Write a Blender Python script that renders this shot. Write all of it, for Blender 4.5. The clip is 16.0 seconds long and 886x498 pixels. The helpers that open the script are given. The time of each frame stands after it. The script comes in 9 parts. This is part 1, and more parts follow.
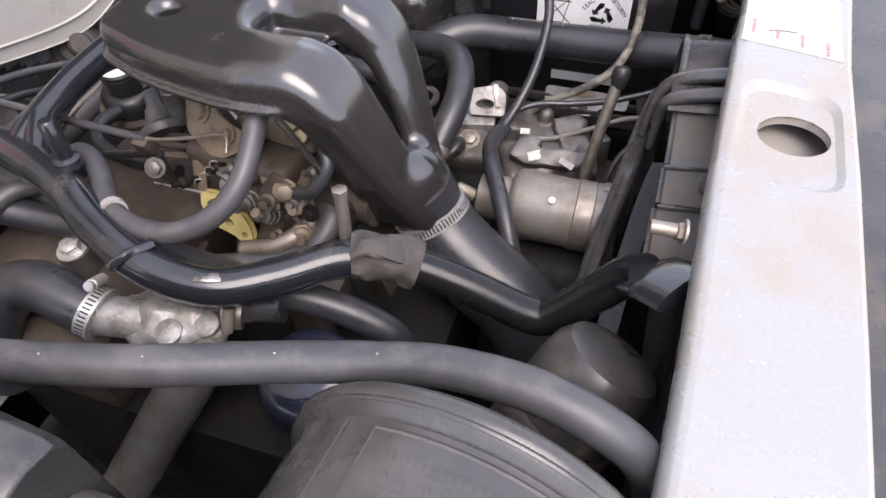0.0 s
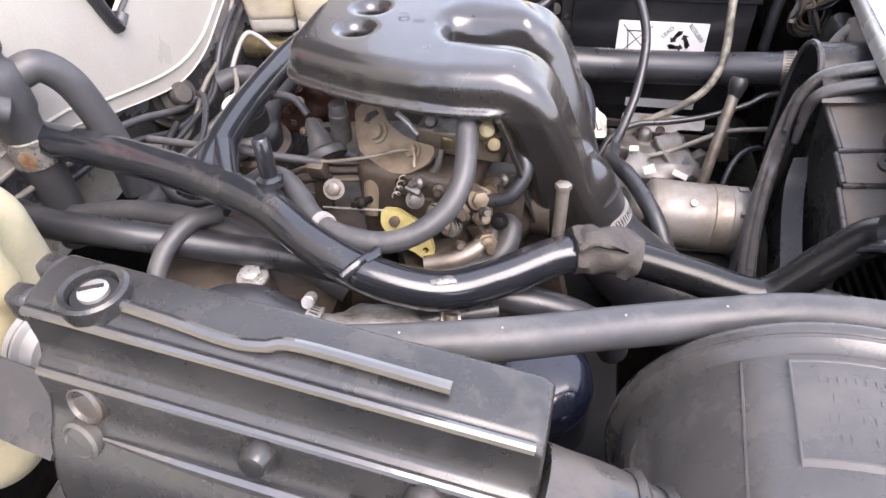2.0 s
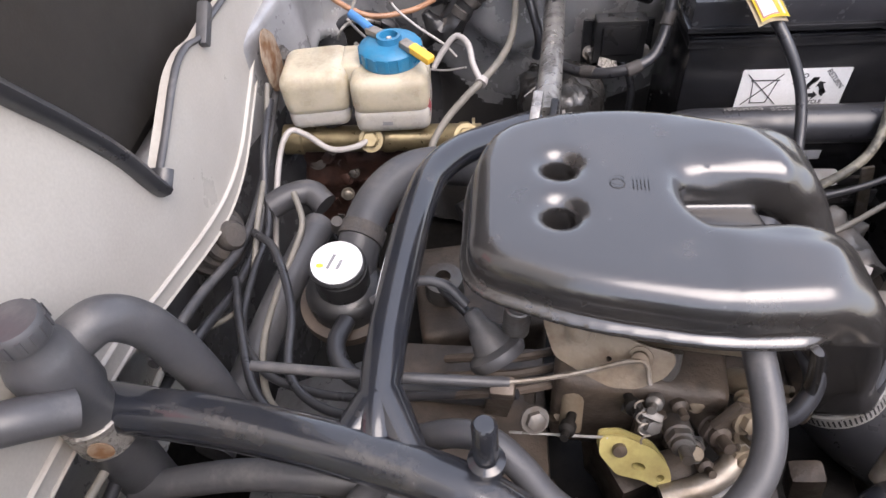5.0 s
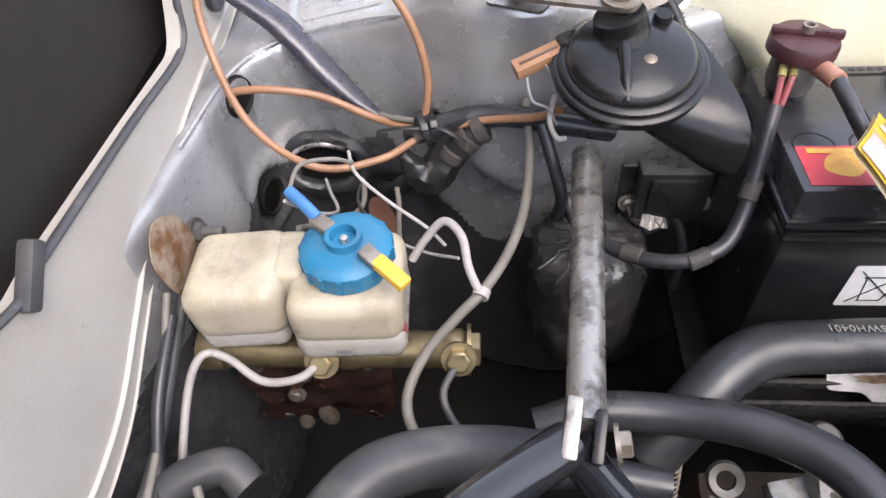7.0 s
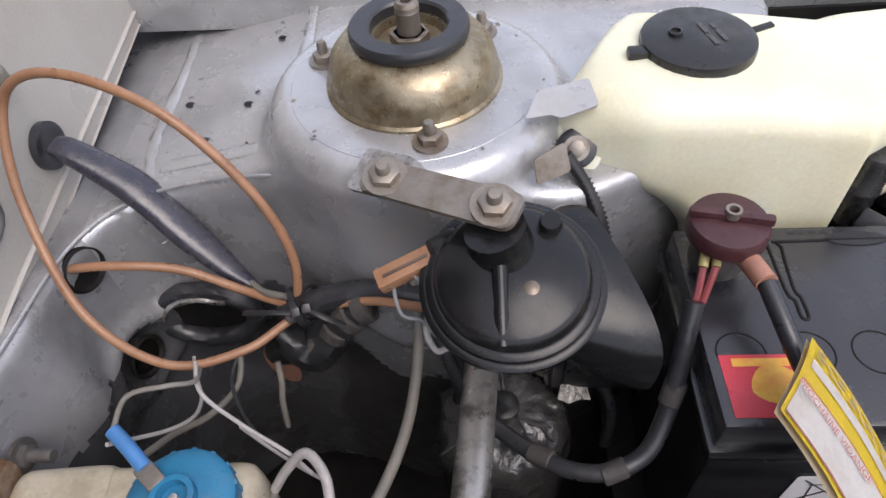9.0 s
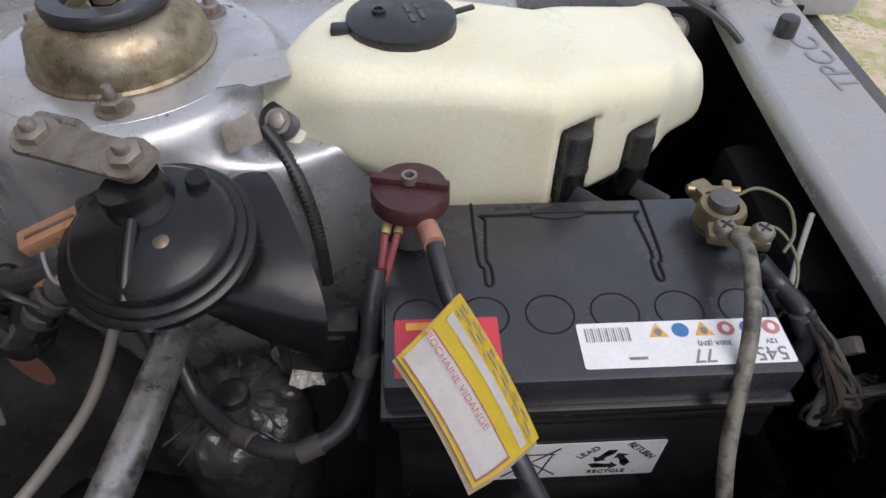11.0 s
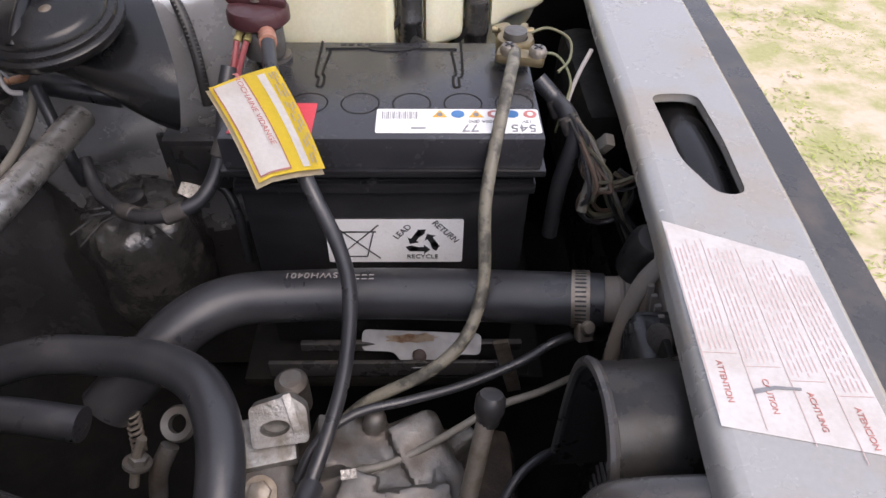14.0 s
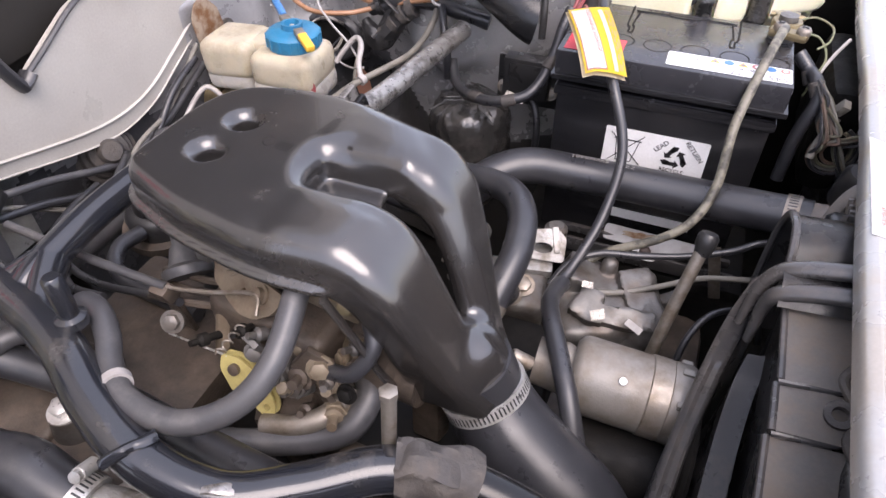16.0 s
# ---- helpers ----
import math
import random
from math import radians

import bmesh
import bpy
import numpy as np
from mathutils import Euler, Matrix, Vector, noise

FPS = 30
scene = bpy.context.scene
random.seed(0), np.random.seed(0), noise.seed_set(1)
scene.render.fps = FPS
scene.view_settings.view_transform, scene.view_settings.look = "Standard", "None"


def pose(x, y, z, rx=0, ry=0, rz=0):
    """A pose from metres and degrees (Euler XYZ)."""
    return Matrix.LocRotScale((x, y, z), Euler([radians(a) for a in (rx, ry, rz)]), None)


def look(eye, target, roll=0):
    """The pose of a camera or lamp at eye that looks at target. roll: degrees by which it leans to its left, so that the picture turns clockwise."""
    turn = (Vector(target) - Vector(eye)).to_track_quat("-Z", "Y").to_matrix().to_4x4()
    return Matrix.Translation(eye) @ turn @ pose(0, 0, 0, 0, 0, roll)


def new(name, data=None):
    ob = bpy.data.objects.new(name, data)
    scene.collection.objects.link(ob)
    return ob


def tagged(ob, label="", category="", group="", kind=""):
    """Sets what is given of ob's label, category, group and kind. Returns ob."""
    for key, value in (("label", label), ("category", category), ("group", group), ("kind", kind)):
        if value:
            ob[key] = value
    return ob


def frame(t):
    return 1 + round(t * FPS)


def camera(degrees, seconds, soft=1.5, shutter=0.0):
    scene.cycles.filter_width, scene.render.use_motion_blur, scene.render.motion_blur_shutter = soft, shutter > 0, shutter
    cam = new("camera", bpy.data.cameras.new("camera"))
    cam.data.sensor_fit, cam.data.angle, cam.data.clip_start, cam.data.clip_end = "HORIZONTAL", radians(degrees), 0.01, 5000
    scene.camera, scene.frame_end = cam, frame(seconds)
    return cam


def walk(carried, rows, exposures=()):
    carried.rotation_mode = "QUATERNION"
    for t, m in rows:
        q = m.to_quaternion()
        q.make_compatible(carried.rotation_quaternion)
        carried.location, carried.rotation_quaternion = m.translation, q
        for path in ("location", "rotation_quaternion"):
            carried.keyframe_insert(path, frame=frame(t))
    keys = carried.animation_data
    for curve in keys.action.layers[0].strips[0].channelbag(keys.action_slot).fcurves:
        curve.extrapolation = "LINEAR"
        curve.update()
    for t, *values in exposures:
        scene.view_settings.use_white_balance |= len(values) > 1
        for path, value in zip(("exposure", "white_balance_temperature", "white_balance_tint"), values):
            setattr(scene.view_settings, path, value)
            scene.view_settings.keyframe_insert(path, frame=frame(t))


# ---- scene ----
cam = camera(68.5, 16.0)
PATH = [
    (0, (0.187, -0.692, 1.138), (-0.272, 0.545, -0.365), -3.5),
    (0.5, (0.155, -0.735, 1.127), (-0.271, 0.596, -0.305), -2.5),
    (1, (0.115, -0.761, 1.117), (-0.301, 0.622, -0.266), -2.0),
    (1.5, (0.066, -0.774, 1.116), (-0.332, 0.643, -0.238), -2.5),
    (2, (0.014, -0.778, 1.113), (-0.319, 0.653, -0.244), -2.7),
    (2.5, (-0.045, -0.773, 1.117), (-0.317, 0.663, -0.249), -3.1),
    (3, (-0.103, -0.769, 1.136), (-0.349, 0.674, -0.227), -5.2),
    (3.2, (-0.121, -0.762, 1.143), (-0.342, 0.69, -0.215), -4.9),
    (5.3, (-0.182, -0.543, 1.143), (-0.351, 0.821, -0.31), -5.7),
    (5.5, (-0.184, -0.515, 1.135), (-0.347, 0.847, -0.32), -5.7),
    (6, (-0.19, -0.443, 1.126), (-0.34, 0.903, -0.346), -5.0),
    (6.5, (-0.193, -0.372, 1.134), (-0.334, 0.956, -0.355), -3.9),
    (7, (-0.189, -0.299, 1.139), (-0.345, 1.02, -0.356), -4.8),
    (7.5, (-0.187, -0.222, 1.153), (-0.34, 1.083, -0.355), -5.3),
    (8, (-0.175, -0.158, 1.167), (-0.333, 1.114, -0.368), -6.4),
    (8.2, (-0.167, -0.144, 1.173), (-0.326, 1.118, -0.37), -6.7),
    (10.3, (-0.025, -0.152, 1.157), (-0.022, 1.208, -0.309), -1.2),
    (10.5, (-0.012, -0.158, 1.151), (0.017, 1.208, -0.309), -0.5),
    (11, (0.019, -0.173, 1.137), (0.101, 1.202, -0.312), 0.7),
    (11.5, (0.052, -0.19, 1.123), (0.168, 1.204, -0.307), 2.2),
    (12, (0.083, -0.199, 1.113), (0.217, 1.195, -0.315), 2.7),
    (12.5, (0.111, -0.216, 1.101), (0.237, 1.178, -0.327), 2.9),
    (13, (0.117, -0.241, 1.087), (0.225, 1.134, -0.362), 3.7),
    (13.5, (0.132, -0.293, 1.09), (0.166, 1.103, -0.343), 2.0),
    (14, (0.139, -0.355, 1.102), (0.186, 1.07, -0.301), 1.2),
    (14.5, (0.135, -0.435, 1.11), (0.06, 1.022, -0.258), 0.3),
    (15, (0.127, -0.503, 1.119), (-0.081, 0.954, -0.236), 0.4),
    (15.5, (0.121, -0.559, 1.13), (-0.271, 0.851, -0.232), -0.4),
    (16, (0.121, -0.602, 1.139), (-0.428, 0.769, -0.209), -0.2),
]
# stops of the clip's own automatic exposure
EXPOSURES = [(0.0, 1.62, 6700, 18), (1.0, 1.92, 6700, 20), (2.0, 2.27, 6700, 19), (3.0, 1.97, 6700, 18), (5.5, 1.75, 6650, 17), (7.0, 1.7, 6600, 15), (8.0, 1.35, 6650, 17), (10.5, 0.4, 6450, 15), (12.5, 0.4, 6600, 17), (13.5, 0.85, 6650, 18), (14.5, 1.1, 6800, 20), (15.5, 1.63, 6700, 21), (16.0, 1.75, 6650, 21)]
walk(cam, [(t, look(e, g, r)) for t, e, g, r in PATH], EXPOSURES)


# ---- world and light ----
SUN_EL, SUN_AZ = 58.0, 140.0
world = bpy.data.worlds.new("sky")
scene.world = world
world.use_nodes = True
wn = world.node_tree
sky = wn.nodes.new("ShaderNodeTexSky")
sky.sky_type, sky.sun_disc = "NISHITA", False
sky.sun_elevation, sky.sun_rotation = radians(SUN_EL), radians(SUN_AZ)
sky.air_density, sky.dust_density = 1.0, 2.5
wn.nodes["Background"].inputs["Strength"].default_value = 0.15
# a thin even cloud cover over the sky
cloud = wn.nodes.new("ShaderNodeMix")
cloud.data_type = "RGBA"
cloud.inputs["Factor"].default_value = 0.45
cloud.inputs["B"].default_value = (5.1, 5.35, 5.7, 1.0)
wn.links.new(sky.outputs[0], cloud.inputs["A"])
wn.links.new(cloud.outputs["Result"], wn.nodes["Background"].inputs["Color"])
sun = new("sun", bpy.data.lights.new("sun", "SUN"))
sun.data.energy, sun.data.angle, sun.data.color = 0.9, radians(46), (1.0, 0.97, 0.93)
sun_way = Vector((math.sin(radians(SUN_AZ)) * math.cos(radians(SUN_EL)), math.cos(radians(SUN_AZ)) * math.cos(radians(SUN_EL)), math.sin(radians(SUN_EL))))
sun.matrix_world = look(sun_way * 8, (0, 0, 0))


# ---- materials ----
def material(name, color, rough=0.5, metal=0.0, second=None, mix=(0.45, 0.65), scale=40.0, fine=400.0, bump=0.15,
             rough_var=0.15, spec=0.5, dust=None, dust_amount=0.0, coat=0.0, sss=0.0, coarse=0.0):
    """A surface with a coarse and a fine noise: colour patches, worn gloss, fine relief, and dust that lies in patches."""
    m = bpy.data.materials.new(name)
    m.use_nodes = True
    nt = m.node_tree
    nodes, link = nt.nodes, nt.links.new
    p = nodes["Principled BSDF"]
    geo = nodes.new("ShaderNodeNewGeometry")

    def noise_at(s, detail=6.0, roughness=0.6):
        n = nodes.new("ShaderNodeTexNoise")
        n.inputs["Scale"].default_value, n.inputs["Detail"].default_value, n.inputs["Roughness"].default_value = s, detail, roughness
        link(geo.outputs["Position"], n.inputs["Vector"])
        return n

    def ramp(src, a, b):
        r = nodes.new("ShaderNodeMapRange")
        r.inputs["From Min"].default_value, r.inputs["From Max"].default_value = a, b
        link(src, r.inputs["Value"])
        return r.outputs["Result"]

    def blend(fac, a, b, mode="MIX"):
        x = nodes.new("ShaderNodeMix")
        x.data_type, x.blend_type = "RGBA", mode
        for socket, v in ((x.inputs["Factor"], fac), (x.inputs["A"], a), (x.inputs["B"], b)):
            if hasattr(v, "links"):
                link(v, socket)
            elif isinstance(v, tuple):
                socket.default_value = (*v, 1.0)
            else:
                socket.default_value = v
        return x.outputs["Result"]

    big, small = noise_at(scale), noise_at(fine, 3.0)
    col = blend(ramp(big.outputs["Fac"], *mix), color, second or tuple(c * 0.75 for c in color))
    grain = ramp(small.outputs["Fac"], 0.3, 0.7)
    col = blend(0.12, col, blend(grain, tuple(c * 0.55 for c in color), tuple(min(1.0, c * 1.35) for c in color)))
    base_rough = nodes.new("ShaderNodeMapRange")
    base_rough.inputs["To Min"].default_value, base_rough.inputs["To Max"].default_value = max(0.03, rough - rough_var), min(1.0, rough + rough_var)
    base_rough.inputs["From Min"].default_value, base_rough.inputs["From Max"].default_value = 0.3, 0.7
    link(noise_at(scale * 2.3).outputs["Fac"], base_rough.inputs["Value"])
    rough_out = base_rough.outputs["Result"]
    if dust:
        up = nodes.new("ShaderNodeSeparateXYZ")
        link(geo.outputs["Normal"], up.inputs[0])
        lie = ramp(up.outputs["Z"], -0.1, 0.9)
        patch = ramp(noise_at(scale * 0.7 + 9, 8.0, 0.7).outputs["Fac"], 0.62 - 0.4 * dust_amount, 0.82 - 0.25 * dust_amount)
        both = nodes.new("ShaderNodeMath")
        both.operation = "MULTIPLY"
        link(lie, both.inputs[0]), link(patch, both.inputs[1])
        cut = nodes.new("ShaderNodeMath")
        cut.operation = "MULTIPLY"
        cut.inputs[1].default_value = min(0.9, 0.35 + dust_amount)
        link(both.outputs[0], cut.inputs[0])
        col = blend(cut.outputs[0], col, dust)
        add = nodes.new("ShaderNodeMath")
        add.operation, add.use_clamp = "MULTIPLY_ADD", True
        add.inputs[1].default_value = 0.45
        link(cut.outputs[0], add.inputs[0]), link(rough_out, add.inputs[2])
        rough_out = add.outputs[0]
    link(col, p.inputs["Base Color"])
    link(rough_out, p.inputs["Roughness"])
    p.inputs["Metallic"].default_value = metal
    p.inputs["Specular IOR Level"].default_value = spec
    p.inputs["Coat Weight"].default_value = coat
    if sss:
        p.inputs["Subsurface Weight"].default_value = sss
        p.inputs["Subsurface Radius"].default_value = (0.02, 0.015, 0.008)
        p.inputs["Subsurface Scale"].default_value = 0.5
    bmp = nodes.new("ShaderNodeBump")
    bmp.inputs["Strength"].default_value, bmp.inputs["Distance"].default_value = bump, 0.001
    link(small.outputs["Fac"], bmp.inputs["Height"])
    top = bmp
    if coarse:
        b2 = nodes.new("ShaderNodeBump")
        b2.inputs["Strength"].default_value, b2.inputs["Distance"].default_value = coarse, 0.003
        link(big.outputs["Fac"], b2.inputs["Height"])
        link(bmp.outputs[0], b2.inputs["Normal"])
        top = b2
    link(top.outputs[0], p.inputs["Normal"])
    return m


DUST = (0.20, 0.165, 0.13)
M_SILVER = material("silver_paint", (0.44, 0.447, 0.452), 0.34, 0.3, (0.34, 0.342, 0.343), mix=(0.42, 0.68), scale=18, bump=0.05, dust=(0.33, 0.30, 0.26), dust_amount=0.25)
M_SILVER_DIRTY = material("grimy_silver_paint", (0.36, 0.362, 0.37), 0.34, 0.35, (0.20, 0.198, 0.195), mix=(0.46, 0.70), scale=16, bump=0.1, dust=(0.16, 0.145, 0.13), dust_amount=0.25)
M_SLAM = material("worn_silver_paint", (0.36, 0.356, 0.346), 0.24, 0.25, (0.36, 0.322, 0.275), mix=(0.48, 0.58), scale=8, bump=0.05, rough_var=0.14, coarse=0.10, spec=0.7, dust=(0.36, 0.32, 0.27), dust_amount=0.15)
M_HOOD = material("white_hood_paint", (0.425, 0.403, 0.365), 0.40, 0.0, (0.37, 0.342, 0.305), mix=(0.44, 0.66), scale=7, bump=0.04, dust=(0.33, 0.29, 0.25), dust_amount=0.3)
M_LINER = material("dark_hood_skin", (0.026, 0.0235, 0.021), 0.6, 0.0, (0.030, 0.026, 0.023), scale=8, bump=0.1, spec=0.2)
M_GLOSS = material("black_gloss_paint", (0.009, 0.0092, 0.010), 0.24, 0.0, (0.014, 0.0132, 0.013), scale=24, bump=0.02, rough_var=0.07, dust=(0.07, 0.06, 0.05), dust_amount=0.05, spec=0.4)
M_COWL = material("satin_black_enamel", (0.022, 0.021, 0.0208), 0.23, 0.0, (0.034, 0.030, 0.027), scale=10, bump=0.018, rough_var=0.06, dust=(0.10, 0.083, 0.07), dust_amount=0.08, spec=0.95, coat=0.3)
M_LID = material("dusty_battery_lid", (0.030, 0.030, 0.034), 0.25, 0.0, (0.040, 0.040, 0.044), scale=20, bump=0.08, fine=900, rough_var=0.07, spec=0.7, dust=(0.13, 0.13, 0.13), dust_amount=0.10)
M_WING = material("worn_wing_paint", (0.50, 0.502, 0.51), 0.27, 0.5, (0.27, 0.268, 0.27), mix=(0.48, 0.72), scale=9, bump=0.08, coarse=0.2, rough_var=0.12, dust=(0.33, 0.30, 0.265), dust_amount=0.22)
# darker wing paints: some grime, mostly the arch's shade put into the colour
M_ARCH = material("grimy_shaded_arch_paint", (0.105, 0.107, 0.114), 0.24, 0.2, (0.045, 0.044, 0.044), mix=(0.40, 0.66), scale=11, bump=0.1, coarse=0.2, rough_var=0.12, dust=(0.08, 0.072, 0.064), dust_amount=0.3)
M_ARCH_DEEP = material("deep_arch_shade_paint", (0.045, 0.044, 0.044), 0.42, 0.0, (0.055, 0.051, 0.048), mix=(0.42, 0.62), scale=24, bump=0.4, coarse=0.4, dust=(0.08, 0.07, 0.06), dust_amount=0.2)
M_RUSTSTAIN = material("rust_stained_paint", (0.16, 0.075, 0.03), 0.7, 0.0, (0.34, 0.27, 0.20), mix=(0.40, 0.60), scale=60, bump=0.5, coarse=0.5)
M_FOIL = material("crumpled_foil", (0.36, 0.34, 0.31), 0.3, 0.6, (0.26, 0.24, 0.22), scale=120, bump=0.3, coarse=0.8)
M_TUBE = material("black_tube_paint", (0.014, 0.0155, 0.020), 0.17, 0.0, (0.022, 0.022, 0.024), scale=30, bump=0.03, rough_var=0.07, dust=(0.12, 0.105, 0.09), dust_amount=0.1, coat=0.5)
M_RUBBER = material("black_rubber", (0.024, 0.0245, 0.028), 0.34, 0.0, (0.036, 0.036, 0.039), scale=26, bump=0.06, rough_var=0.1, spec=0.6, dust=(0.12, 0.11, 0.10), dust_amount=0.15)
M_RUBBER_DIRTY = material("dusty_rubber", (0.052, 0.052, 0.056), 0.42, 0.0, (0.072, 0.070, 0.070), scale=22, bump=0.12, rough_var=0.1, dust=(0.18, 0.17, 0.162), dust_amount=0.28)
M_PLASTIC = material("black_plastic", (0.018, 0.018, 0.019), 0.36, 0.0, (0.026, 0.025, 0.0245), scale=30, bump=0.08, dust=(0.11, 0.098, 0.088), dust_amount=0.14)
M_SHROUD = material("grey_black_plastic", (0.044, 0.043, 0.044), 0.30, 0.0, (0.070, 0.063, 0.058), scale=15, bump=0.08, spec=0.6, rough_var=0.1, dust=(0.17, 0.135, 0.105), dust_amount=0.28)
M_BATTERY = material("battery_plastic", (0.013, 0.013, 0.0145), 0.20, 0.0, (0.02, 0.02, 0.022), scale=20, bump=0.08, fine=900, spec=0.75, rough_var=0.08, dust=(0.10, 0.10, 0.10), dust_amount=0.1)
M_CREAM = material("cream_plastic", (0.78, 0.76, 0.58), 0.38, 0.0, (0.73, 0.69, 0.49), scale=9, bump=0.05, sss=0.35, dust=(0.5, 0.43, 0.30), dust_amount=0.08)
M_CREAM_OLD = material("yellowed_plastic", (0.45, 0.415, 0.29), 0.40, 0.0, (0.42, 0.36, 0.21), scale=8, bump=0.05, sss=0.3, dust=(0.36, 0.30, 0.20), dust_amount=0.15)
M_RESERVOIR = material("reservoir_plastic", (0.47, 0.425, 0.325), 0.36, 0.0, (0.36, 0.315, 0.23), scale=30, bump=0.05, sss=0.3, dust=(0.26, 0.215, 0.16), dust_amount=0.3)
M_FLUID = material("fluid_level_plastic", (0.42, 0.40, 0.36), 0.3, 0.0, (0.36, 0.34, 0.31), scale=30, bump=0.04, sss=0.2)
M_BLUE = material("blue_plastic", (0.02, 0.175, 0.32), 0.42, 0.0, (0.016, 0.13, 0.25), scale=40, dust=(0.16, 0.20, 0.23), dust_amount=0.3)
M_YELLOW = material("yellow_plastic", (0.75, 0.44, 0.05), 0.45, 0.0, (0.65, 0.36, 0.04), scale=60)
M_RED = material("red_plastic", (0.26, 0.055, 0.06), 0.5, 0.0, (0.21, 0.045, 0.05), scale=60, dust=(0.35, 0.22, 0.2), dust_amount=0.3)
M_BRASS = material("tarnished_brass", (0.36, 0.295, 0.17), 0.38, 0.8, (0.22, 0.17, 0.10), mix=(0.40, 0.66), scale=50, bump=0.1, dust=(0.2, 0.15, 0.09), dust_amount=0.25)
M_ALU = material("cast_aluminium", (0.34, 0.335, 0.325), 0.5, 0.55, (0.17, 0.15, 0.125), scale=70, bump=0.6, coarse=0.5, dust=(0.22, 0.18, 0.14), dust_amount=0.25)
M_ALU_GREY = material("dull_grey_metal", (0.14, 0.135, 0.128), 0.46, 0.45, (0.085, 0.068, 0.055), scale=35, bump=0.3, dust=(0.20, 0.155, 0.115), dust_amount=0.25)
M_ALU_PALE = material("pale_alloy", (0.36, 0.355, 0.35), 0.45, 0.5, (0.28, 0.27, 0.26), scale=50, bump=0.2, dust=(0.3, 0.26, 0.22), dust_amount=0.2)
M_SHROUD_DUSTY = material("brown_dusty_plastic", (0.21, 0.195, 0.183), 0.5, 0.0, (0.29, 0.235, 0.185), scale=14, bump=0.1, dust=(0.30, 0.23, 0.17), dust_amount=0.4)
M_STEEL = material("zinc_steel", (0.52, 0.52, 0.51), 0.36, 0.55, (0.36, 0.34, 0.31), scale=80, bump=0.1)
M_STEEL_DULL = material("dull_steel", (0.30, 0.27, 0.235), 0.48, 0.7, (0.20, 0.16, 0.12), scale=60, bump=0.2, dust=(0.2, 0.15, 0.1), dust_amount=0.2)
M_BARE = material("bare_worn_tube", (0.36, 0.345, 0.325), 0.34, 0.7, (0.09, 0.082, 0.075), mix=(0.48, 0.62), scale=60, bump=0.1)
M_RUST = material("rusty_iron", (0.034, 0.017, 0.013), 0.5, 0.1, (0.075, 0.036, 0.026), scale=45, bump=0.5, coarse=0.4)
M_DOME = material("yellow_zinc", (0.34, 0.29, 0.20), 0.34, 0.75, (0.16, 0.11, 0.055), mix=(0.42, 0.68), scale=70, bump=0.2)
M_BLOCK = material("oily_brown_iron", (0.062, 0.049, 0.039), 0.5, 0.2, (0.105, 0.081, 0.062), scale=45, bump=0.4, coarse=0.3, dust=(0.17, 0.13, 0.10), dust_amount=0.2)
M_STARTER = material("dusty_motor_can", (0.23, 0.215, 0.195), 0.48, 0.35, (0.16, 0.13, 0.10), scale=35, bump=0.2, dust=(0.26, 0.215, 0.17), dust_amount=0.3)
M_EDGE = material("rubbed_glossy_edge", (0.030, 0.030, 0.031), 0.13, 0.0, (0.045, 0.043, 0.042), scale=30, bump=0.03, spec=1.0, rough_var=0.06, coat=1.0)
# near-black with little sheen: oily metal, and shade painted into deep parts
M_DARK = material("oily_metal_and_shade_black", (0.010, 0.0095, 0.009), 0.6, 0.0, (0.018, 0.016, 0.014), scale=30, bump=0.3, coarse=0.4, spec=0.15)
M_TAN = material("tan_linkage", (0.225, 0.185, 0.135), 0.50, 0.35, (0.15, 0.11, 0.075), scale=55, bump=0.25, dust=(0.34, 0.27, 0.19), dust_amount=0.25)
M_LEVER = material("pale_yellow_plastic", (0.42, 0.36, 0.14), 0.5, 0.0, (0.32, 0.26, 0.10), scale=60, dust=(0.25, 0.19, 0.12), dust_amount=0.2)
M_OILCAN = material("blue_black_enamel", (0.012, 0.014, 0.026), 0.16, 0.0, (0.016, 0.018, 0.03), scale=20, bump=0.01, rough_var=0.05, coat=0.3)
M_WIRE_BROWN = material("copper_brown_sleeve", (0.33, 0.175, 0.098), 0.34, 0.0, (0.25, 0.125, 0.066), scale=40)
M_WIRE_GREY = material("grey_cable", (0.155, 0.145, 0.125), 0.55, 0.0, (0.20, 0.185, 0.16), scale=50, dust=(0.24, 0.2, 0.16), dust_amount=0.25)
M_WIRE_PALE = material("pale_grey_wire", (0.36, 0.34, 0.325), 0.5, 0.0, (0.28, 0.26, 0.245), scale=60)
M_WIRE_OLIVE = material("dusty_olive_wire", (0.075, 0.074, 0.048), 0.5, 0.0, (0.12, 0.10, 0.07), scale=60)
M_WIRE_DULL = material("dusty_brown_wire", (0.095, 0.062, 0.045), 0.5, 0.0, (0.12, 0.09, 0.07), scale=60)
M_WIRE_GREEN = material("faded_green_wire", (0.13, 0.14, 0.075), 0.5, 0.0, (0.17, 0.14, 0.08), scale=60)
M_CAP_RED = material("maroon_plastic", (0.050, 0.016, 0.019), 0.40, 0.0, (0.072, 0.026, 0.028), scale=40, dust=(0.14, 0.095, 0.09), dust_amount=0.2)
M_COPPER = material("salmon_crimp", (0.40, 0.20, 0.14), 0.45, 0.1, (0.34, 0.16, 0.11), scale=60)
M_WHITE = material("white_label", (0.78, 0.78, 0.78), 0.4, 0.0, (0.72, 0.72, 0.71), scale=30, bump=0.02)
M_PAPER = material("aged_paper", (0.56, 0.54, 0.525), 0.55, 0.0, (0.48, 0.44, 0.41), scale=30, bump=0.05)
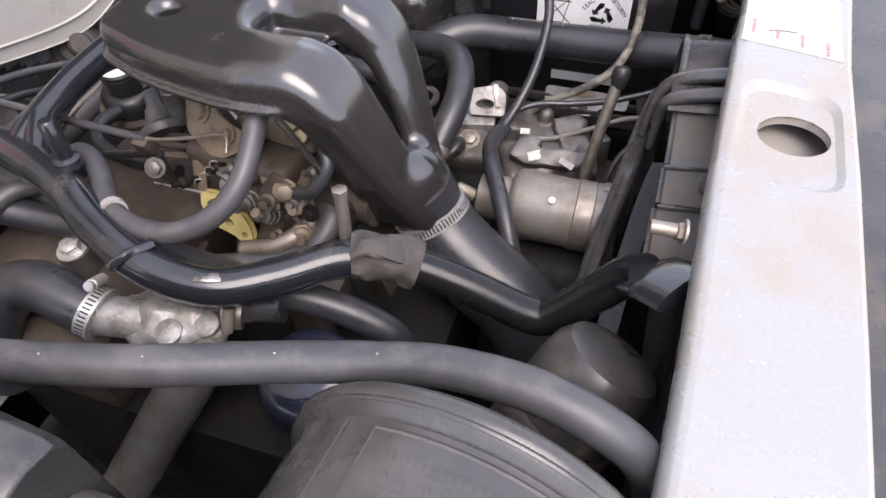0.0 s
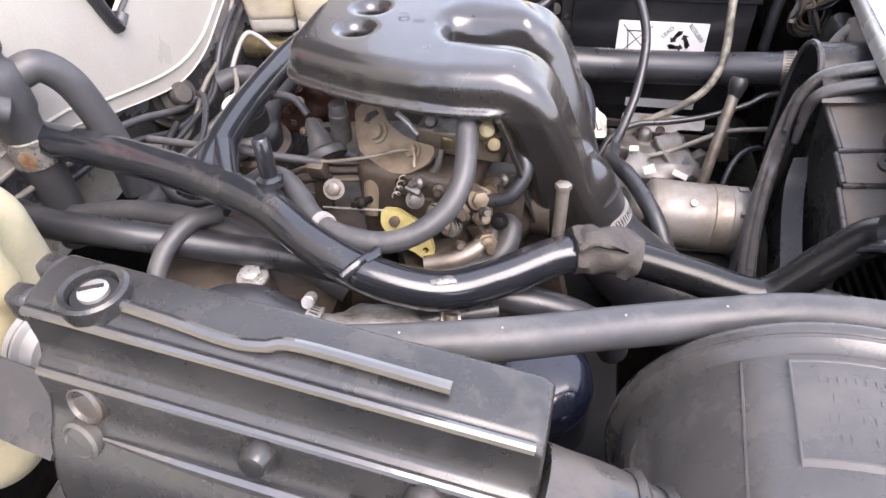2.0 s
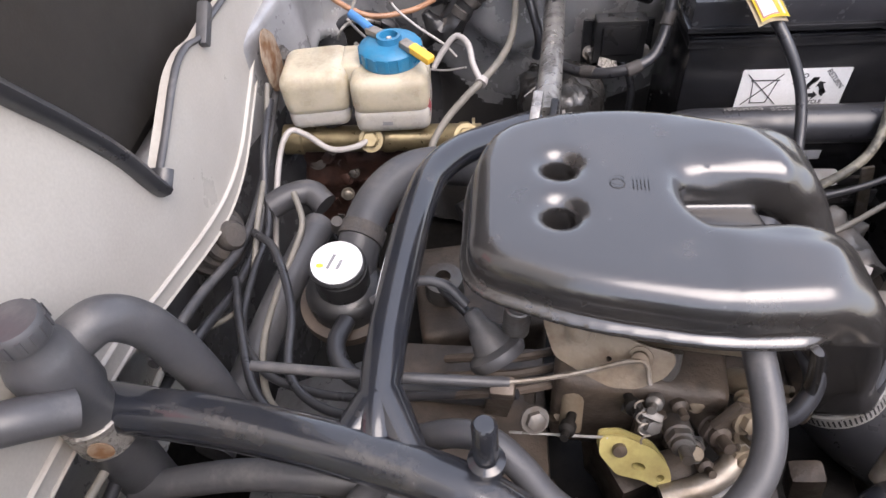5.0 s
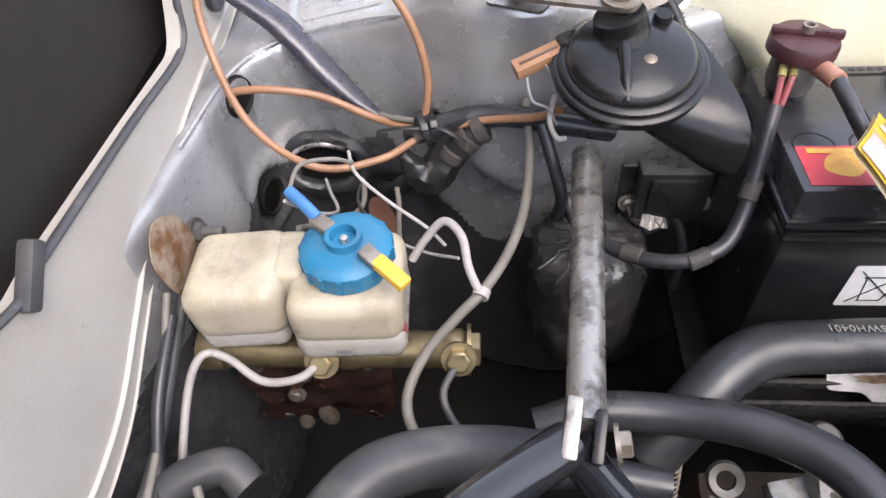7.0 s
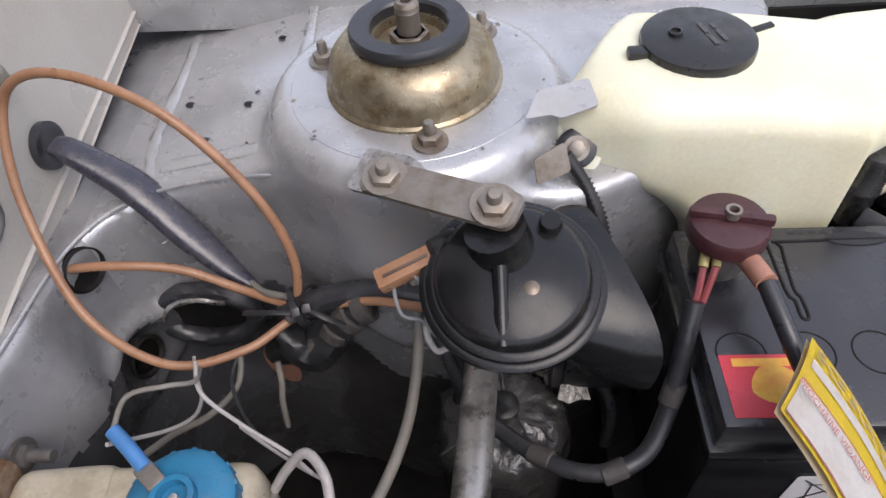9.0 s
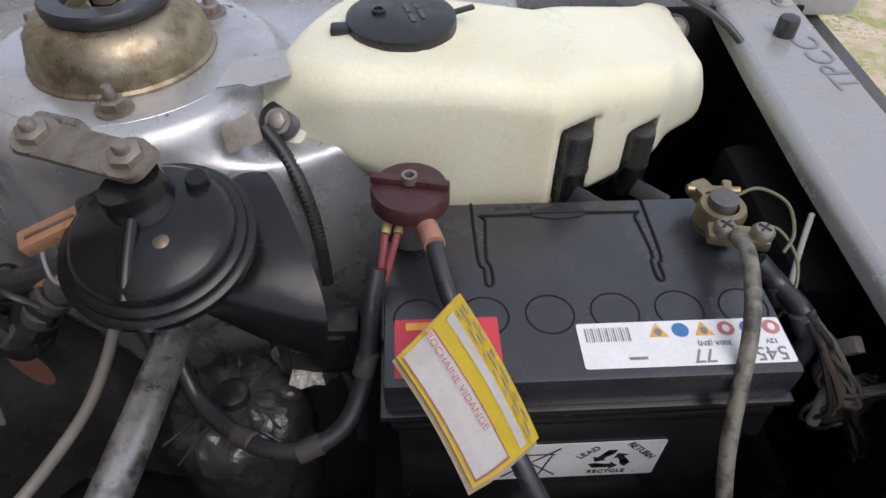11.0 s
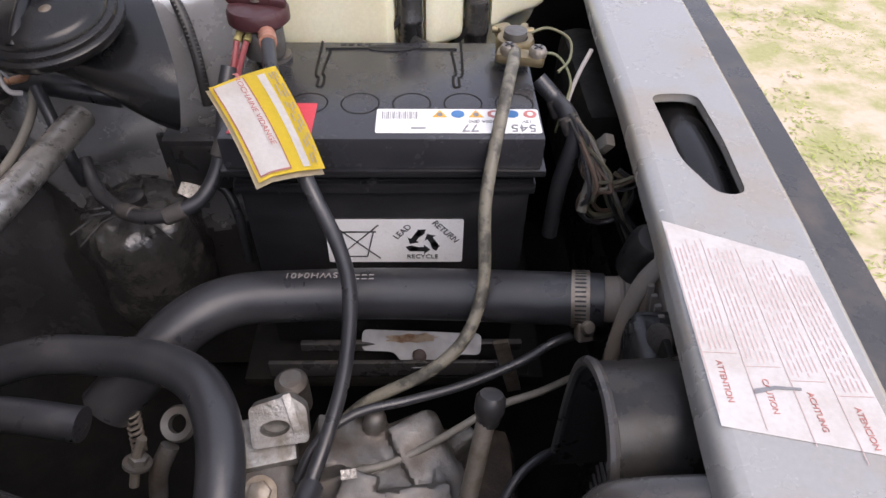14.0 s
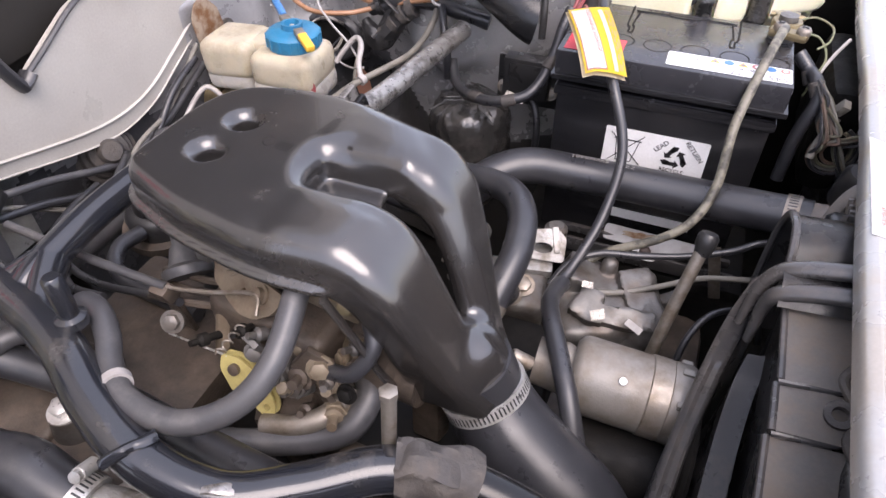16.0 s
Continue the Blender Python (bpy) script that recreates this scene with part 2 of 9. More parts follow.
M_TAG = material("tag_card", (0.72, 0.70, 0.68), 0.6, 0.0, (0.64, 0.59, 0.54), scale=30, bump=0.05)
M_SHRINK = material("purple_black_sleeve", (0.030, 0.029, 0.042), 0.26, 0.0, (0.050, 0.047, 0.060), scale=34, bump=0.05, coarse=0.35, spec=0.8, rough_var=0.08, dust=(0.16, 0.14, 0.12), dust_amount=0.12)
M_WIRE_FRAYED = material("mottled_cable_sheath", (0.185, 0.172, 0.135), 0.5, 0.0, (0.045, 0.043, 0.036), mix=(0.46, 0.56), scale=75, bump=0.3, coarse=0.3, dust=(0.22, 0.2, 0.17), dust_amount=0.2)
M_PAPER_EDGE = material("grubby_card", (0.55, 0.47, 0.33), 0.7, 0.0, (0.45, 0.38, 0.26), scale=50)
M_LBL_YELLOW = material("yellow_print", (0.80, 0.60, 0.04), 0.5, 0.0, (0.74, 0.54, 0.05), scale=30, bump=0.02)
M_LBL_RED = material("red_print", (0.60, 0.05, 0.07), 0.4, 0.0, (0.52, 0.04, 0.06), scale=30, bump=0.02)
M_FAINT = material("faint_pink_print", (0.52, 0.36, 0.345), 0.6, 0.0, (0.60, 0.50, 0.48), scale=60, bump=0.02)
M_LBL_GOLD = material("gold_print", (0.75, 0.42, 0.06), 0.4, 0.0, (0.7, 0.3, 0.05), scale=90, bump=0.02)
M_LBL_BLUE = material("blue_print", (0.06, 0.20, 0.45), 0.4, 0.0, None, scale=30, bump=0.02)
M_INK = material("black_print", (0.02, 0.02, 0.022), 0.5, 0.0, None, scale=60, bump=0.02)
M_INK_GREY = material("grey_print", (0.22, 0.22, 0.23), 0.5, 0.0, None, scale=60, bump=0.02)
M_INK_RED = material("faded_red_print", (0.50, 0.19, 0.17), 0.5, 0.0, None, scale=60, bump=0.02)
M_TAPE = material("dusty_cloth_tape", (0.050, 0.045, 0.042), 0.7, 0.0, (0.075, 0.065, 0.056), scale=50, bump=0.5, coarse=0.4, dust=(0.14, 0.115, 0.095), dust_amount=0.25)
M_FILM = material("wrinkled_plastic_film", (0.030, 0.029, 0.028), 0.12, 0.0, (0.055, 0.052, 0.049), scale=48, bump=0.03, coarse=1.0, spec=0.85, rough_var=0.05)
M_DRUM = material("smoky_plastic", (0.052, 0.050, 0.049), 0.27, 0.0, (0.075, 0.070, 0.066), scale=16, bump=0.06, rough_var=0.1, dust=(0.13, 0.115, 0.10), dust_amount=0.2, coat=0.2)
M_DRUM_PALE = material("paler_smoky_plastic", (0.095, 0.088, 0.082), 0.40, 0.0, (0.062, 0.058, 0.055), scale=30, bump=0.1, rough_var=0.1)
M_BOX = material("satin_black_plastic", (0.024, 0.0238, 0.024), 0.27, 0.0, (0.036, 0.034, 0.032), scale=18, bump=0.06, spec=0.7, rough_var=0.08, dust=(0.13, 0.113, 0.098), dust_amount=0.2)
M_GROUND = material("dirt_ground", (0.60, 0.49, 0.375), 0.9, 0.0, (0.34, 0.34, 0.14), mix=(0.42, 0.60), scale=5.5, fine=70, bump=0.9, coarse=1.0)
M_GRASS = material("moss_and_grass", (0.30, 0.36, 0.08), 0.8, 0.0, (0.50, 0.50, 0.19), mix=(0.42, 0.58), scale=26, bump=0.2)


# ---- mesh helpers ----
def part(name, bm, mat, parent=None, label="", smooth=True, angle=40):
    """Links a bmesh as one mesh object, under a thing or part where one is given."""
    me = bpy.data.meshes.new(name)
    bmesh.ops.recalc_face_normals(bm, faces=bm.faces[:])
    if smooth:
        for f in bm.faces:
            f.smooth = True
        lim = radians(angle)
        for e in bm.edges:
            if len(e.link_faces) == 2 and e.calc_face_angle(0.0) > lim:
                e.smooth = False
    bm.to_mesh(me)
    bm.free()
    me.materials.append(mat)
    ob = new(name, me)
    if parent:
        ob.parent = parent
        inv = Matrix.Translation(parent["base"]).inverted() if "base" in parent else Matrix.Identity(4)
        ob.matrix_parent_inverse = inv
    if label:
        ob["label"] = label
    return ob


def thing(name, base, label, category, group=""):
    """A top-level thing: an Empty at its base; its parts are given in world places."""
    ob = new(name)
    ob.location = base
    ob.empty_display_size = 0.02
    ob["base"] = Vector(base)
    return tagged(ob, label, category, group)


def settle(ob, x, y, z):
    """Moves a finished thing, with its parts, by a small step to its true place."""
    ob.location = Vector(ob.location) + Vector((x, y, z))
    return ob


def solo(name, bm, mat, label, category, kind="", group=""):
    return tagged(part(name, bm, mat), label, category, group, kind)


def spline(pts, sub=6):
    """Catmull-Rom through the points."""
    p = [Vector(q) for q in pts]
    if len(p) < 3:
        return p
    p = [2 * p[0] - p[1], *p, 2 * p[-1] - p[-2]]
    out = []
    for i in range(1, len(p) - 2):
        a, b, c, d = p[i - 1 : i + 3]
        for k in range(sub):
            t = k / sub
            out.append(0.5 * (2 * b + (c - a) * t + (2 * a - 5 * b + 4 * c - d) * t * t + (3 * b - a - 3 * c + d) * t ** 3))
    return [*out, p[-2]]


def tube(pts, r, n=14, sub=6, radii=None, flat=1.0, bm=None, lump=0.0, hollow=False):
    """A round tube along the points; radii: a factor for each given point; flat: height over width of the section."""
    bm = bm or bmesh.new()
    path = spline(pts, sub)
    m = len(path)
    fac = [1.0] * m
    if radii:
        for i in range(m):
            u = i / (m - 1) * (len(radii) - 1)
            k = min(int(u), len(radii) - 2)
            fac[i] = radii[k] + (radii[k + 1] - radii[k]) * (u - k)
    side, rings = None, []
    for i, q in enumerate(path):
        d = (path[min(i + 1, m - 1)] - path[max(i - 1, 0)]).normalized()
        if side is None:
            side = d.cross(Vector((0, 0, 1)))
            if side.length < 1e-3:
                side = d.cross(Vector((0, 1, 0)))
        side = (side - d * side.dot(d)).normalized()
        up = side.cross(d)
        ring = []
        for k in range(n):
            a = 2 * math.pi * k / n
            rr = r * fac[i]
            if lump:
                rr *= 1 + lump * noise.noise(q * 60 + Vector((math.cos(a), math.sin(a), 0)) * 1.5)
            ring.append(bm.verts.new(q + side * math.cos(a) * rr + up * math.sin(a) * rr * flat))
        rings.append(ring)
    for a, b in zip(rings, rings[1:]):
        for k in range(n):
            bm.faces.new((a[k], a[(k + 1) % n], b[(k + 1) % n], b[k]))
    if not hollow:
        bm.faces.new(rings[0][::-1])
        bm.faces.new(rings[-1])
    return bm


def frame_of(axis):
    return Vector(axis).normalized().to_track_quat("Z", "Y").to_matrix().to_4x4()


def lathe(profile, at, axis=(0, 0, 1), n=32, bm=None, caps=True):
    """A turned body: profile of (radius, height) along the axis from the place at."""
    bm = bm or bmesh.new()
    m = Matrix.Translation(at) @ frame_of(axis)
    rings = []
    for r, h in profile:
        if r < 1e-5:
            rings.append([bm.verts.new(m @ Vector((0, 0, h)))] * n)
        else:
            rings.append([bm.verts.new(m @ Vector((r * math.cos(2 * math.pi * k / n), r * math.sin(2 * math.pi * k / n), h))) for k in range(n)])
    for a, b in zip(rings, rings[1:]):
        for k in range(n):
            vs = []
            for v in (a[k], a[(k + 1) % n], b[(k + 1) % n], b[k]):
                if v not in vs:
                    vs.append(v)
            if len(vs) > 2:
                bm.faces.new(vs)
    closed = not caps or tuple(profile[0]) == tuple(profile[-1])
    for ring, (r, _) in ((rings[0], profile[0]), (rings[-1], profile[-1])):
        if r >= 1e-5 and not closed:
            bm.faces.new(ring)
    return bm


def rbox(at, size, bevel=0.002, rot=(0, 0, 0), seg=2, bm=None, taper=1.0):
    """A box with rounded edges; taper: the top's size over the foot's."""
    bm = bm or bmesh.new()
    m = Matrix.Translation(at) @ Euler([radians(a) for a in rot]).to_matrix().to_4x4()
    made = bmesh.ops.create_cube(bm, size=1.0)["verts"]
    for v in made:
        f = taper if v.co.z > 0 else 1.0
        v.co = Vector((v.co.x * size[0] * f, v.co.y * size[1] * f, v.co.z * size[2]))
    if bevel:
        edges = list({e for v in made for e in v.link_edges})
        made = [v for f in bmesh.ops.bevel(bm, geom=edges, offset=bevel, segments=seg, profile=0.6, affect="EDGES")["faces"] for v in f.verts] + [v for v in made if v.is_valid]
    bmesh.ops.transform(bm, matrix=m, verts=list({v for v in made if v.is_valid}))
    return bm


def slab(outline, holes, z0, z1, m=None, bevel=0.0, bm=None):
    """A flat plate from outlines in its plane, with real holes through it, between two heights."""
    bm = bm or bmesh.new()
    old = set(bm.verts)
    edges = []
    for loop in (outline, *holes):
        vs = [bm.verts.new((x, y, z1)) for x, y in loop]
        edges += [bm.edges.new((vs[i], vs[(i + 1) % len(vs)])) for i in range(len(vs))]
    faces = [f for f in bmesh.ops.triangle_fill(bm, use_beauty=True, use_dissolve=False, edges=edges)["geom"] if isinstance(f, bmesh.types.BMFace)]
    ext = bmesh.ops.extrude_face_region(bm, geom=faces)
    low = [v for v in ext["geom"] if isinstance(v, bmesh.types.BMVert)]
    bmesh.ops.translate(bm, vec=(0, 0, z0 - z1), verts=low)
    verts = [v for v in bm.verts if v not in old]
    if m:
        bmesh.ops.transform(bm, matrix=m, verts=verts)
    return bm


def rounded(points, r, k=5):
    """A polygon's corners made round; r: one radius, or one for each corner."""
    out = []
    n = len(points)
    for i in range(n):
        a, b, c = Vector(points[i - 1]), Vector(points[i]), Vector(points[(i + 1) % n])
        rr = r[i] if isinstance(r, (list, tuple)) else r
        rr = min(rr, (a - b).length * 0.49, (c - b).length * 0.49)
        p, q = b + (a - b).normalized() * rr, b + (c - b).normalized() * rr
        for j in range(k + 1):
            t = j / k
            v = p * (1 - t) ** 2 + b * 2 * t * (1 - t) + q * t * t
            out.append((v.x, v.y))
    return out


def oval(x, y, rx, ry, turn=0.0, n=28, power=2.0):
    out = []
    for k in range(n):
        a = 2 * math.pi * k / n
        c, s = math.cos(a), math.sin(a)
        u, v = rx * math.copysign(abs(c) ** (2 / power), c), ry * math.copysign(abs(s) ** (2 / power), s)
        t = radians(turn)
        out.append((x + u * math.cos(t) - v * math.sin(t), y + u * math.sin(t) + v * math.cos(t)))
    return out


def net(field, low, high, cell, levels=2):
    """A smooth closed skin where the field of distances is zero, on a grid of cells."""
    lo = np.array(low)
    n = np.ceil((np.array(high) - lo) / cell).astype(int) + 1
    axes = [lo[i] + cell * np.arange(n[i]) for i in range(3)]
    g = np.stack(np.meshgrid(*axes, indexing="ij"), -1).reshape(-1, 3)
    # only the blocks near the skin are worked out finely
    k = 5
    m = -(-n // k) + 1
    rough_axes = [lo[i] + cell * k * np.arange(m[i]) for i in range(3)]
    rough_val = field(np.stack(np.meshgrid(*rough_axes, indexing="ij"), -1).reshape(-1, 3)).reshape(m)
    near = [np.minimum((np.arange(n[i]) + k // 2) // k, m[i] - 1) for i in range(3)]
    val = rough_val[np.ix_(*near)].copy().reshape(-1)
    close = np.abs(val) < cell * k * 1.6
    val[close] = field(g[close])
    val = val.reshape(n)
    neg = val < 0
    corners = [(i, j, k) for i in (0, 1) for j in (0, 1) for k in (0, 1)]
    cut = lambda i, j, k: neg[i : n[0] - 1 + i, j : n[1] - 1 + j, k : n[2] - 1 + k]
    count = sum(cut(*c).astype(int) for c in corners)
    cells = np.argwhere((count > 0) & (count < 8))
    index = -np.ones(n - 1, int)
    index[tuple(cells.T)] = np.arange(len(cells))
    co = lo + (cells + 0.5) * cell
    for _ in range(levels):
        d = field(co)
        grad = np.stack([(field(co + np.eye(3)[i] * cell * 0.2) - field(co - np.eye(3)[i] * cell * 0.2)) for i in range(3)], -1) / (0.4 * cell)
        step = d[:, None] * grad / np.maximum(0.2, (grad ** 2).sum(1))[:, None]
        co = co - np.clip(step, -cell * 0.7, cell * 0.7)
    faces = []
    for ax in range(3):
        b, c = (ax + 1) % 3, (ax + 2) % 3
        nx = [slice(None)] * 3
        first, second = list(nx), list(nx)
        first[ax], second[ax] = slice(0, -1), slice(1, None)
        flip = neg[tuple(first)] != neg[tuple(second)]
        for e in np.argwhere(flip):
            if e[b] == 0 or e[c] == 0 or e[b] >= n[b] - 1 or e[c] >= n[c] - 1:
                continue
            quad = []
            for db, dc in ((0, 0), (-1, 0), (-1, -1), (0, -1)):
                q = e.copy()
                q[b] += db
                q[c] += dc
                quad.append(int(index[tuple(q)]))
            faces.append(quad if neg[tuple(e)] else quad[::-1])
    me = bpy.data.meshes.new("skin")
    me.from_pydata([tuple(map(float, p)) for p in co], [], faces)
    bm = bmesh.new()
    bm.from_mesh(me)
    bpy.data.meshes.remove(me)
    return bm


def smin(a, b, k):
    h = np.maximum(k - np.abs(a - b), 0) / k
    return np.minimum(a, b) - h * h * k / 4


def smax(a, b, k):
    return -smin(-a, -b, k)


def d_poly(p, outline):
    """Signed distances in the plane to an outline."""
    v = np.array(outline)
    best = np.full(len(p), 1e9)
    inside = np.zeros(len(p), bool)
    for i in range(len(v)):
        a, b = v[i], v[i - 1]
        e, w = b - a, p - a
        t = np.clip((w @ e) / max(1e-12, e @ e), 0, 1)
        best = np.minimum(best, ((w - t[:, None] * e) ** 2).sum(1))
        hit = (a[1] > p[:, 1]) != (b[1] > p[:, 1])
        x = a[0] + (p[:, 1] - a[1]) * e[0] / (e[1] if abs(e[1]) > 1e-12 else 1e-12)
        inside ^= hit & (p[:, 0] < x)
    return np.sqrt(best) * np.where(inside, -1, 1)


def d_slab(p, outline, z0, z1, r):
    """Distances to a plate with round edges."""
    a = d_poly(p[:, :2], outline) + r
    b = np.abs(p[:, 2] - (z0 + z1) / 2) - (z1 - z0) / 2 + r
    return np.minimum(np.maximum(a, b), 0) + np.hypot(np.maximum(a, 0), np.maximum(b, 0)) - r


def d_tube(p, pts, radii, squash=None):
    """Distances to a bent tube whose radius changes; squash: its height over its width."""
    path = np.array([tuple(q) for q in spline(pts, 4)])
    rr = np.interp(np.linspace(0, 1, len(path)), np.linspace(0, 1, len(radii)), radii)
    best = np.full(len(p), 1e9)
    for a, b, ra, rb in zip(path, path[1:], rr, rr[1:]):
        e = b - a
        t = np.clip(((p - a) @ e) / max(1e-12, e @ e), 0, 1)
        best = np.minimum(best, np.linalg.norm(p - a - t[:, None] * e, axis=1) - (ra + (rb - ra) * t))
    return best


def d_box(p, at, half, r, turn=(0, 0, 0)):
    """Distances to a box with round edges."""
    m = np.array(Euler([radians(a) for a in turn]).to_matrix())
    q = np.abs((p - np.array(at)) @ m) - np.array(half) + r
    return np.minimum(q.max(1), 0) + np.linalg.norm(np.maximum(q, 0), axis=1) - r


def hexhead(at, axis, r=0.006, h=0.004, washer=True, bm=None):
    """A hexagon bolt head on its washer."""
    bm = bm or bmesh.new()
    if washer:
        lathe([(0, 0), (r * 1.45, 0), (r * 1.45, h * 0.3), (0, h * 0.3)], at, axis, 16, bm)
    m = Matrix.Translation(at) @ frame_of(axis)
    lo = [bm.verts.new(m @ Vector((r * math.cos(k * math.pi / 3), r * math.sin(k * math.pi / 3), h * 0.25))) for k in range(6)]
    hi = [bm.verts.new(m @ Vector((r * math.cos(k * math.pi / 3), r * math.sin(k * math.pi / 3), h * 0.9))) for k in range(6)]
    tp = [bm.verts.new(m @ Vector((r * 0.82 * math.cos(k * math.pi / 3), r * 0.82 * math.sin(k * math.pi / 3), h))) for k in range(6)]
    for a, b in ((lo, hi), (hi, tp)):
        for k in range(6):
            bm.faces.new((a[k], a[(k + 1) % 6], b[(k + 1) % 6], b[k]))
    bm.faces.new(tp)
    bm.faces.new(lo[::-1])
    return bm


def clamp_band(at, axis, r, width=0.01, screw=None, thick=0.0012):
    """A worm-drive hose clamp: a slotted band, and its screw housing towards the way given."""
    bm = lathe([(r, -width / 2), (r + thick, -width / 2), (r + thick, width / 2), (r, width / 2)], at, axis, 40)
    m = Matrix.Translation(at) @ frame_of(axis)
    if screw is not None:
        s = Vector(screw).normalized()
        c = Vector(at) + s * (r + 0.004)
        side = Vector(axis).cross(s).normalized()
        lathe([(0, -0.008), (0.0045, -0.008), (0.0045, 0.006), (0.0038, 0.006), (0.0038, 0.010), (0, 0.010)], c, side, 14, bm)
    return bm


def clamp_slots(at, axis, r, width=0.01, screw=None, thick=0.0012):
    """The row of dark slots in a clamp's band."""
    bm = bmesh.new()
    m = Matrix.Translation(at) @ frame_of(axis)
    n = int(2 * math.pi * r / 0.0030)
    for k in range(n):
        a0, da = 2 * math.pi * k / n, 0.40 * 2 * math.pi / n
        q = [m @ Vector(((r + thick + 0.0002) * math.cos(a), (r + thick + 0.0002) * math.sin(a), z)) for a, z in ((a0, -width * 0.30), (a0 + da, -width * 0.30), (a0 + da, width * 0.30), (a0, width * 0.30))]
        bm.faces.new([bm.verts.new(v) for v in q])
    return bm


def lettering(text, size, mat, parent, m, depth=0.0002, spacing=1.0):
    """Words in the built-in font, laid on the plane of m."""
    cu = bpy.data.curves.new("lettering", "FONT")
    cu.body, cu.size, cu.extrude, cu.align_x, cu.align_y, cu.space_character = text, size, depth, "CENTER", "CENTER", spacing
    tmp = new("lettering", cu)
    me = bpy.data.meshes.new_from_object(tmp.evaluated_get(bpy.context.evaluated_depsgraph_get()))
    bpy.data.objects.remove(tmp)
    bpy.data.curves.remove(cu)
    me.transform(m)
    me.materials.clear()
    me.materials.append(mat)
    ob = new("lettering", me)
    if parent:
        ob.parent = parent
        ob.matrix_parent_inverse = Matrix.Translation(parent["base"]).inverted() if "base" in parent else Matrix.Identity(4)
    return ob


def bars(rows, m, h, bm=None):
    """Unreadable print: thin bars, rows of (x, y, length) on the plane of m."""
    bm = bm or bmesh.new()
    for x, y, l in rows:
        vs = [bm.verts.new(m @ Vector(p)) for p in ((x, y - h / 2, 0), (x + l, y - h / 2, 0), (x + l, y + h / 2, 0), (x, y + h / 2, 0))]
        bm.faces.new(vs)
    return bm


def plane_m(at, x_way, y_way):
    """A plane's matrix: origin, its x and y directions."""
    x = Vector(x_way).normalized()
    z = x.cross(Vector(y_way)).normalized()
    y = z.cross(x)
    return Matrix.Translation(at) @ Matrix((x, y, z)).transposed().to_4x4()


def patch(outline, m, h=0.0003, bm=None):
    """A thin sheet, such as a printed label."""
    return slab(outline, [], 0, h, m, bm=bm)


def rect(x0, y0, x1, y1, r=0.0):
    p = [(x0, y0), (x1, y0), (x1, y1), (x0, y1)]
    return rounded(p, r, 4) if r else p


# ---- setting ----
def ground():
    bm = bmesh.new()
    n, near = 60, 6.0
    xs = [-300, -60, -20] + [(-near + 2 * near * i / n) for i in range(n + 1)] + [20, 60, 300]
    grid = [[bm.verts.new((x, y, 0.015 * noise.noise(Vector((x * 2, y * 2, 0))))) for y in xs] for x in xs]
    for i in range(len(xs) - 1):
        for j in range(len(xs) - 1):
            bm.faces.new((grid[i][j], grid[i + 1][j], grid[i + 1][j + 1], grid[i][j + 1]))
    return solo("ground", bm, M_GROUND, "bare brown dirt with patches of moss and grass", "ground", "structure")


ground()


def grass():
    rnd = random.Random(4)
    verts, faces = [], []
    for _ in range(30000):
        x, y = rnd.uniform(0.9, 2.9), rnd.uniform(-0.4, 3.6)
        if noise.noise(Vector((x * 2.2, y * 2.2, 3.0))) + 0.35 * noise.noise(Vector((x * 11, y * 11, 1.0))) < rnd.uniform(-0.05, 0.12):
            continue
        h, a = rnd.uniform(0.006, 0.016), rnd.uniform(0, 6.28)
        w = rnd.uniform(0.002, 0.004)
        c, s = math.cos(a), math.sin(a)
        k = len(verts)
        verts += [(x - c * w, y - s * w, 0.001), (x + c * w, y + s * w, 0.001), (x + s * h * 1.8, y - c * h * 1.8, 0.002 + h * 0.35)]
        faces.append((k, k + 1, k + 2))
    me = bpy.data.meshes.new("grass")
    me.from_pydata(verts, [], faces)
    me.materials.append(M_GRASS)
    return tagged(new("grass", me), "short green grass and moss on the dirt", "grass", "", "stuff")


grass()

SLAM_IN = [(-0.70, 0.220), (-0.587, 0.2275), (-0.507, 0.2330), (-0.38, 0.2395), (-0.224, 0.2500), (-0.102, 0.2605), (0.02, 0.268), (0.145, 0.2725), (0.27, 0.281), (0.42, 0.294)]
SLAM_OUT = [(-0.70, 0.299), (-0.563, 0.307), (-0.484, 0.312), (-0.357, 0.319), (-0.241, 0.323), (-0.106, 0.334), (0.02, 0.341), (0.15, 0.347), (0.27, 0.351), (0.42, 0.358)]
SLAM_Z = 0.875


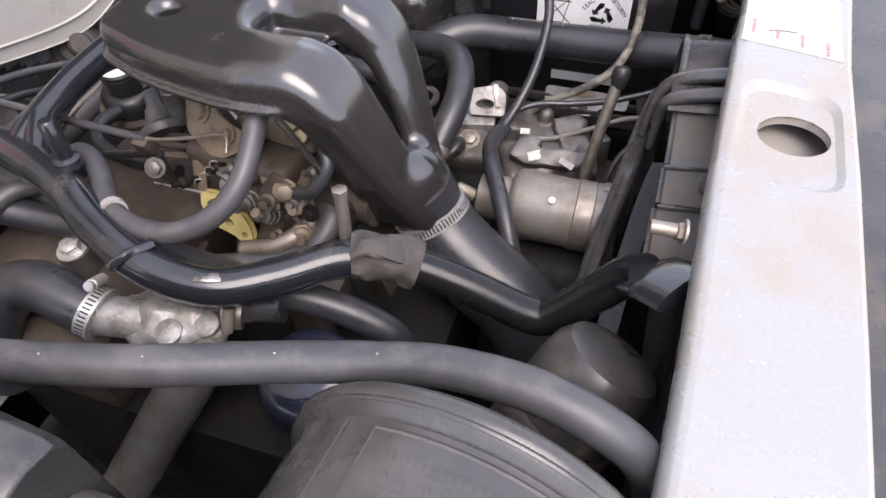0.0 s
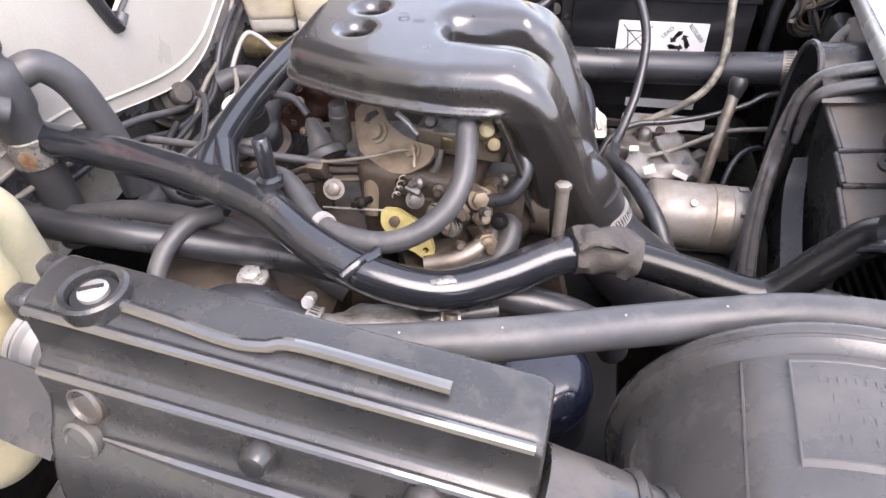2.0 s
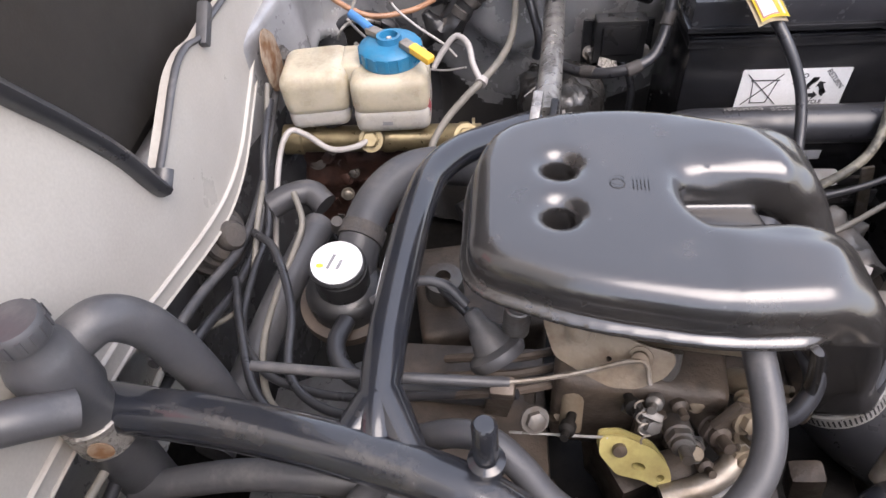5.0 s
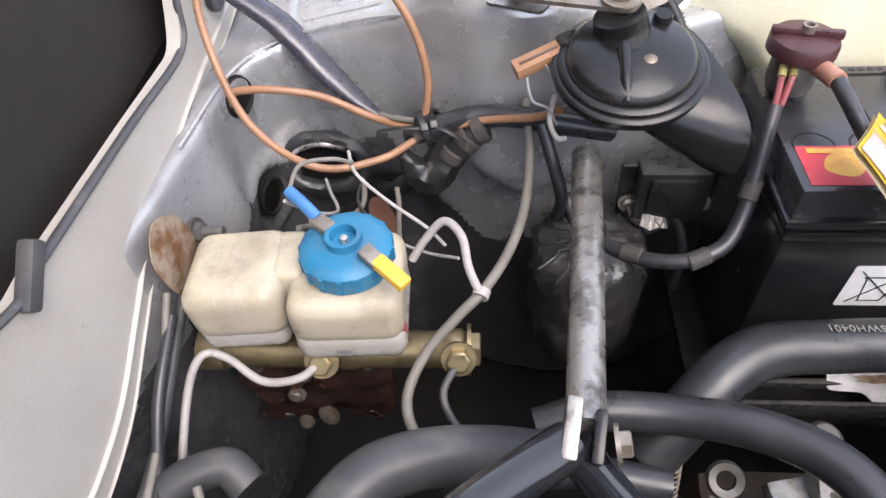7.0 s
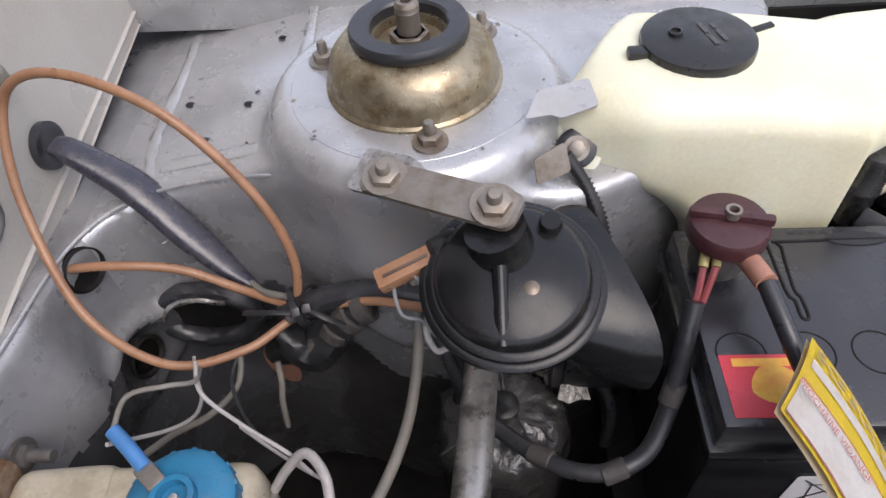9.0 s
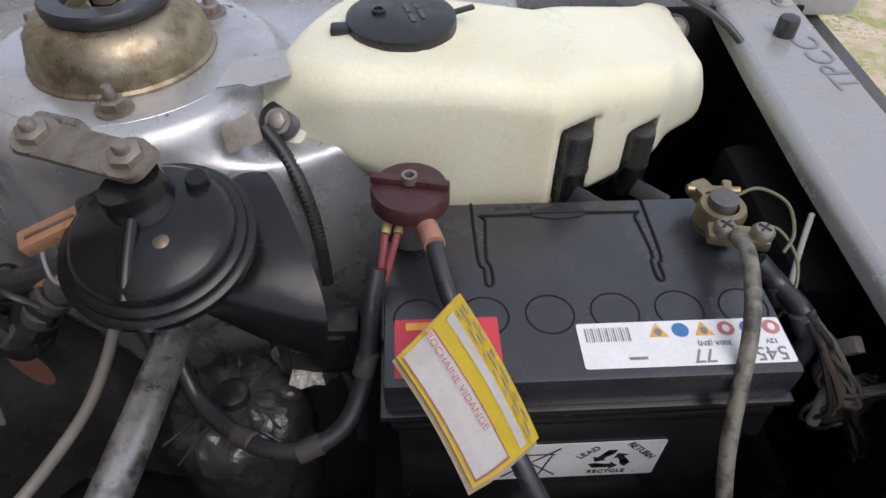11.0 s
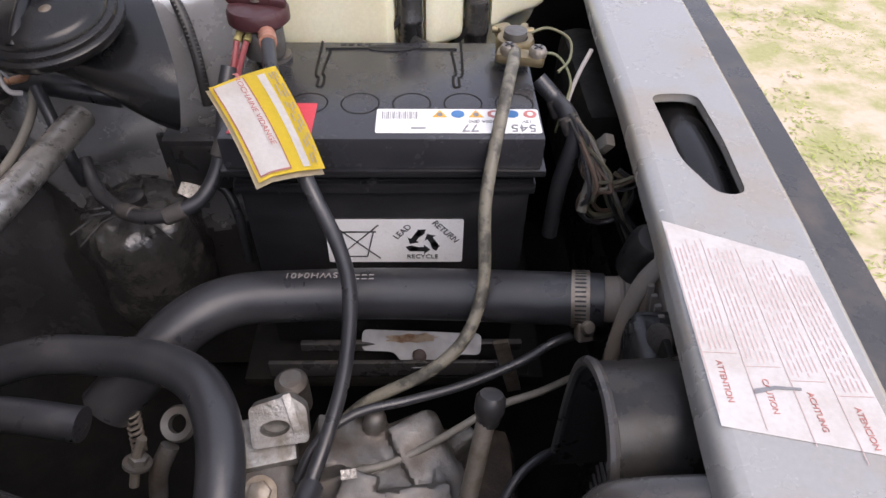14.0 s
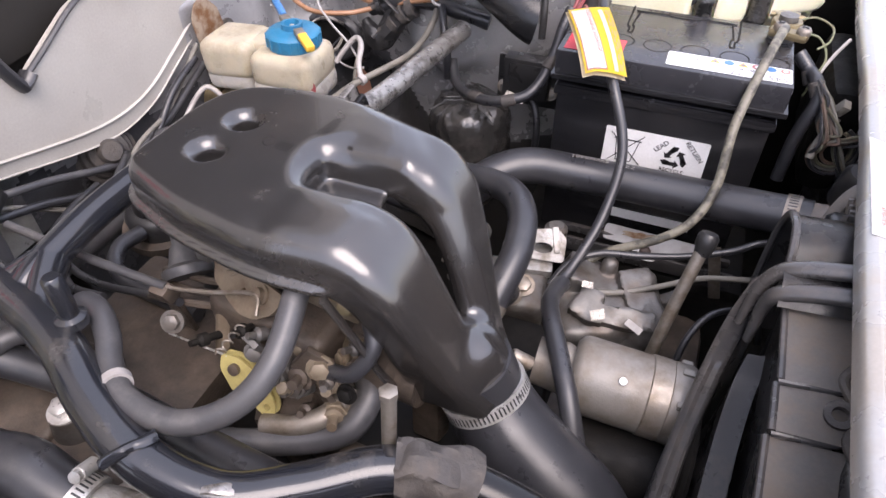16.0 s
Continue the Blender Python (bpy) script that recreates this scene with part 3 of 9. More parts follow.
def slam_panel():
    left = [(x + 0.008, y) for y, x in SLAM_IN]
    right = [(x, y) for y, x in SLAM_OUT]
    slot = rounded([(0.2865, 0.020), (0.3000, 0.0225), (0.3175, 0.021), (0.3185, -0.030), (0.3150, -0.082), (0.2990, -0.082), (0.2870, -0.050)], 0.0085, 6)
    pocket = rounded([(0.2485, -0.372), (0.3125, -0.380), (0.3165, -0.282), (0.2575, -0.268)], 0.02, 6)
    top = slab(left + right[::-1], [slot, pocket], SLAM_Z - 0.0015, SLAM_Z)
    # pressed pocket round the lower hole
    low = slab(rounded([(0.2535, -0.367), (0.3095, -0.374), (0.3125, -0.288), (0.2615, -0.275)], 0.018, 6), [oval(0.2875, -0.324, 0.0215, 0.0195, 0, 36)], SLAM_Z - 0.0055, SLAM_Z - 0.004, bm=top)
    outer = [low.verts.new((x, y, SLAM_Z)) for x, y in pocket]
    inner = [low.verts.new((x, y, SLAM_Z - 0.004)) for x, y in rounded([(0.2535, -0.367), (0.3095, -0.374), (0.3125, -0.288), (0.2615, -0.275)], 0.018, 6)]
    for i in range(len(outer)):
        low.faces.new((outer[i], outer[(i + 1) % len(outer)], inner[(i + 1) % len(outer)], inner[i]))
    # folded edges
    turned = [(0.0, 0.0), (0.0030, -0.0006), (0.0055, -0.0022), (0.0074, -0.0050), (0.0080, -0.0085), (0.0080, -0.016), (0.0066, -0.016), (0.0062, -0.0085), (0.0040, -0.0040), (0.0, -0.0015)]
    steep = [(0.0, 0.0), (0.0022, -0.0008), (0.0035, -0.003), (0.004, -0.036), (0.0025, -0.036), (0.002, -0.003), (0.0, -0.0015)]
    for pts, s, prof in ((left, -1, turned), (right, 1, steep)):
        rows = [[low.verts.new((x + s * dx, y, SLAM_Z + dz)) for dx, dz in prof] for x, y in pts]
        for a, b in zip(rows, rows[1:]):
            for i in range(len(prof) - 1):
                low.faces.new((a[i], a[i + 1], b[i + 1], b[i]))
    # turned-down rims of the holes
    for loop, z, d in ((slot, SLAM_Z, 0.006), (oval(0.2875, -0.324, 0.0215, 0.0195, 0, 36), SLAM_Z - 0.004, 0.006)):
        a = [low.verts.new((x, y, z)) for x, y in loop]
        b = [low.verts.new((x, y, z - d)) for x, y in loop]
        for i in range(len(a)):
            low.faces.new((a[i], a[(i + 1) % len(a)], b[(i + 1) % len(a)], b[i]))
    ob = solo("slam_panel", low, M_SLAM, "worn silver front panel with slot and round hole", "body panel", "structure")
    ob["base"] = Vector((0, 0, 0))
    # lower box of the panel, seen through its holes
    part("inner_rail", rbox((0.294, -0.36, 0.850), (0.056, 0.36, 0.006), 0.002, (0, 10, 0)), M_SLAM, ob, "grimy inner rail under the panel")
    part("lamp_duct", tube([(0.31, -0.12, 0.838), (0.31, -0.02, 0.846), (0.312, 0.08, 0.838)], 0.020, 18, 6), M_GLOSS, ob, "black moulding under the slot")
    # paper sticker
    q = [(0.2615, -0.104), (0.3245, -0.134), (0.3205, -0.239), (0.2540, -0.224)]
    st = part("sticker", patch(q, Matrix.Translation((0, 0, SLAM_Z + 0.0002)), 0.0003), M_PAPER, ob, "faded white paper sticker with red print")
    rnd = random.Random(2)
    # four columns of small print that run along the panel, each over a red heading
    q0, top, low = Vector((0.2615, -0.104, SLAM_Z + 0.0007)), Vector((0.063, -0.030, 0)), Vector((0.0665, -0.015, 0))
    for k, word in enumerate(("ATTENTION", "CAUTION", "ACHTUNG", "ATENCION")):
        a = q0 + top * ((k + 0.10) / 4)
        b = Vector((0.2540, -0.224, SLAM_Z + 0.0007)) + low * ((k + 0.10) / 4)
        way = (b - a).normalized()
        m = plane_m(a, way, (-way.y, way.x, 0))
        rows = []
        for r_ in range(6):
            x = rnd.uniform(0.012, 0.020)
            while x < 0.080:
                l = rnd.uniform(0.003, 0.012)
                rows.append((x, 0.0012 + 0.0022 * r_, min(l, 0.082 - x)))
                x += l + rnd.uniform(0.0008, 0.0022)
        part("print", bars(rows, m, 0.0006), M_FAINT, st, "rows of faded red print", smooth=False)
        part("divider", patch(rect(0.006, -0.0012, 0.114, -0.0009), m, 0.0001), M_FAINT, st)
        part("divider", patch(rect(0.0838, -0.0008, 0.0841, 0.0138), m, 0.0001), M_FAINT, st)
        lettering(word, 0.0037, M_INK_RED, st, m @ Matrix.Translation((0.0985, 0.0050, 0)), 0.0001)
    part("scuff", patch([(0.0, 0.0), (0.010, 0.001), (0.020, -0.001), (0.0205, 0.0002), (0.010, 0.0026), (0.001, 0.0024)], plane_m((0.272, -0.210, SLAM_Z + 0.0010), (1, 0.12, 0), (-0.12, 1, 0)), 0.0001), M_INK_GREY, st, "dark scuff on the paper")
    # hand-painted letters
    lettering("TPCC", 0.030, M_INK_GREY, ob, plane_m((0.340, 0.262, SLAM_Z + 0.0004), (-0.08, 1.0, 0), (-1.0, -0.08, 0)), 0.0001, 1.05)
    bm = lathe([(0, 0), (0.0085, 0), (0.0085, 0.012), (0.0075, 0.015), (0, 0.016)], (0.324, 0.305, SLAM_Z), (0, 0, 1), 18)
    part("rubber_stop", bm, M_RUBBER, ob, "black rubber bonnet stop")
    part("bolt", hexhead((0.345, 0.36, SLAM_Z), (0, 0, 1), 0.006, 0.005), M_STEEL, ob)
    return ob


slam_panel()


def grille_trim():
    pts = [(x + 0.004, y) for y, x in SLAM_OUT] + [(x + 0.050, y) for y, x in SLAM_OUT][::-1]
    bm = slab(pts, [], 0.78, 0.848)
    bmesh.ops.bevel(bm, geom=[e for e in bm.edges if len(e.link_faces) == 2 and e.calc_face_angle(0) > 0.8], offset=0.004, segments=2, affect="EDGES")
    ob = solo("grille_trim", bm, M_SHROUD, "dusty dark plastic grille top along the front", "trim", "structure")
    ob["base"] = Vector((0, 0, 0))
    part("bumper", rbox((0.40, -0.1, 0.50), (0.12, 1.5, 0.16), 0.03, seg=4), M_SHROUD, ob, "grey plastic bumper")
    part("grille", rbox((0.355, -0.1, 0.66), (0.02, 1.3, 0.24), 0.004), M_PLASTIC, ob)
    return ob


grille_trim()


def wall_strip(path, z0, z1, thick=0.0015, ribs=None):
    """A sheet-metal wall standing on a bent line."""
    bm = bmesh.new()
    pts = spline([(x, y, 0) for x, y in path], 12)
    rows = []
    top = z1 if callable(z1) else (lambda x: z1)
    for i, p in enumerate(pts):
        d = (pts[min(i + 1, len(pts) - 1)] - pts[max(i - 1, 0)]).normalized()
        nrm = Vector((d.y, -d.x, 0))
        zs = [z0 + (top(p.x) - z0) * (k / 6) for k in range(7)]
        rows.append([bm.verts.new(p + Vector((0, 0, z)) + nrm * (ribs(p, z) if ribs else 0)) for z in zs])
    for a, b in zip(rows, rows[1:]):
        for k in range(6):
            bm.faces.new((a[k], b[k], b[k + 1], a[k + 1]))
    bmesh.ops.solidify(bm, geom=bm.faces[:], thickness=thick)
    return bm


WING = [(-0.448, -0.30), (-0.443, -0.21), (-0.430, -0.12), (-0.409, -0.02), (-0.402, 0.06), (-0.392, 0.125), (-0.36, 0.162), (-0.30, 0.168), (-0.24, 0.158), (-0.18, 0.140), (-0.12, 0.130), (-0.06, 0.135), (0.0, 0.165), (0.05, 0.20)]


def shelf_z(x):
    return 0.890 - 0.20 * max(0.0, -0.25 - x)


def inner_wing():
    region = [(q.x, q.y) for q in spline([(x, y, 0) for x, y in WING], 4)] + [(0.09, 0.27), (0.11, 0.34), (0.11, 0.43), (-0.49, 0.43), (-0.49, -0.30)]

    def field(p):
        """The wheel arch: a pressed wall and shelf that flow into the skirt of the strut tower."""
        x, y, z = p[:, 0], p[:, 1], p[:, 2]
        d = d_poly(p[:, :2], region)
        side = (x < -0.37)
        q = np.hypot(y - 0.116, z - 0.738)
        d = d + side * (0.012 * np.exp(-(q / 0.020) ** 4) - 0.006 * np.exp(-((q - 0.034) / 0.009) ** 2))
        d = d - side * 0.014 * np.exp(-(((y - 0.060) / 0.024) ** 2 + ((z - 0.775) / 0.060) ** 2))
        d = d - (z > 0.74) * (x < -0.30) * sum(0.003 * np.exp(-((x + 0.362 - k - 0.22 * (0.85 - z)) / 0.005) ** 2) for k in (0.0, 0.016))
        d = d + 0.022 * np.exp(-(((x + 0.30) / 0.06) ** 2 + ((z - 0.66) / 0.05) ** 2) ** 2)
        d = smax(d, z - 0.8895 + 0.20 * np.maximum(0.0, -0.25 - x), 0.010)
        rad = np.hypot(x + 0.163, y - 0.215) - 0.0985 - 0.10 * np.clip(0.86 - z, 0, 0.12) - 0.0025 * np.sin(9 * np.arctan2(y - 0.215, x + 0.163)) * (z < 0.89) * np.clip((0.89 - z) / 0.03, 0, 1)
        r = 0.016
        a, b = rad + r, z - 0.9205 + r
        tower = np.minimum(np.maximum(a, b), 0) + np.hypot(np.maximum(a, 0), np.maximum(b, 0)) - r
        tower = smax(tower, 0.735 - z + 0.6 * np.abs(x + 0.163), 0.03)
        d = smin(d, tower, 0.026)
        return np.maximum(d, 0.425 - z)

    bm = net(field, (-0.47, -0.29, 0.415), (0.125, 0.42, 0.94), 0.0055)
    bm.faces.index_update()
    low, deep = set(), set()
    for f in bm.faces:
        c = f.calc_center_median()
        # shade of the deep arch painted into the lower wall, upper edge ragged
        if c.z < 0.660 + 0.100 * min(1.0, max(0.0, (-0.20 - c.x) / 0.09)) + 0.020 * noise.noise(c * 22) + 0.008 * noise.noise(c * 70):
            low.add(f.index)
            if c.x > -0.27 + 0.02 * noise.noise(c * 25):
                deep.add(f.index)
    ob = solo("inner_wing", bm, M_WING, "silver painted inner wing with strut tower skirt and pressed recesses", "body panel", "structure")
    ob["base"] = Vector((0, 0, 0))
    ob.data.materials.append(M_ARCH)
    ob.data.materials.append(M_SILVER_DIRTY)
    ob.data.materials.append(M_ARCH_DEEP)
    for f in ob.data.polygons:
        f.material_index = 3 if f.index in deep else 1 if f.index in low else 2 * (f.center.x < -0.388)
    part("seam", tube([(x, y, shelf_z(x) + 0.0005) for x, y in ((-0.406, 0.04), (-0.394, 0.123), (-0.36, 0.161), (-0.30, 0.167), (-0.24, 0.157), (-0.19, 0.142))], 0.0013, 8), M_WING, ob, "folded seam edge")
    part("sealant", tube([(x, y, shelf_z(x)) for x, y in ((-0.372, 0.42), (-0.365, 0.30), (-0.362, 0.22), (-0.35, 0.17))], 0.0045, 10, flat=0.3, lump=0.9), M_WING, ob, "smeared body sealant")
    part("sealant", tube([(-0.262, 0.42, 0.890), (-0.256, 0.30, 0.890), (-0.252, 0.23, 0.891)], 0.004, 10, flat=0.3, lump=0.9), M_WING, ob, "smeared body sealant")
    part("pressed_rib", tube([(x, 0.192, shelf_z(x)) for x in (-0.345, -0.31, -0.272)], 0.006, 10, flat=0.35), M_SILVER, ob)
    # grommet and stains of the wall; its holes are discs painted with their shade
    ring = tube([(-0.345 + 0.040 * math.cos(a * 0.5236), 0.150 + 0.004 * math.sin(a * 0.5236), 0.748 + 0.026 * math.sin(a * 0.5236)) for a in range(13)], 0.0075, 12, 5, lump=0.25)
    part("grommet", ring, M_RUBBER, ob, "split black rubber grommet round a wiring hole")
    part("wiring_hole", slab(oval(0, 0, 0.038, 0.024), [], -0.002, 0.0, plane_m((-0.345, 0.152, 0.748), (1, 0.1, 0), (0, 0, 1))), M_DARK, ob, "near-black disc painted as the shaded wiring hole")
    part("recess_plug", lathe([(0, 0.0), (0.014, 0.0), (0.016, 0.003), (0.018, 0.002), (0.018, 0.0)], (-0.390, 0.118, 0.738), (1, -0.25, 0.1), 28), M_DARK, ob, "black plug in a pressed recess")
    part("wire_hole", lathe([(0, 0.0), (0.013, 0.0), (0.015, 0.003), (0.017, 0.001), (0.017, -0.002)], (-0.392, 0.124, 0.842), (1, -0.35, 0.15), 26), M_DARK, ob, "near-black disc painted as the shaded wire hole")
    st = hexhead((-0.402, 0.0075, 0.8085), (1, -0.05, 0.1), 0.0075, 0.007)
    lathe([(0.0042, 0.006), (0.0042, 0.020), (0.0036, 0.022), (0, 0.022)], (-0.402, 0.0075, 0.8085), (1, -0.05, 0.1), 14, st)
    part("stud", st, M_ALU_GREY, ob, "threaded stud with nut")
    part("rust_patch", patch([(x + 0.002 * math.sin(7 * i), y + 0.002 * math.cos(5 * i)) for i, (x, y) in enumerate(oval(0, 0, 0.024, 0.034, 15, 22))], plane_m((-0.4010, -0.026, 0.822), (0, 1, 0), (0, 0, 1)), 0.001), M_RUSTSTAIN, ob, "brown rust stain with bubbled paint")
    part("primer_patch", patch(oval(0, 0, 0.012, 0.030, 10, 18), plane_m((-0.296, 0.138, 0.688), (1, 0, 0), (0, 0, 1)), 0.0005), M_COPPER, ob, "reddish primer patch")
    # shiny torn lip over the wiring hole, drain holes painted as dark discs, chipped paint and dabs of sealant
    part("hole_lip", tube([(-0.378, 0.1425, 0.752), (-0.366, 0.1440, 0.768), (-0.345, 0.1450, 0.775), (-0.322, 0.1450, 0.770)], 0.0022, 8, 6, lump=0.5), M_BARE, ob, "bare bent lip of the wiring hole")
    for x, y in ((-0.292, 0.246), (-0.318, 0.212), (-0.281, 0.330), (-0.345, 0.262)):
        part("drain_hole", lathe([(0, 0.0), (0.0026, 0.0), (0.0034, 0.0006), (0.0040, 0.0)], (x, y, shelf_z(x) + 0.0002), (0.2 * (x < -0.25), 0, 1), 16), M_INK, ob)
    chips = random.Random(5)
    for k in range(26):
        a, rr = chips.uniform(0, 6.283), chips.uniform(0.077, 0.084)
        x, y, z = -0.163 + rr * math.cos(a), 0.215 + rr * math.sin(a), 0.9206
        if k > 13:
            x, y = chips.uniform(-0.35, -0.262), chips.uniform(0.20, 0.36)
            z = shelf_z(x) + 0.0002
        w = chips.uniform(0.0008, 0.0026)
        part("paint_chip", patch([(px_ * chips.uniform(0.6, 1.2), py_ * chips.uniform(0.6, 1.2)) for px_, py_ in oval(0, 0, w, w * 0.7, chips.uniform(0, 180), 9)], Matrix.Translation((x, y, z)), 0.0003), chips.choice((M_INK_GREY, M_RUST, M_STEEL_DULL)), ob)
    # outer wing rail behind the washer tank
    rail = rbox((0.0, 0.395, 0.885), (0.86, 0.05, 0.045), 0.008, (0, 1.5, 1.0))
    part("outer_rail", rail, M_SILVER, ob)
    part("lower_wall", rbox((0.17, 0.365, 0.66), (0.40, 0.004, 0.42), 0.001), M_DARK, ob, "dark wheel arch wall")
    return ob


inner_wing()


def strut_tower():
    c = Vector((-0.163, 0.203, 0.0))
    ob = solo("strut_tower", lathe([(0.056, 0.915), (0.082, 0.9268), (0.081, 0.9278), (0.056, 0.9282), (0.056, 0.915)], c, n=56), M_WING, "silver pressed steel suspension strut top with dome", "strut tower", "structure")
    ob["base"] = Vector((0, 0, 0))
    dome = [(0.0575, 0.9275), (0.0575, 0.930), (0.0555, 0.9315), (0.0545, 0.940), (0.0515, 0.949), (0.045, 0.9565), (0.036, 0.960), (0.022, 0.9605), (0.021, 0.955), (0, 0.953)]
    part("dome", lathe(dome, c, n=56), M_DOME, ob, "tarnished yellow-zinc strut top dome")
    ring = [(0.024, 0.9607), (0.0365, 0.9607), (0.0375, 0.963), (0.0375, 0.9665), (0.036, 0.9685), (0.0255, 0.9685), (0.024, 0.967)]
    part("rubber_ring", lathe([*ring, ring[0]], c, n=44), M_RUBBER, ob, "black rubber bump ring")
    t = lathe([(0.0105, 0.952), (0.0105, 0.962), (0.0075, 0.962), (0.0072, 0.975), (0.0076, 0.976), (0.0072, 0.977), (0.0076, 0.979), (0.0072, 0.980), (0.006, 0.982), (0.0035, 0.982), (0.0035, 0.976), (0, 0.976)], c, n=20)
    part("strut_rod", hexhead((c.x, c.y, 0.953), (0, 0, 1), 0.0125, 0.009, False, t), M_STEEL_DULL, ob, "threaded strut rod with nut")
    for a in (-79, 160, 48):
        p = (c.x + 0.0665 * math.cos(radians(a)), c.y + 0.0665 * math.sin(radians(a)), 0.9275)
        bm = hexhead(p, (0, 0, 1), 0.0075, 0.008)
        lathe([(0.0036, 0.007), (0.0036, 0.013), (0.0028, 0.016), (0, 0.0165)], p, (0, 0, 1), 12, bm)
        part("nut", bm, M_STEEL_DULL, ob, "steel stud and nut")
    # welded tab that holds the horn strap
    part("tab", slab(rounded([(-0.020, -0.014), (0.020, -0.014), (0.026, 0.004), (0.012, 0.013), (-0.016, 0.013)], 0.004, 3), [], -0.0015, 0.0015, plane_m((-0.173, 0.108, 0.9315), (0.94, -0.30, -0.05), (0.28, 0.85, 0.36))), M_BARE, ob, "scraped welded tab")
    part("bracket", slab(rounded([(-0.022, -0.008), (-0.006, -0.009), (-0.002, -0.013), (0.022, -0.010), (0.022, 0.010), (-0.010, 0.009)], 0.0025, 3), [], -0.0008, 0.0008, plane_m((-0.0748, 0.1600, 0.9380), (0.97, 0.20, 0.08), (-0.15, 0.93, 0.30))), M_SILVER, ob, "silver sheet-metal tank bracket")
    part("bracket", slab(rounded([(-0.011, -0.010), (0.011, -0.008), (0.011, 0.010), (-0.009, 0.006)], 0.0025, 3), [], -0.0008, 0.0008, plane_m((-0.0803, 0.1276, 0.9174), (0.93, 0.30, 0.10), (-0.06, 0.45, 0.88))), M_STEEL_DULL, ob, "brown rusty bracket tab")
    plate_m_ = plane_m((-0.312, 0.288, shelf_z(-0.312) + 0.0015), (0.072, -0.027, 0.0144), (0.027, 0.072, 0))
    pl = part("metal_plate", patch(rounded([(-0.032, -0.009), (0.032, -0.009), (0.032, 0.009), (-0.032, 0.009)], 0.007, 4), plate_m_, 0.0012), M_SILVER, ob, "small riveted metal plate")
    part("print", bars([(-0.022 + 0.0065 * i, 0, 0.0045) for i in range(7)], plate_m_ @ Matrix.Translation((0, 0, 0.0015)), 0.009), M_INK_GREY, ob, smooth=False)
    return ob


settle(strut_tower(), 0.0, 0.012, -0.007)


# the raised hood and the bulkhead under it; u runs along y, v along z
HOOD_M = plane_m((-0.415, 0, 0), (0, 1, 0), (0, 0, 1))
HOOD_CUT = [(-0.258, 0.860), (-0.222, 0.880), (-0.178, 0.903), (-0.150, 0.906), (-0.125, 0.900), (-0.105, 0.902), (0.016, 0.897), (0.108, 0.892), (0.128, 0.920), (0.146, 0.969), (0.20, 1.20), (0.18, 1.42), (-0.55, 1.42), (-0.50, 1.20), (-0.312, 0.950)]


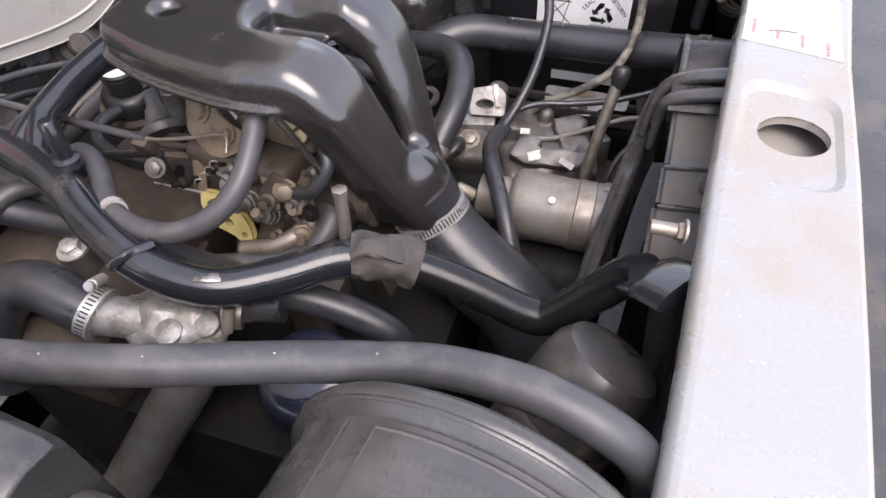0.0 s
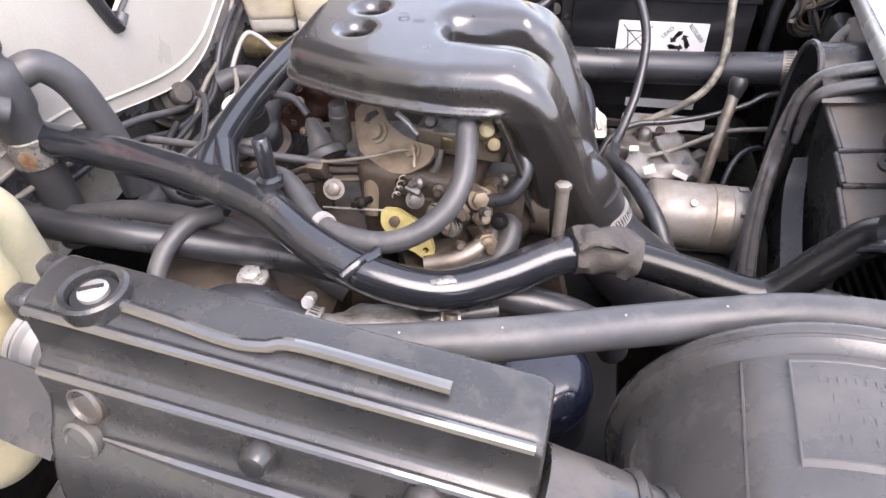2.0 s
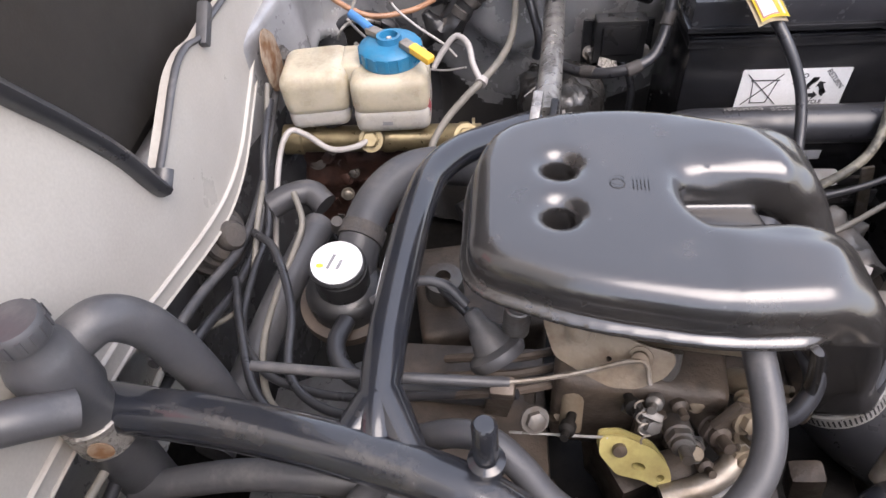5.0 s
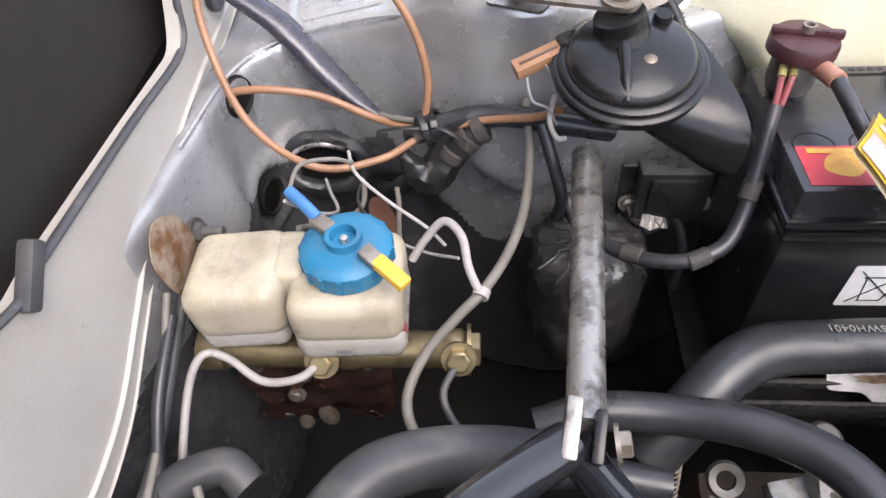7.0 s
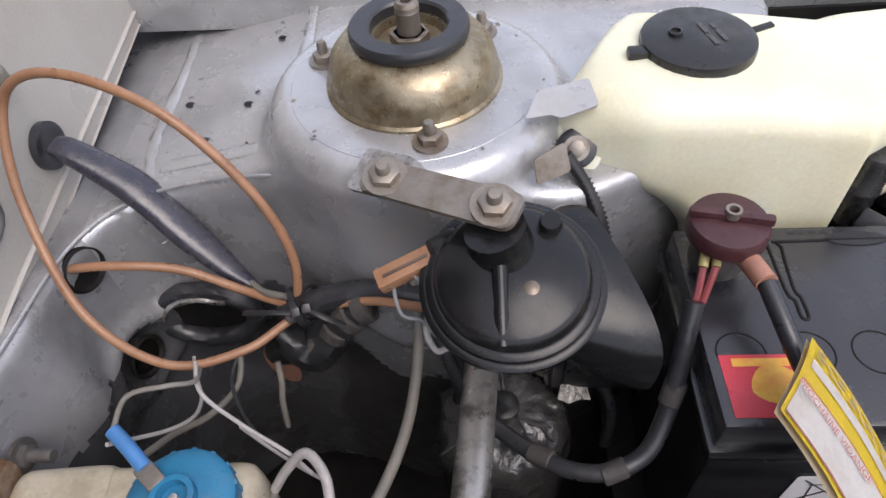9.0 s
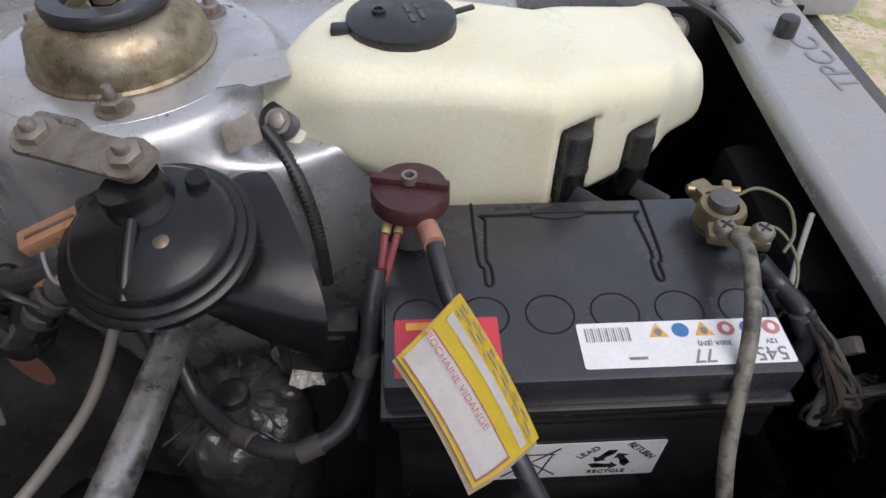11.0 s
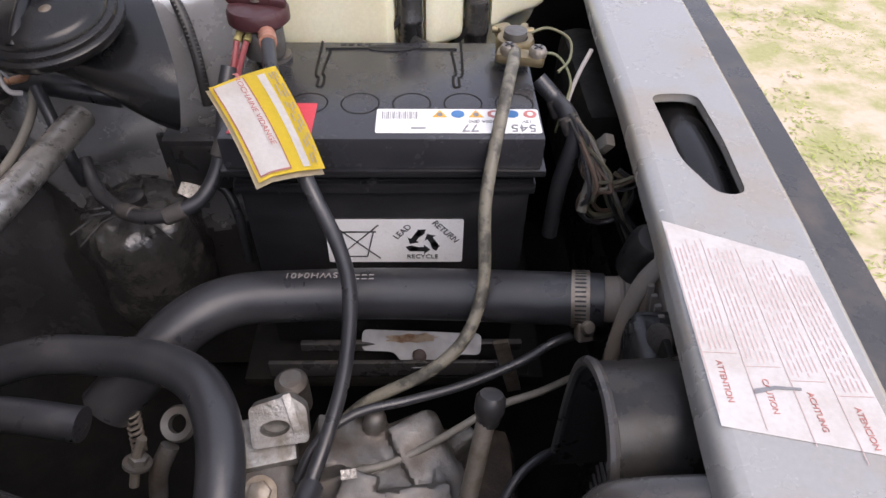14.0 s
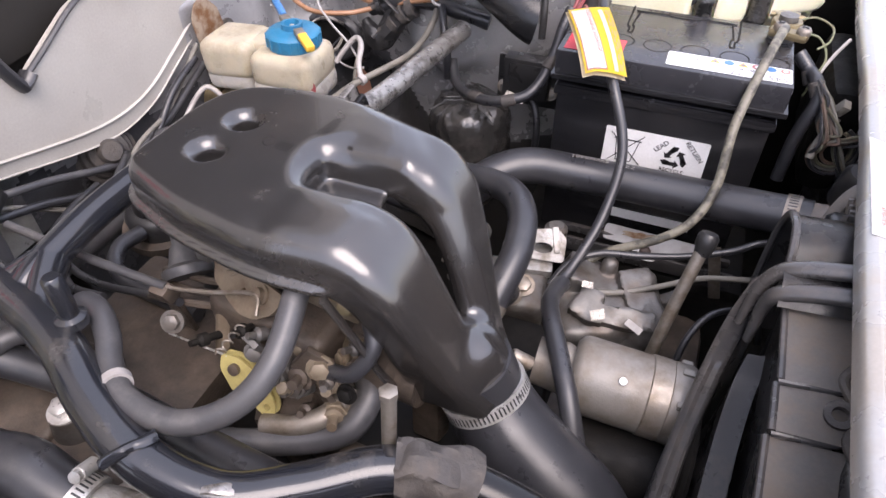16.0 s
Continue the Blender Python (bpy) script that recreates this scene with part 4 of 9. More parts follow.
def hood():
    outline = [(-0.95, 0.840), (-0.60, 0.826), (-0.38, 0.814), (-0.31, 0.795), (-0.20, 0.766), (-0.13, 0.770), (-0.07, 0.797), (-0.02, 0.820), (0.06, 0.838), (0.145, 0.850), (0.35, 0.880), (0.45, 0.890), (0.45, 1.58), (-0.95, 1.58)]
    cut = rounded(HOOD_CUT, 0.012, 4)
    bm = slab(rounded(outline, 0.02, 3), [cut], -0.010, 0.0, HOOD_M)
    ob = solo("hood", bm, M_HOOD, "raised white hood seen from its underside, frame with openings", "car hood", "structure")
    ob["base"] = Vector((0, 0, 0))
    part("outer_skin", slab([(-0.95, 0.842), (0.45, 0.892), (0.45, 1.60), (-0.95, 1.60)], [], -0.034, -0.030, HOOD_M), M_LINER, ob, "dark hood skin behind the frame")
    # pressed ridges of the frame
    def ridge(uv, r, mat=M_HOOD, h=0.0, flat=0.5, name="pressed_ridge", label=""):
        part(name, tube([HOOD_M @ Vector((u, v, h)) for u, v in uv], r, 10, 5, flat=flat), mat, ob, label)
    ridge([(-0.60, 0.842), (-0.38, 0.832), (-0.31, 0.812), (-0.20, 0.786), (-0.13, 0.789), (-0.07, 0.815), (-0.02, 0.838), (0.06, 0.856), (0.145, 0.868), (0.40, 0.900)], 0.0028)
    ridge([(-0.95, 0.842), (-0.60, 0.828), (-0.38, 0.816), (-0.31, 0.797), (-0.20, 0.768), (-0.13, 0.772), (-0.07, 0.799), (-0.02, 0.822), (0.06, 0.840), (0.145, 0.852), (0.35, 0.882), (0.45, 0.892)], 0.0018)
    ridge([(-0.62, 1.36), (-0.50, 1.21), (-0.31, 0.955), (-0.262, 0.868), (-0.256, 0.862), (-0.246, 0.868)], 0.0095, M_RUBBER, 0.001, 0.6, "seal_bead", "thick black sealing bead")
    ridge([(-0.246, 0.868), (-0.222, 0.880), (-0.178, 0.903), (-0.150, 0.907), (-0.125, 0.901), (-0.105, 0.903), (0.016, 0.898), (0.108, 0.893), (0.128, 0.920), (0.147, 0.969), (0.20, 1.20)], 0.003, M_RUBBER_DIRTY, 0.0, 0.8, "edge_seal", "thin dark edge seal")
    part("latch_tab", rbox(HOOD_M @ Vector((-0.112, 0.906, 0.002)), (0.010, 0.036, 0.010), 0.003, (38, 0, 0)), M_RUBBER_DIRTY, ob, "dark rubber clip on the frame edge")
    # red notice
    nm = plane_m((-0.4143, -0.404, 0.939), (0, -0.059, 0.002), (0, 0.0175, 0.038))
    part("notice", patch([(0, 0), (0.085, 0), (0.085, 0.050), (0, 0.050)], nm, 0.0003), M_LBL_RED, ob, "red notice sticker with white print")
    rnd = random.Random(5)
    rows = []
    for k in range(5):
        x = 0.005
        while x < 0.07:
            l = rnd.uniform(0.004, 0.014)
            rows.append((x, 0.010 + 0.008 * k, l))
            x += l + 0.003
    part("print", bars(rows, nm @ Matrix.Translation((0, 0, -0.0008)), 0.0018), M_WHITE, ob, "white print", smooth=False)
    part("grommet", lathe([(0.0, 0.004), (0.008, 0.004), (0.012, 0.006), (0.0165, 0.005), (0.0165, 0.0), (0, 0.0)], (-0.4145, 0.186, 0.899), (1, 0, 0), 28), M_RUBBER, ob, "black rubber wire grommet")
    return ob


hood()


def bulkhead():
    bm = wall_strip([(-0.436, -0.95), (-0.438, -0.40), (-0.448, -0.28)], 0.42, 0.845)
    ob = solo("bulkhead", bm, M_SILVER_DIRTY, "grey painted bulkhead behind the engine", "body panel", "structure")
    ob["base"] = Vector((0, 0, 0))
    part("lower_sheet", wall_strip([(-0.418, -0.95), (-0.418, -0.40), (-0.425, -0.28)], 0.42, 0.72), M_DARK, ob, "near-black sheet over the lower bulkhead")
    part("lower_shelf", rbox((-0.36, -0.48, 0.585), (0.12, 0.50, 0.004), 0.001, (0, -28, 0)), M_SILVER_DIRTY, ob, "pale sloped shelf")
    def servo(p):
        d = d_box(p, (-0.335, -0.020, 0.675), (0.058, 0.016, 0.075), 0.010, (6, 0, 5))
        x, z = p[:, 0], p[:, 2]
        lumps = sum(np.sin(a * x + b * z + c) for a, b, c in ((90, 40, 0.3), (-55, 105, 1.1), (140, -80, 2.0), (30, 170, 0.7), (-190, 60, 2.9)))
        return d + 0.0016 * lumps + 0.0007 * np.sin(310 * x + 2 * np.sin(220 * z)) * np.sin(280 * z + 2 * np.sin(190 * x))
    part("rusty_plate", net(servo, (-0.41, -0.055, 0.585), (-0.26, 0.015, 0.765), 0.005), M_RUST, ob, "rusted lumpy panel under the brake cylinder")
    rnd = random.Random(31)
    for k in range(16):
        x, z = rnd.uniform(-0.39, -0.285), rnd.uniform(0.61, 0.735)
        if k % 2:
            part("bolt", hexhead((x, -0.038, z), (rnd.uniform(-0.3, 0.3), -1, 0.4), rnd.uniform(0.004, 0.007), 0.006), rnd.choice((M_STEEL_DULL, M_RUST, M_ALU_GREY)), ob, "dirty bolt of the panel")
        else:
            part("paint_flake", patch([(u * rnd.uniform(0.6, 1.3), v * rnd.uniform(0.6, 1.3)) for u, v in oval(0, 0, 0.004, 0.006, 0, 9)], plane_m((x, -0.0405, z), (1, 0, rnd.uniform(-0.4, 0.4)), (0, -0.2, 1)), 0.0015), rnd.choice((M_ALU, M_RUST, M_ALU_GREY)), ob, "pale flake of old paint", smooth=False)
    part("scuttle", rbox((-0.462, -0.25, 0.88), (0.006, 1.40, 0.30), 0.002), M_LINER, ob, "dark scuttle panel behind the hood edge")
    return ob


bulkhead()


def underside():
    # added sheet closes the gaps below; its colour holds the depth's shade
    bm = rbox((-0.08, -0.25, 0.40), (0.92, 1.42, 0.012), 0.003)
    return solo("undertray", bm, M_DARK, "near-black sheet added below the engine to read as deep shade", "undertray", "structure")


underside()


def near_wing():
    bm = rbox((-0.05, -0.865, 0.84), (0.80, 0.10, 0.02), 0.006)
    ob = solo("near_wing", bm, M_SILVER, "silver painted wing edge", "body panel", "structure")
    ob["base"] = Vector((0, 0, 0))
    part("outer_panel", rbox((-0.05, -0.915, 0.52), (0.80, 0.006, 0.64), 0.002), M_SILVER, ob)
    part("inner_panel", rbox((-0.05, -0.83, 0.60), (0.80, 0.005, 0.46), 0.002), M_DARK, ob)
    return ob


def far_wing():
    ob = solo("far_wing", rbox((-0.03, 0.452, 0.56), (0.86, 0.006, 0.68), 0.002), M_SILVER, "plain silver outer wing panel", "body panel", "structure")
    return ob


far_wing()
near_wing()


def radiator():
    ob = thing("radiator", (0.272, -0.27, 0.42), "dark finned radiator behind the front panel", "radiator")
    part("core", rbox((0.274, -0.305, 0.60), (0.016, 0.39, 0.36), 0.003), M_DARK, ob)
    part("top_tank", rbox((0.270, -0.315, 0.795), (0.030, 0.41, 0.034), 0.010, seg=3), M_PLASTIC, ob, "black plastic header tank")
    for y in (-0.515, -0.117):
        part("side_frame", rbox((0.272, y, 0.61), (0.024, 0.014, 0.40), 0.003), M_PLASTIC, ob)
    for k in range(26):
        part("fin", rbox((0.2655, -0.305, 0.43 + 0.0135 * k), (0.003, 0.38, 0.003), 0), M_ALU_GREY, ob, smooth=False)
    return ob


radiator()


# ---- battery corner ----
def battery():
    ob = thing("battery", (0.109, 0.0675, 0.627), "black car battery with white labels in its tray", "battery")
    part("case", rbox((0.109, 0.0675, 0.720), (0.208, 0.127, 0.186), 0.004), M_BATTERY, ob)
    part("flange", rbox((0.109, 0.0675, 0.8225), (0.224, 0.141, 0.006), 0.002), M_BATTERY, ob)
    part("lower_flange", rbox((0.109, 0.0675, 0.806), (0.214, 0.132, 0.010), 0.002), M_BATTERY, ob)
    part("lid", rbox((0.109, 0.0675, 0.8375), (0.218, 0.135, 0.025), 0.003), M_LID, ob)
    for k in range(6):
        ring = [(0.0128, 0.0), (0.0138, 0.0), (0.0138, 0.0003), (0.0128, 0.0003)]
        part("cell_plug", lathe([*ring, ring[0]], (0.019 + 0.0363 * k, 0.043, 0.8499), n=36), M_DARK, ob)
    # folding handle let into the lid
    h = [(0.055, 0.134), (0.0555, 0.085), (0.0585, 0.078), (0.0585, 0.066), (0.0625, 0.066), (0.0625, 0.080), (0.0605, 0.086), (0.0630, 0.118), (0.066, 0.1225), (0.155, 0.1225), (0.158, 0.118), (0.1605, 0.086), (0.1585, 0.080), (0.1585, 0.066), (0.1625, 0.066), (0.1625, 0.078), (0.1655, 0.085), (0.166, 0.134)]
    part("handle_groove", tube([(x, y, 0.8499) for x, y in h], 0.0011, 8, 3), M_DARK, ob, "folded-in carrying handle outline")
    # flat dark oval painted for the shade in the finger recess
    part("handle_recess_shade", patch(oval(0.110, 0.1235, 0.018, 0.0055, 0, 20), Matrix.Translation((0, 0, 0.8504)), 0.0003), M_INK, ob)
    part("embossed_mark", bars([(0.070 + 0.0065 * i, 0.1295, 0.0042) for i in range(4)], Matrix.Translation((0, 0, 0.8502)), 0.0026), M_INK, ob, smooth=False)
    # vent print: flipped, since it faces the other side
    flip = plane_m((0.160, 0.0205, 0.8503), (-1, 0, 0), (0, -1, 0))
    lab = part("label", patch(rect(-0.056, -0.0145, 0.056, 0.0145, 0.002), flip, 0.0003), M_WHITE, ob, "white rating label")
    top = flip @ Matrix.Translation((0, 0, 0.0005))
    part("barcode", bars([(0.028 + i * 0.0013, -0.0065, 0.0004 + 0.0004 * ((i * 7) % 3 == 0)) for i in range(19)], top, 0.009), M_INK_GREY, lab, smooth=False)
    lettering("545", 0.0120, M_INK_GREY, lab, top @ Matrix.Translation((-0.044, 0.0085, 0)))
    lettering("77", 0.0120, M_INK_GREY, lab, top @ Matrix.Translation((-0.008, 0.0085, 0)))
    lettering("12V", 0.0042, M_INK_GREY, lab, top @ Matrix.Translation((-0.047, 0.001, 0)))
    lettering("300A (EN)", 0.0042, M_INK_GREY, lab, top @ Matrix.Translation((-0.016, 0.001, 0)))
    part("print", bars([(0.022, 0.009, 0.010)], top, 0.0018), M_INK_GREY, lab, smooth=False)
    for i, mat in enumerate((M_INK_RED, M_LBL_BLUE, M_INK_RED, M_LBL_GOLD, M_LBL_BLUE, M_LBL_GOLD)):
        c = (-0.050 + 0.0125 * i, -0.008)
        shape = [(c[0] - 0.0052, c[1] + 0.004), (c[0] + 0.0052, c[1] + 0.004), (c[0], c[1] - 0.005)] if mat is M_LBL_GOLD else oval(c[0], c[1], 0.0046, 0.0046, 0, 20)
        sign = part("pictogram", patch(shape, top, 0.0002), mat, lab)
        if mat is not M_LBL_BLUE:
            part("pictogram_mark", patch(oval(c[0], c[1] + (0.001 if mat is M_LBL_GOLD else 0), 0.0020, 0.0024, 0, 12), top @ Matrix.Translation((0, 0, 0.0002)), 0.0002), M_INK_GREY if mat is M_LBL_GOLD else M_WHITE, lab)
    red = Matrix.Translation((0, 0, 0.8503))
    part("label", patch(rect(0.006, 0.005, 0.062, 0.042, 0.001), red, 0.0003), M_LBL_RED, ob, "red and gold label")
    part("label_figure", patch(oval(0.032, 0.024, 0.014, 0.012, 20, 18, 1.6), red @ Matrix.Translation((0, 0, 0.0003)), 0.0002), M_LBL_GOLD, ob)
    part("print", bars([(0.012, 0.037, 0.034)], red @ Matrix.Translation((0, 0, 0.0007)), 0.005), M_LBL_GOLD, ob, smooth=False)
    # recycling label on the front
    fr = plane_m((0.114, 0.0032, 0.7535), (1, 0, 0), (0, 0, 1))
    lab = part("label", patch(rect(-0.052, -0.0225, 0.052, 0.0225, 0.002), fr, 0.0003), M_WHITE, ob, "white recycling label")
    fp = fr @ Matrix.Translation((0, 0, 0.0005))
    # crossed-out bin
    part("bin_symbol", bars([(-0.042, 0.010, 0.028)], fp, 0.0016), M_INK, lab, smooth=False)
    for a, b in (((-0.038, -0.016), (-0.022, -0.016)), ((-0.046, 0.017), (-0.012, -0.018)), ((-0.046, -0.018), (-0.012, 0.017)), ((-0.040, 0.010), (-0.037, -0.016)), ((-0.016, 0.010), (-0.022, -0.016))):
        part("bin_symbol", tube([fp @ Vector((*a, 0)), fp @ Vector((*b, 0))], 0.0005, 6), M_INK, lab)
    # three bent arrows chasing round a triangle
    for k in range(3):
        turn = Matrix.Translation((0.021, -0.001, 0)) @ Matrix.Rotation(radians(120 * k), 4, "Z")
        part("recycle_arrow", patch([(-0.0105, -0.0095), (0.0010, -0.0095), (0.0010, -0.0125), (0.0060, -0.0075), (0.0010, -0.0025), (0.0010, -0.0050), (-0.0080, -0.0050)], fp @ turn, 0.0002), M_INK, lab)
        part("recycle_arrow", patch([(0.0072, -0.0060), (0.0105, -0.0090), (0.0128, -0.0045), (0.0098, 0.0010), (0.0060, -0.0012)], fp @ turn, 0.0002), M_INK, lab)
    lettering("LEAD", 0.0072, M_INK, lab, fp @ Matrix.Translation((0.006, 0.010, 0)) @ Matrix.Rotation(radians(48), 4, "Z"))
    lettering("RETURN", 0.0072, M_INK, lab, fp @ Matrix.Translation((0.0385, 0.010, 0)) @ Matrix.Rotation(radians(-48), 4, "Z"))
    lettering("RECYCLE", 0.0060, M_INK, lab, fp @ Matrix.Translation((0.021, -0.0165, 0)))
    part("label", patch(rect(-0.05, -0.006, 0.035, 0.006), plane_m((0.135, 0.0032, 0.668), (1, 0, 0), (0, 0, 1)), 0.0003), M_WHITE, ob, "narrow white strip label")
    for x in (0.020, 0.206):
        part("terminal_post", lathe([(0.014, 0.850), (0.014, 0.853), (0.0098, 0.854), (0.0088, 0.873), (0, 0.873)], (x, 0.109, 0), n=24), M_ALU_GREY, ob, "lead terminal post")
    return ob


settle(battery(), 0.0, 0.002, 0.0025)


def battery_tray():
    ob = thing("battery_tray", (0.11, 0.06, 0.60), "dark sheet-metal battery tray with pale clamp bracket", "battery tray")
    part("tray", rbox((0.11, 0.055, 0.618), (0.26, 0.17, 0.014), 0.003), M_DARK, ob)
    part("front_lip", rbox((0.115, -0.030, 0.640), (0.22, 0.004, 0.018), 0.001), M_SHROUD, ob)
    bm = slab(rounded([(-0.050, -0.006), (-0.022, -0.006), (-0.011, -0.019), (0.011, -0.019), (0.022, -0.006), (0.052, -0.006), (0.052, 0.012), (-0.050, 0.012)], 0.005, 4), [oval(0, -0.009, 0.0062, 0.0062, 0, 20)], -0.004, 0.0, plane_m((0.132, -0.018, 0.655), (1, -0.1, 0.06), (0, 0.75, 0.6)))
    part("clamp_bracket", bm, M_ALU_PALE, ob, "pale cast clamp bracket")
    part("bolt", lathe([(0, -0.004), (0.006, -0.004), (0.006, 0.0), (0.0048, 0.0005), (0, 0.0)], (0.132, -0.0245, 0.6485), (0, -0.6, 0.75), 18), M_RUST, ob, "rusty bolt end")
    rm = plane_m((0.126, -0.0135, 0.6595), (1, -0.1, 0.06), (0, 0.75, 0.6))
    part("rust_stain", patch([(x * (1 + 0.2 * math.sin(5 * i)), y * (1 + 0.3 * math.cos(3 * i))) for i, (x, y) in enumerate(oval(0, 0, 0.024, 0.0035, 4, 22))], rm, 0.0003), M_RUSTSTAIN, ob, "rust along the bracket edge")
    part("back_rail", rbox((0.125, -0.012, 0.648), (0.19, 0.006, 0.010), 0.002), M_SHROUD, ob, "dark hold-down rail")
    part("stay", rbox((0.205, -0.04, 0.655), (0.012, 0.004, 0.07), 0.001, (0, -14, 0)), M_STEEL_DULL, ob)
    return ob


battery_tray()


def positive_clamp():
    ob = thing("positive_clamp", (0.017, 0.104, 0.873), "maroon plastic knob clamp on the battery post", "battery clamp")
    c = (0.0165, 0.104, 0.0)
    part("knob", lathe([(0.0, 0.884), (0.019, 0.884), (0.0225, 0.887), (0.0225, 0.894), (0.021, 0.897), (0.015, 0.8985), (0, 0.8985)], c, n=36), M_CAP_RED, ob)
    part("wing", rbox((0.0165, 0.104, 0.9000), (0.045, 0.0055, 0.006), 0.0018, (0, 0, -12)), M_CAP_RED, ob)
    part("bolt_hole", lathe([(0.0045, 0.9005), (0.0045, 0.9055), (0.0028, 0.9055), (0.0028, 0.902), (0, 0.902)], c, n=18), M_STEEL_DULL, ob)
    part("clamp_body", lathe([(0.015, 0.860), (0.016, 0.864), (0.016, 0.880), (0.013, 0.884), (0, 0.884)], c, n=26), M_ALU_GREY, ob)
    part("crimp", tube([(0.023, 0.090, 0.884), (0.026, 0.080, 0.885), (0.029, 0.068, 0.886)], 0.0062, 14), M_COPPER, ob, "salmon copper crimp sleeve")
    for dx in (0, 0.007):
        part("spade", tube([(0.004 + dx, 0.093, 0.882), (0.002 + dx, 0.086, 0.878)], 0.0028, 10), M_LEVER, ob, "small pale crimp terminal")
        part("red_wire", tube([(0.002 + dx, 0.086, 0.878), (0.0 + dx * 0.7, 0.078, 0.868), (-0.003 + dx * 0.5, 0.070, 0.856)], 0.0022, 8), M_RED, ob, "red wire")
    return ob


positive_clamp()


def negative_clamp():
    ob = thing("negative_clamp", (0.205, 0.105, 0.86), "tarnished brass battery clamp with two screws", "battery clamp")
    c = (0.206, 0.109, 0)
    ring = [(0.0095, 0.858), (0.0145, 0.858), (0.0148, 0.868), (0.0135, 0.871), (0.0095, 0.871)]
    part("collar", lathe([*ring, ring[0]], c, n=28), M_BRASS, ob)
    part("lug", rbox((0.200, 0.126, 0.866), (0.012, 0.016, 0.010), 0.002, (0, 0, 20)), M_BRASS, ob)
    part("lug", rbox((0.214, 0.125, 0.866), (0.006, 0.014, 0.012), 0.002, (0, 0, -15)), M_BRASS, ob)
    part("bridge", rbox((0.208, 0.087, 0.866), (0.036, 0.014, 0.008), 0.003, (0, 0, -14)), M_BRASS, ob)
    for x, y in ((0.199, 0.088), (0.220, 0.084)):
        bm = lathe([(0, 0.869), (0.0065, 0.869), (0.0068, 0.873), (0.005, 0.8755), (0, 0.876)], (x, y, 0), n=20)
        sc_ = part("screw", bm, M_STEEL_DULL, ob)
        part("screw_cross", rbox((x, y, 0.876), (0.008, 0.0014, 0.0006), 0, (0, 0, 40)), M_INK, sc_)
        part("screw_cross", rbox((x, y, 0.8761), (0.0014, 0.008, 0.0006), 0, (0, 0, 40)), M_INK, sc_)
    part("clamp_bolt", tube([(0.190, 0.128, 0.868), (0.222, 0.124, 0.868)], 0.003, 10), M_BRASS, ob)
    return ob


negative_clamp()


def cable(name, pts, r, mat, label, sub=8, n=12, category="cable", group="", **kw):
    return solo(name, tube(pts, r, n, sub, **kw), mat, label, category, "", group)


cable("ground_cable", [(0.203, 0.083, 0.872), (0.199, 0.058, 0.880), (0.190, 0.020, 0.868), (0.178, -0.022, 0.822), (0.177, -0.055, 0.775), (0.165, -0.080, 0.747), (0.140, -0.095, 0.728), (0.097, -0.103, 0.704), (0.075, -0.115, 0.690)], 0.0044, M_WIRE_FRAYED, "stiff mottled grey battery ground cable running down to the gearbox")
cable("positive_cable", [(0.029, 0.068, 0.886), (0.033, 0.048, 0.880), (0.040, 0.024, 0.870), (0.051, -0.010, 0.860), (0.067, -0.040, 0.842), (0.083, -0.060, 0.812), (0.089, -0.078, 0.785), (0.085, -0.110, 0.750), (0.075, -0.140, 0.725), (0.065, -0.170, 0.712), (0.063, -0.195, 0.716)], 0.0050, M_RUBBER, "black battery cable from the positive clamp")
cable("cable_sleeve", [(0.066, -0.168, 0.710), (0.063, -0.185, 0.714), (0.064, -0.210, 0.722), (0.078, -0.255, 0.737), (0.100, -0.300, 0.729), (0.118, -0.33, 0.70)], 0.0080, M_RUBBER, "thick black cable sleeve beside the starter motor")
cable("battery_loom", [(-0.003, 0.071, 0.866), (-0.007, 0.058, 0.850), (-0.010, 0.046, 0.828), (-0.016, 0.030, 0.805), (-0.028, 0.014, 0.790), (-0.050, 0.006, 0.783), (-0.075, 0.012, 0.775), (-0.100, 0.030, 0.768), (-0.122, 0.050, 0.768), (-0.135, 0.070, 0.785)], 0.0056, M_RUBBER, "black sheathed loom looping from battery to filter")
for q, ax in (((-0.046, 0.0065, 0.7835), (-1, -0.3, -0.3)), ((-0.012, 0.040, 0.818), (-0.3, -0.6, -0.7)), ((-0.088, 0.021, 0.7715), (-0.8, 0.5, -0.2))):
    part("tape_band", lathe([(0.0056, -0.008), (0.0066, -0.007), (0.0066, 0.007), (0.0056, 0.008)], q, ax, 14), M_TAPE, bpy.data.objects["battery_loom"], "band of cloth tape")


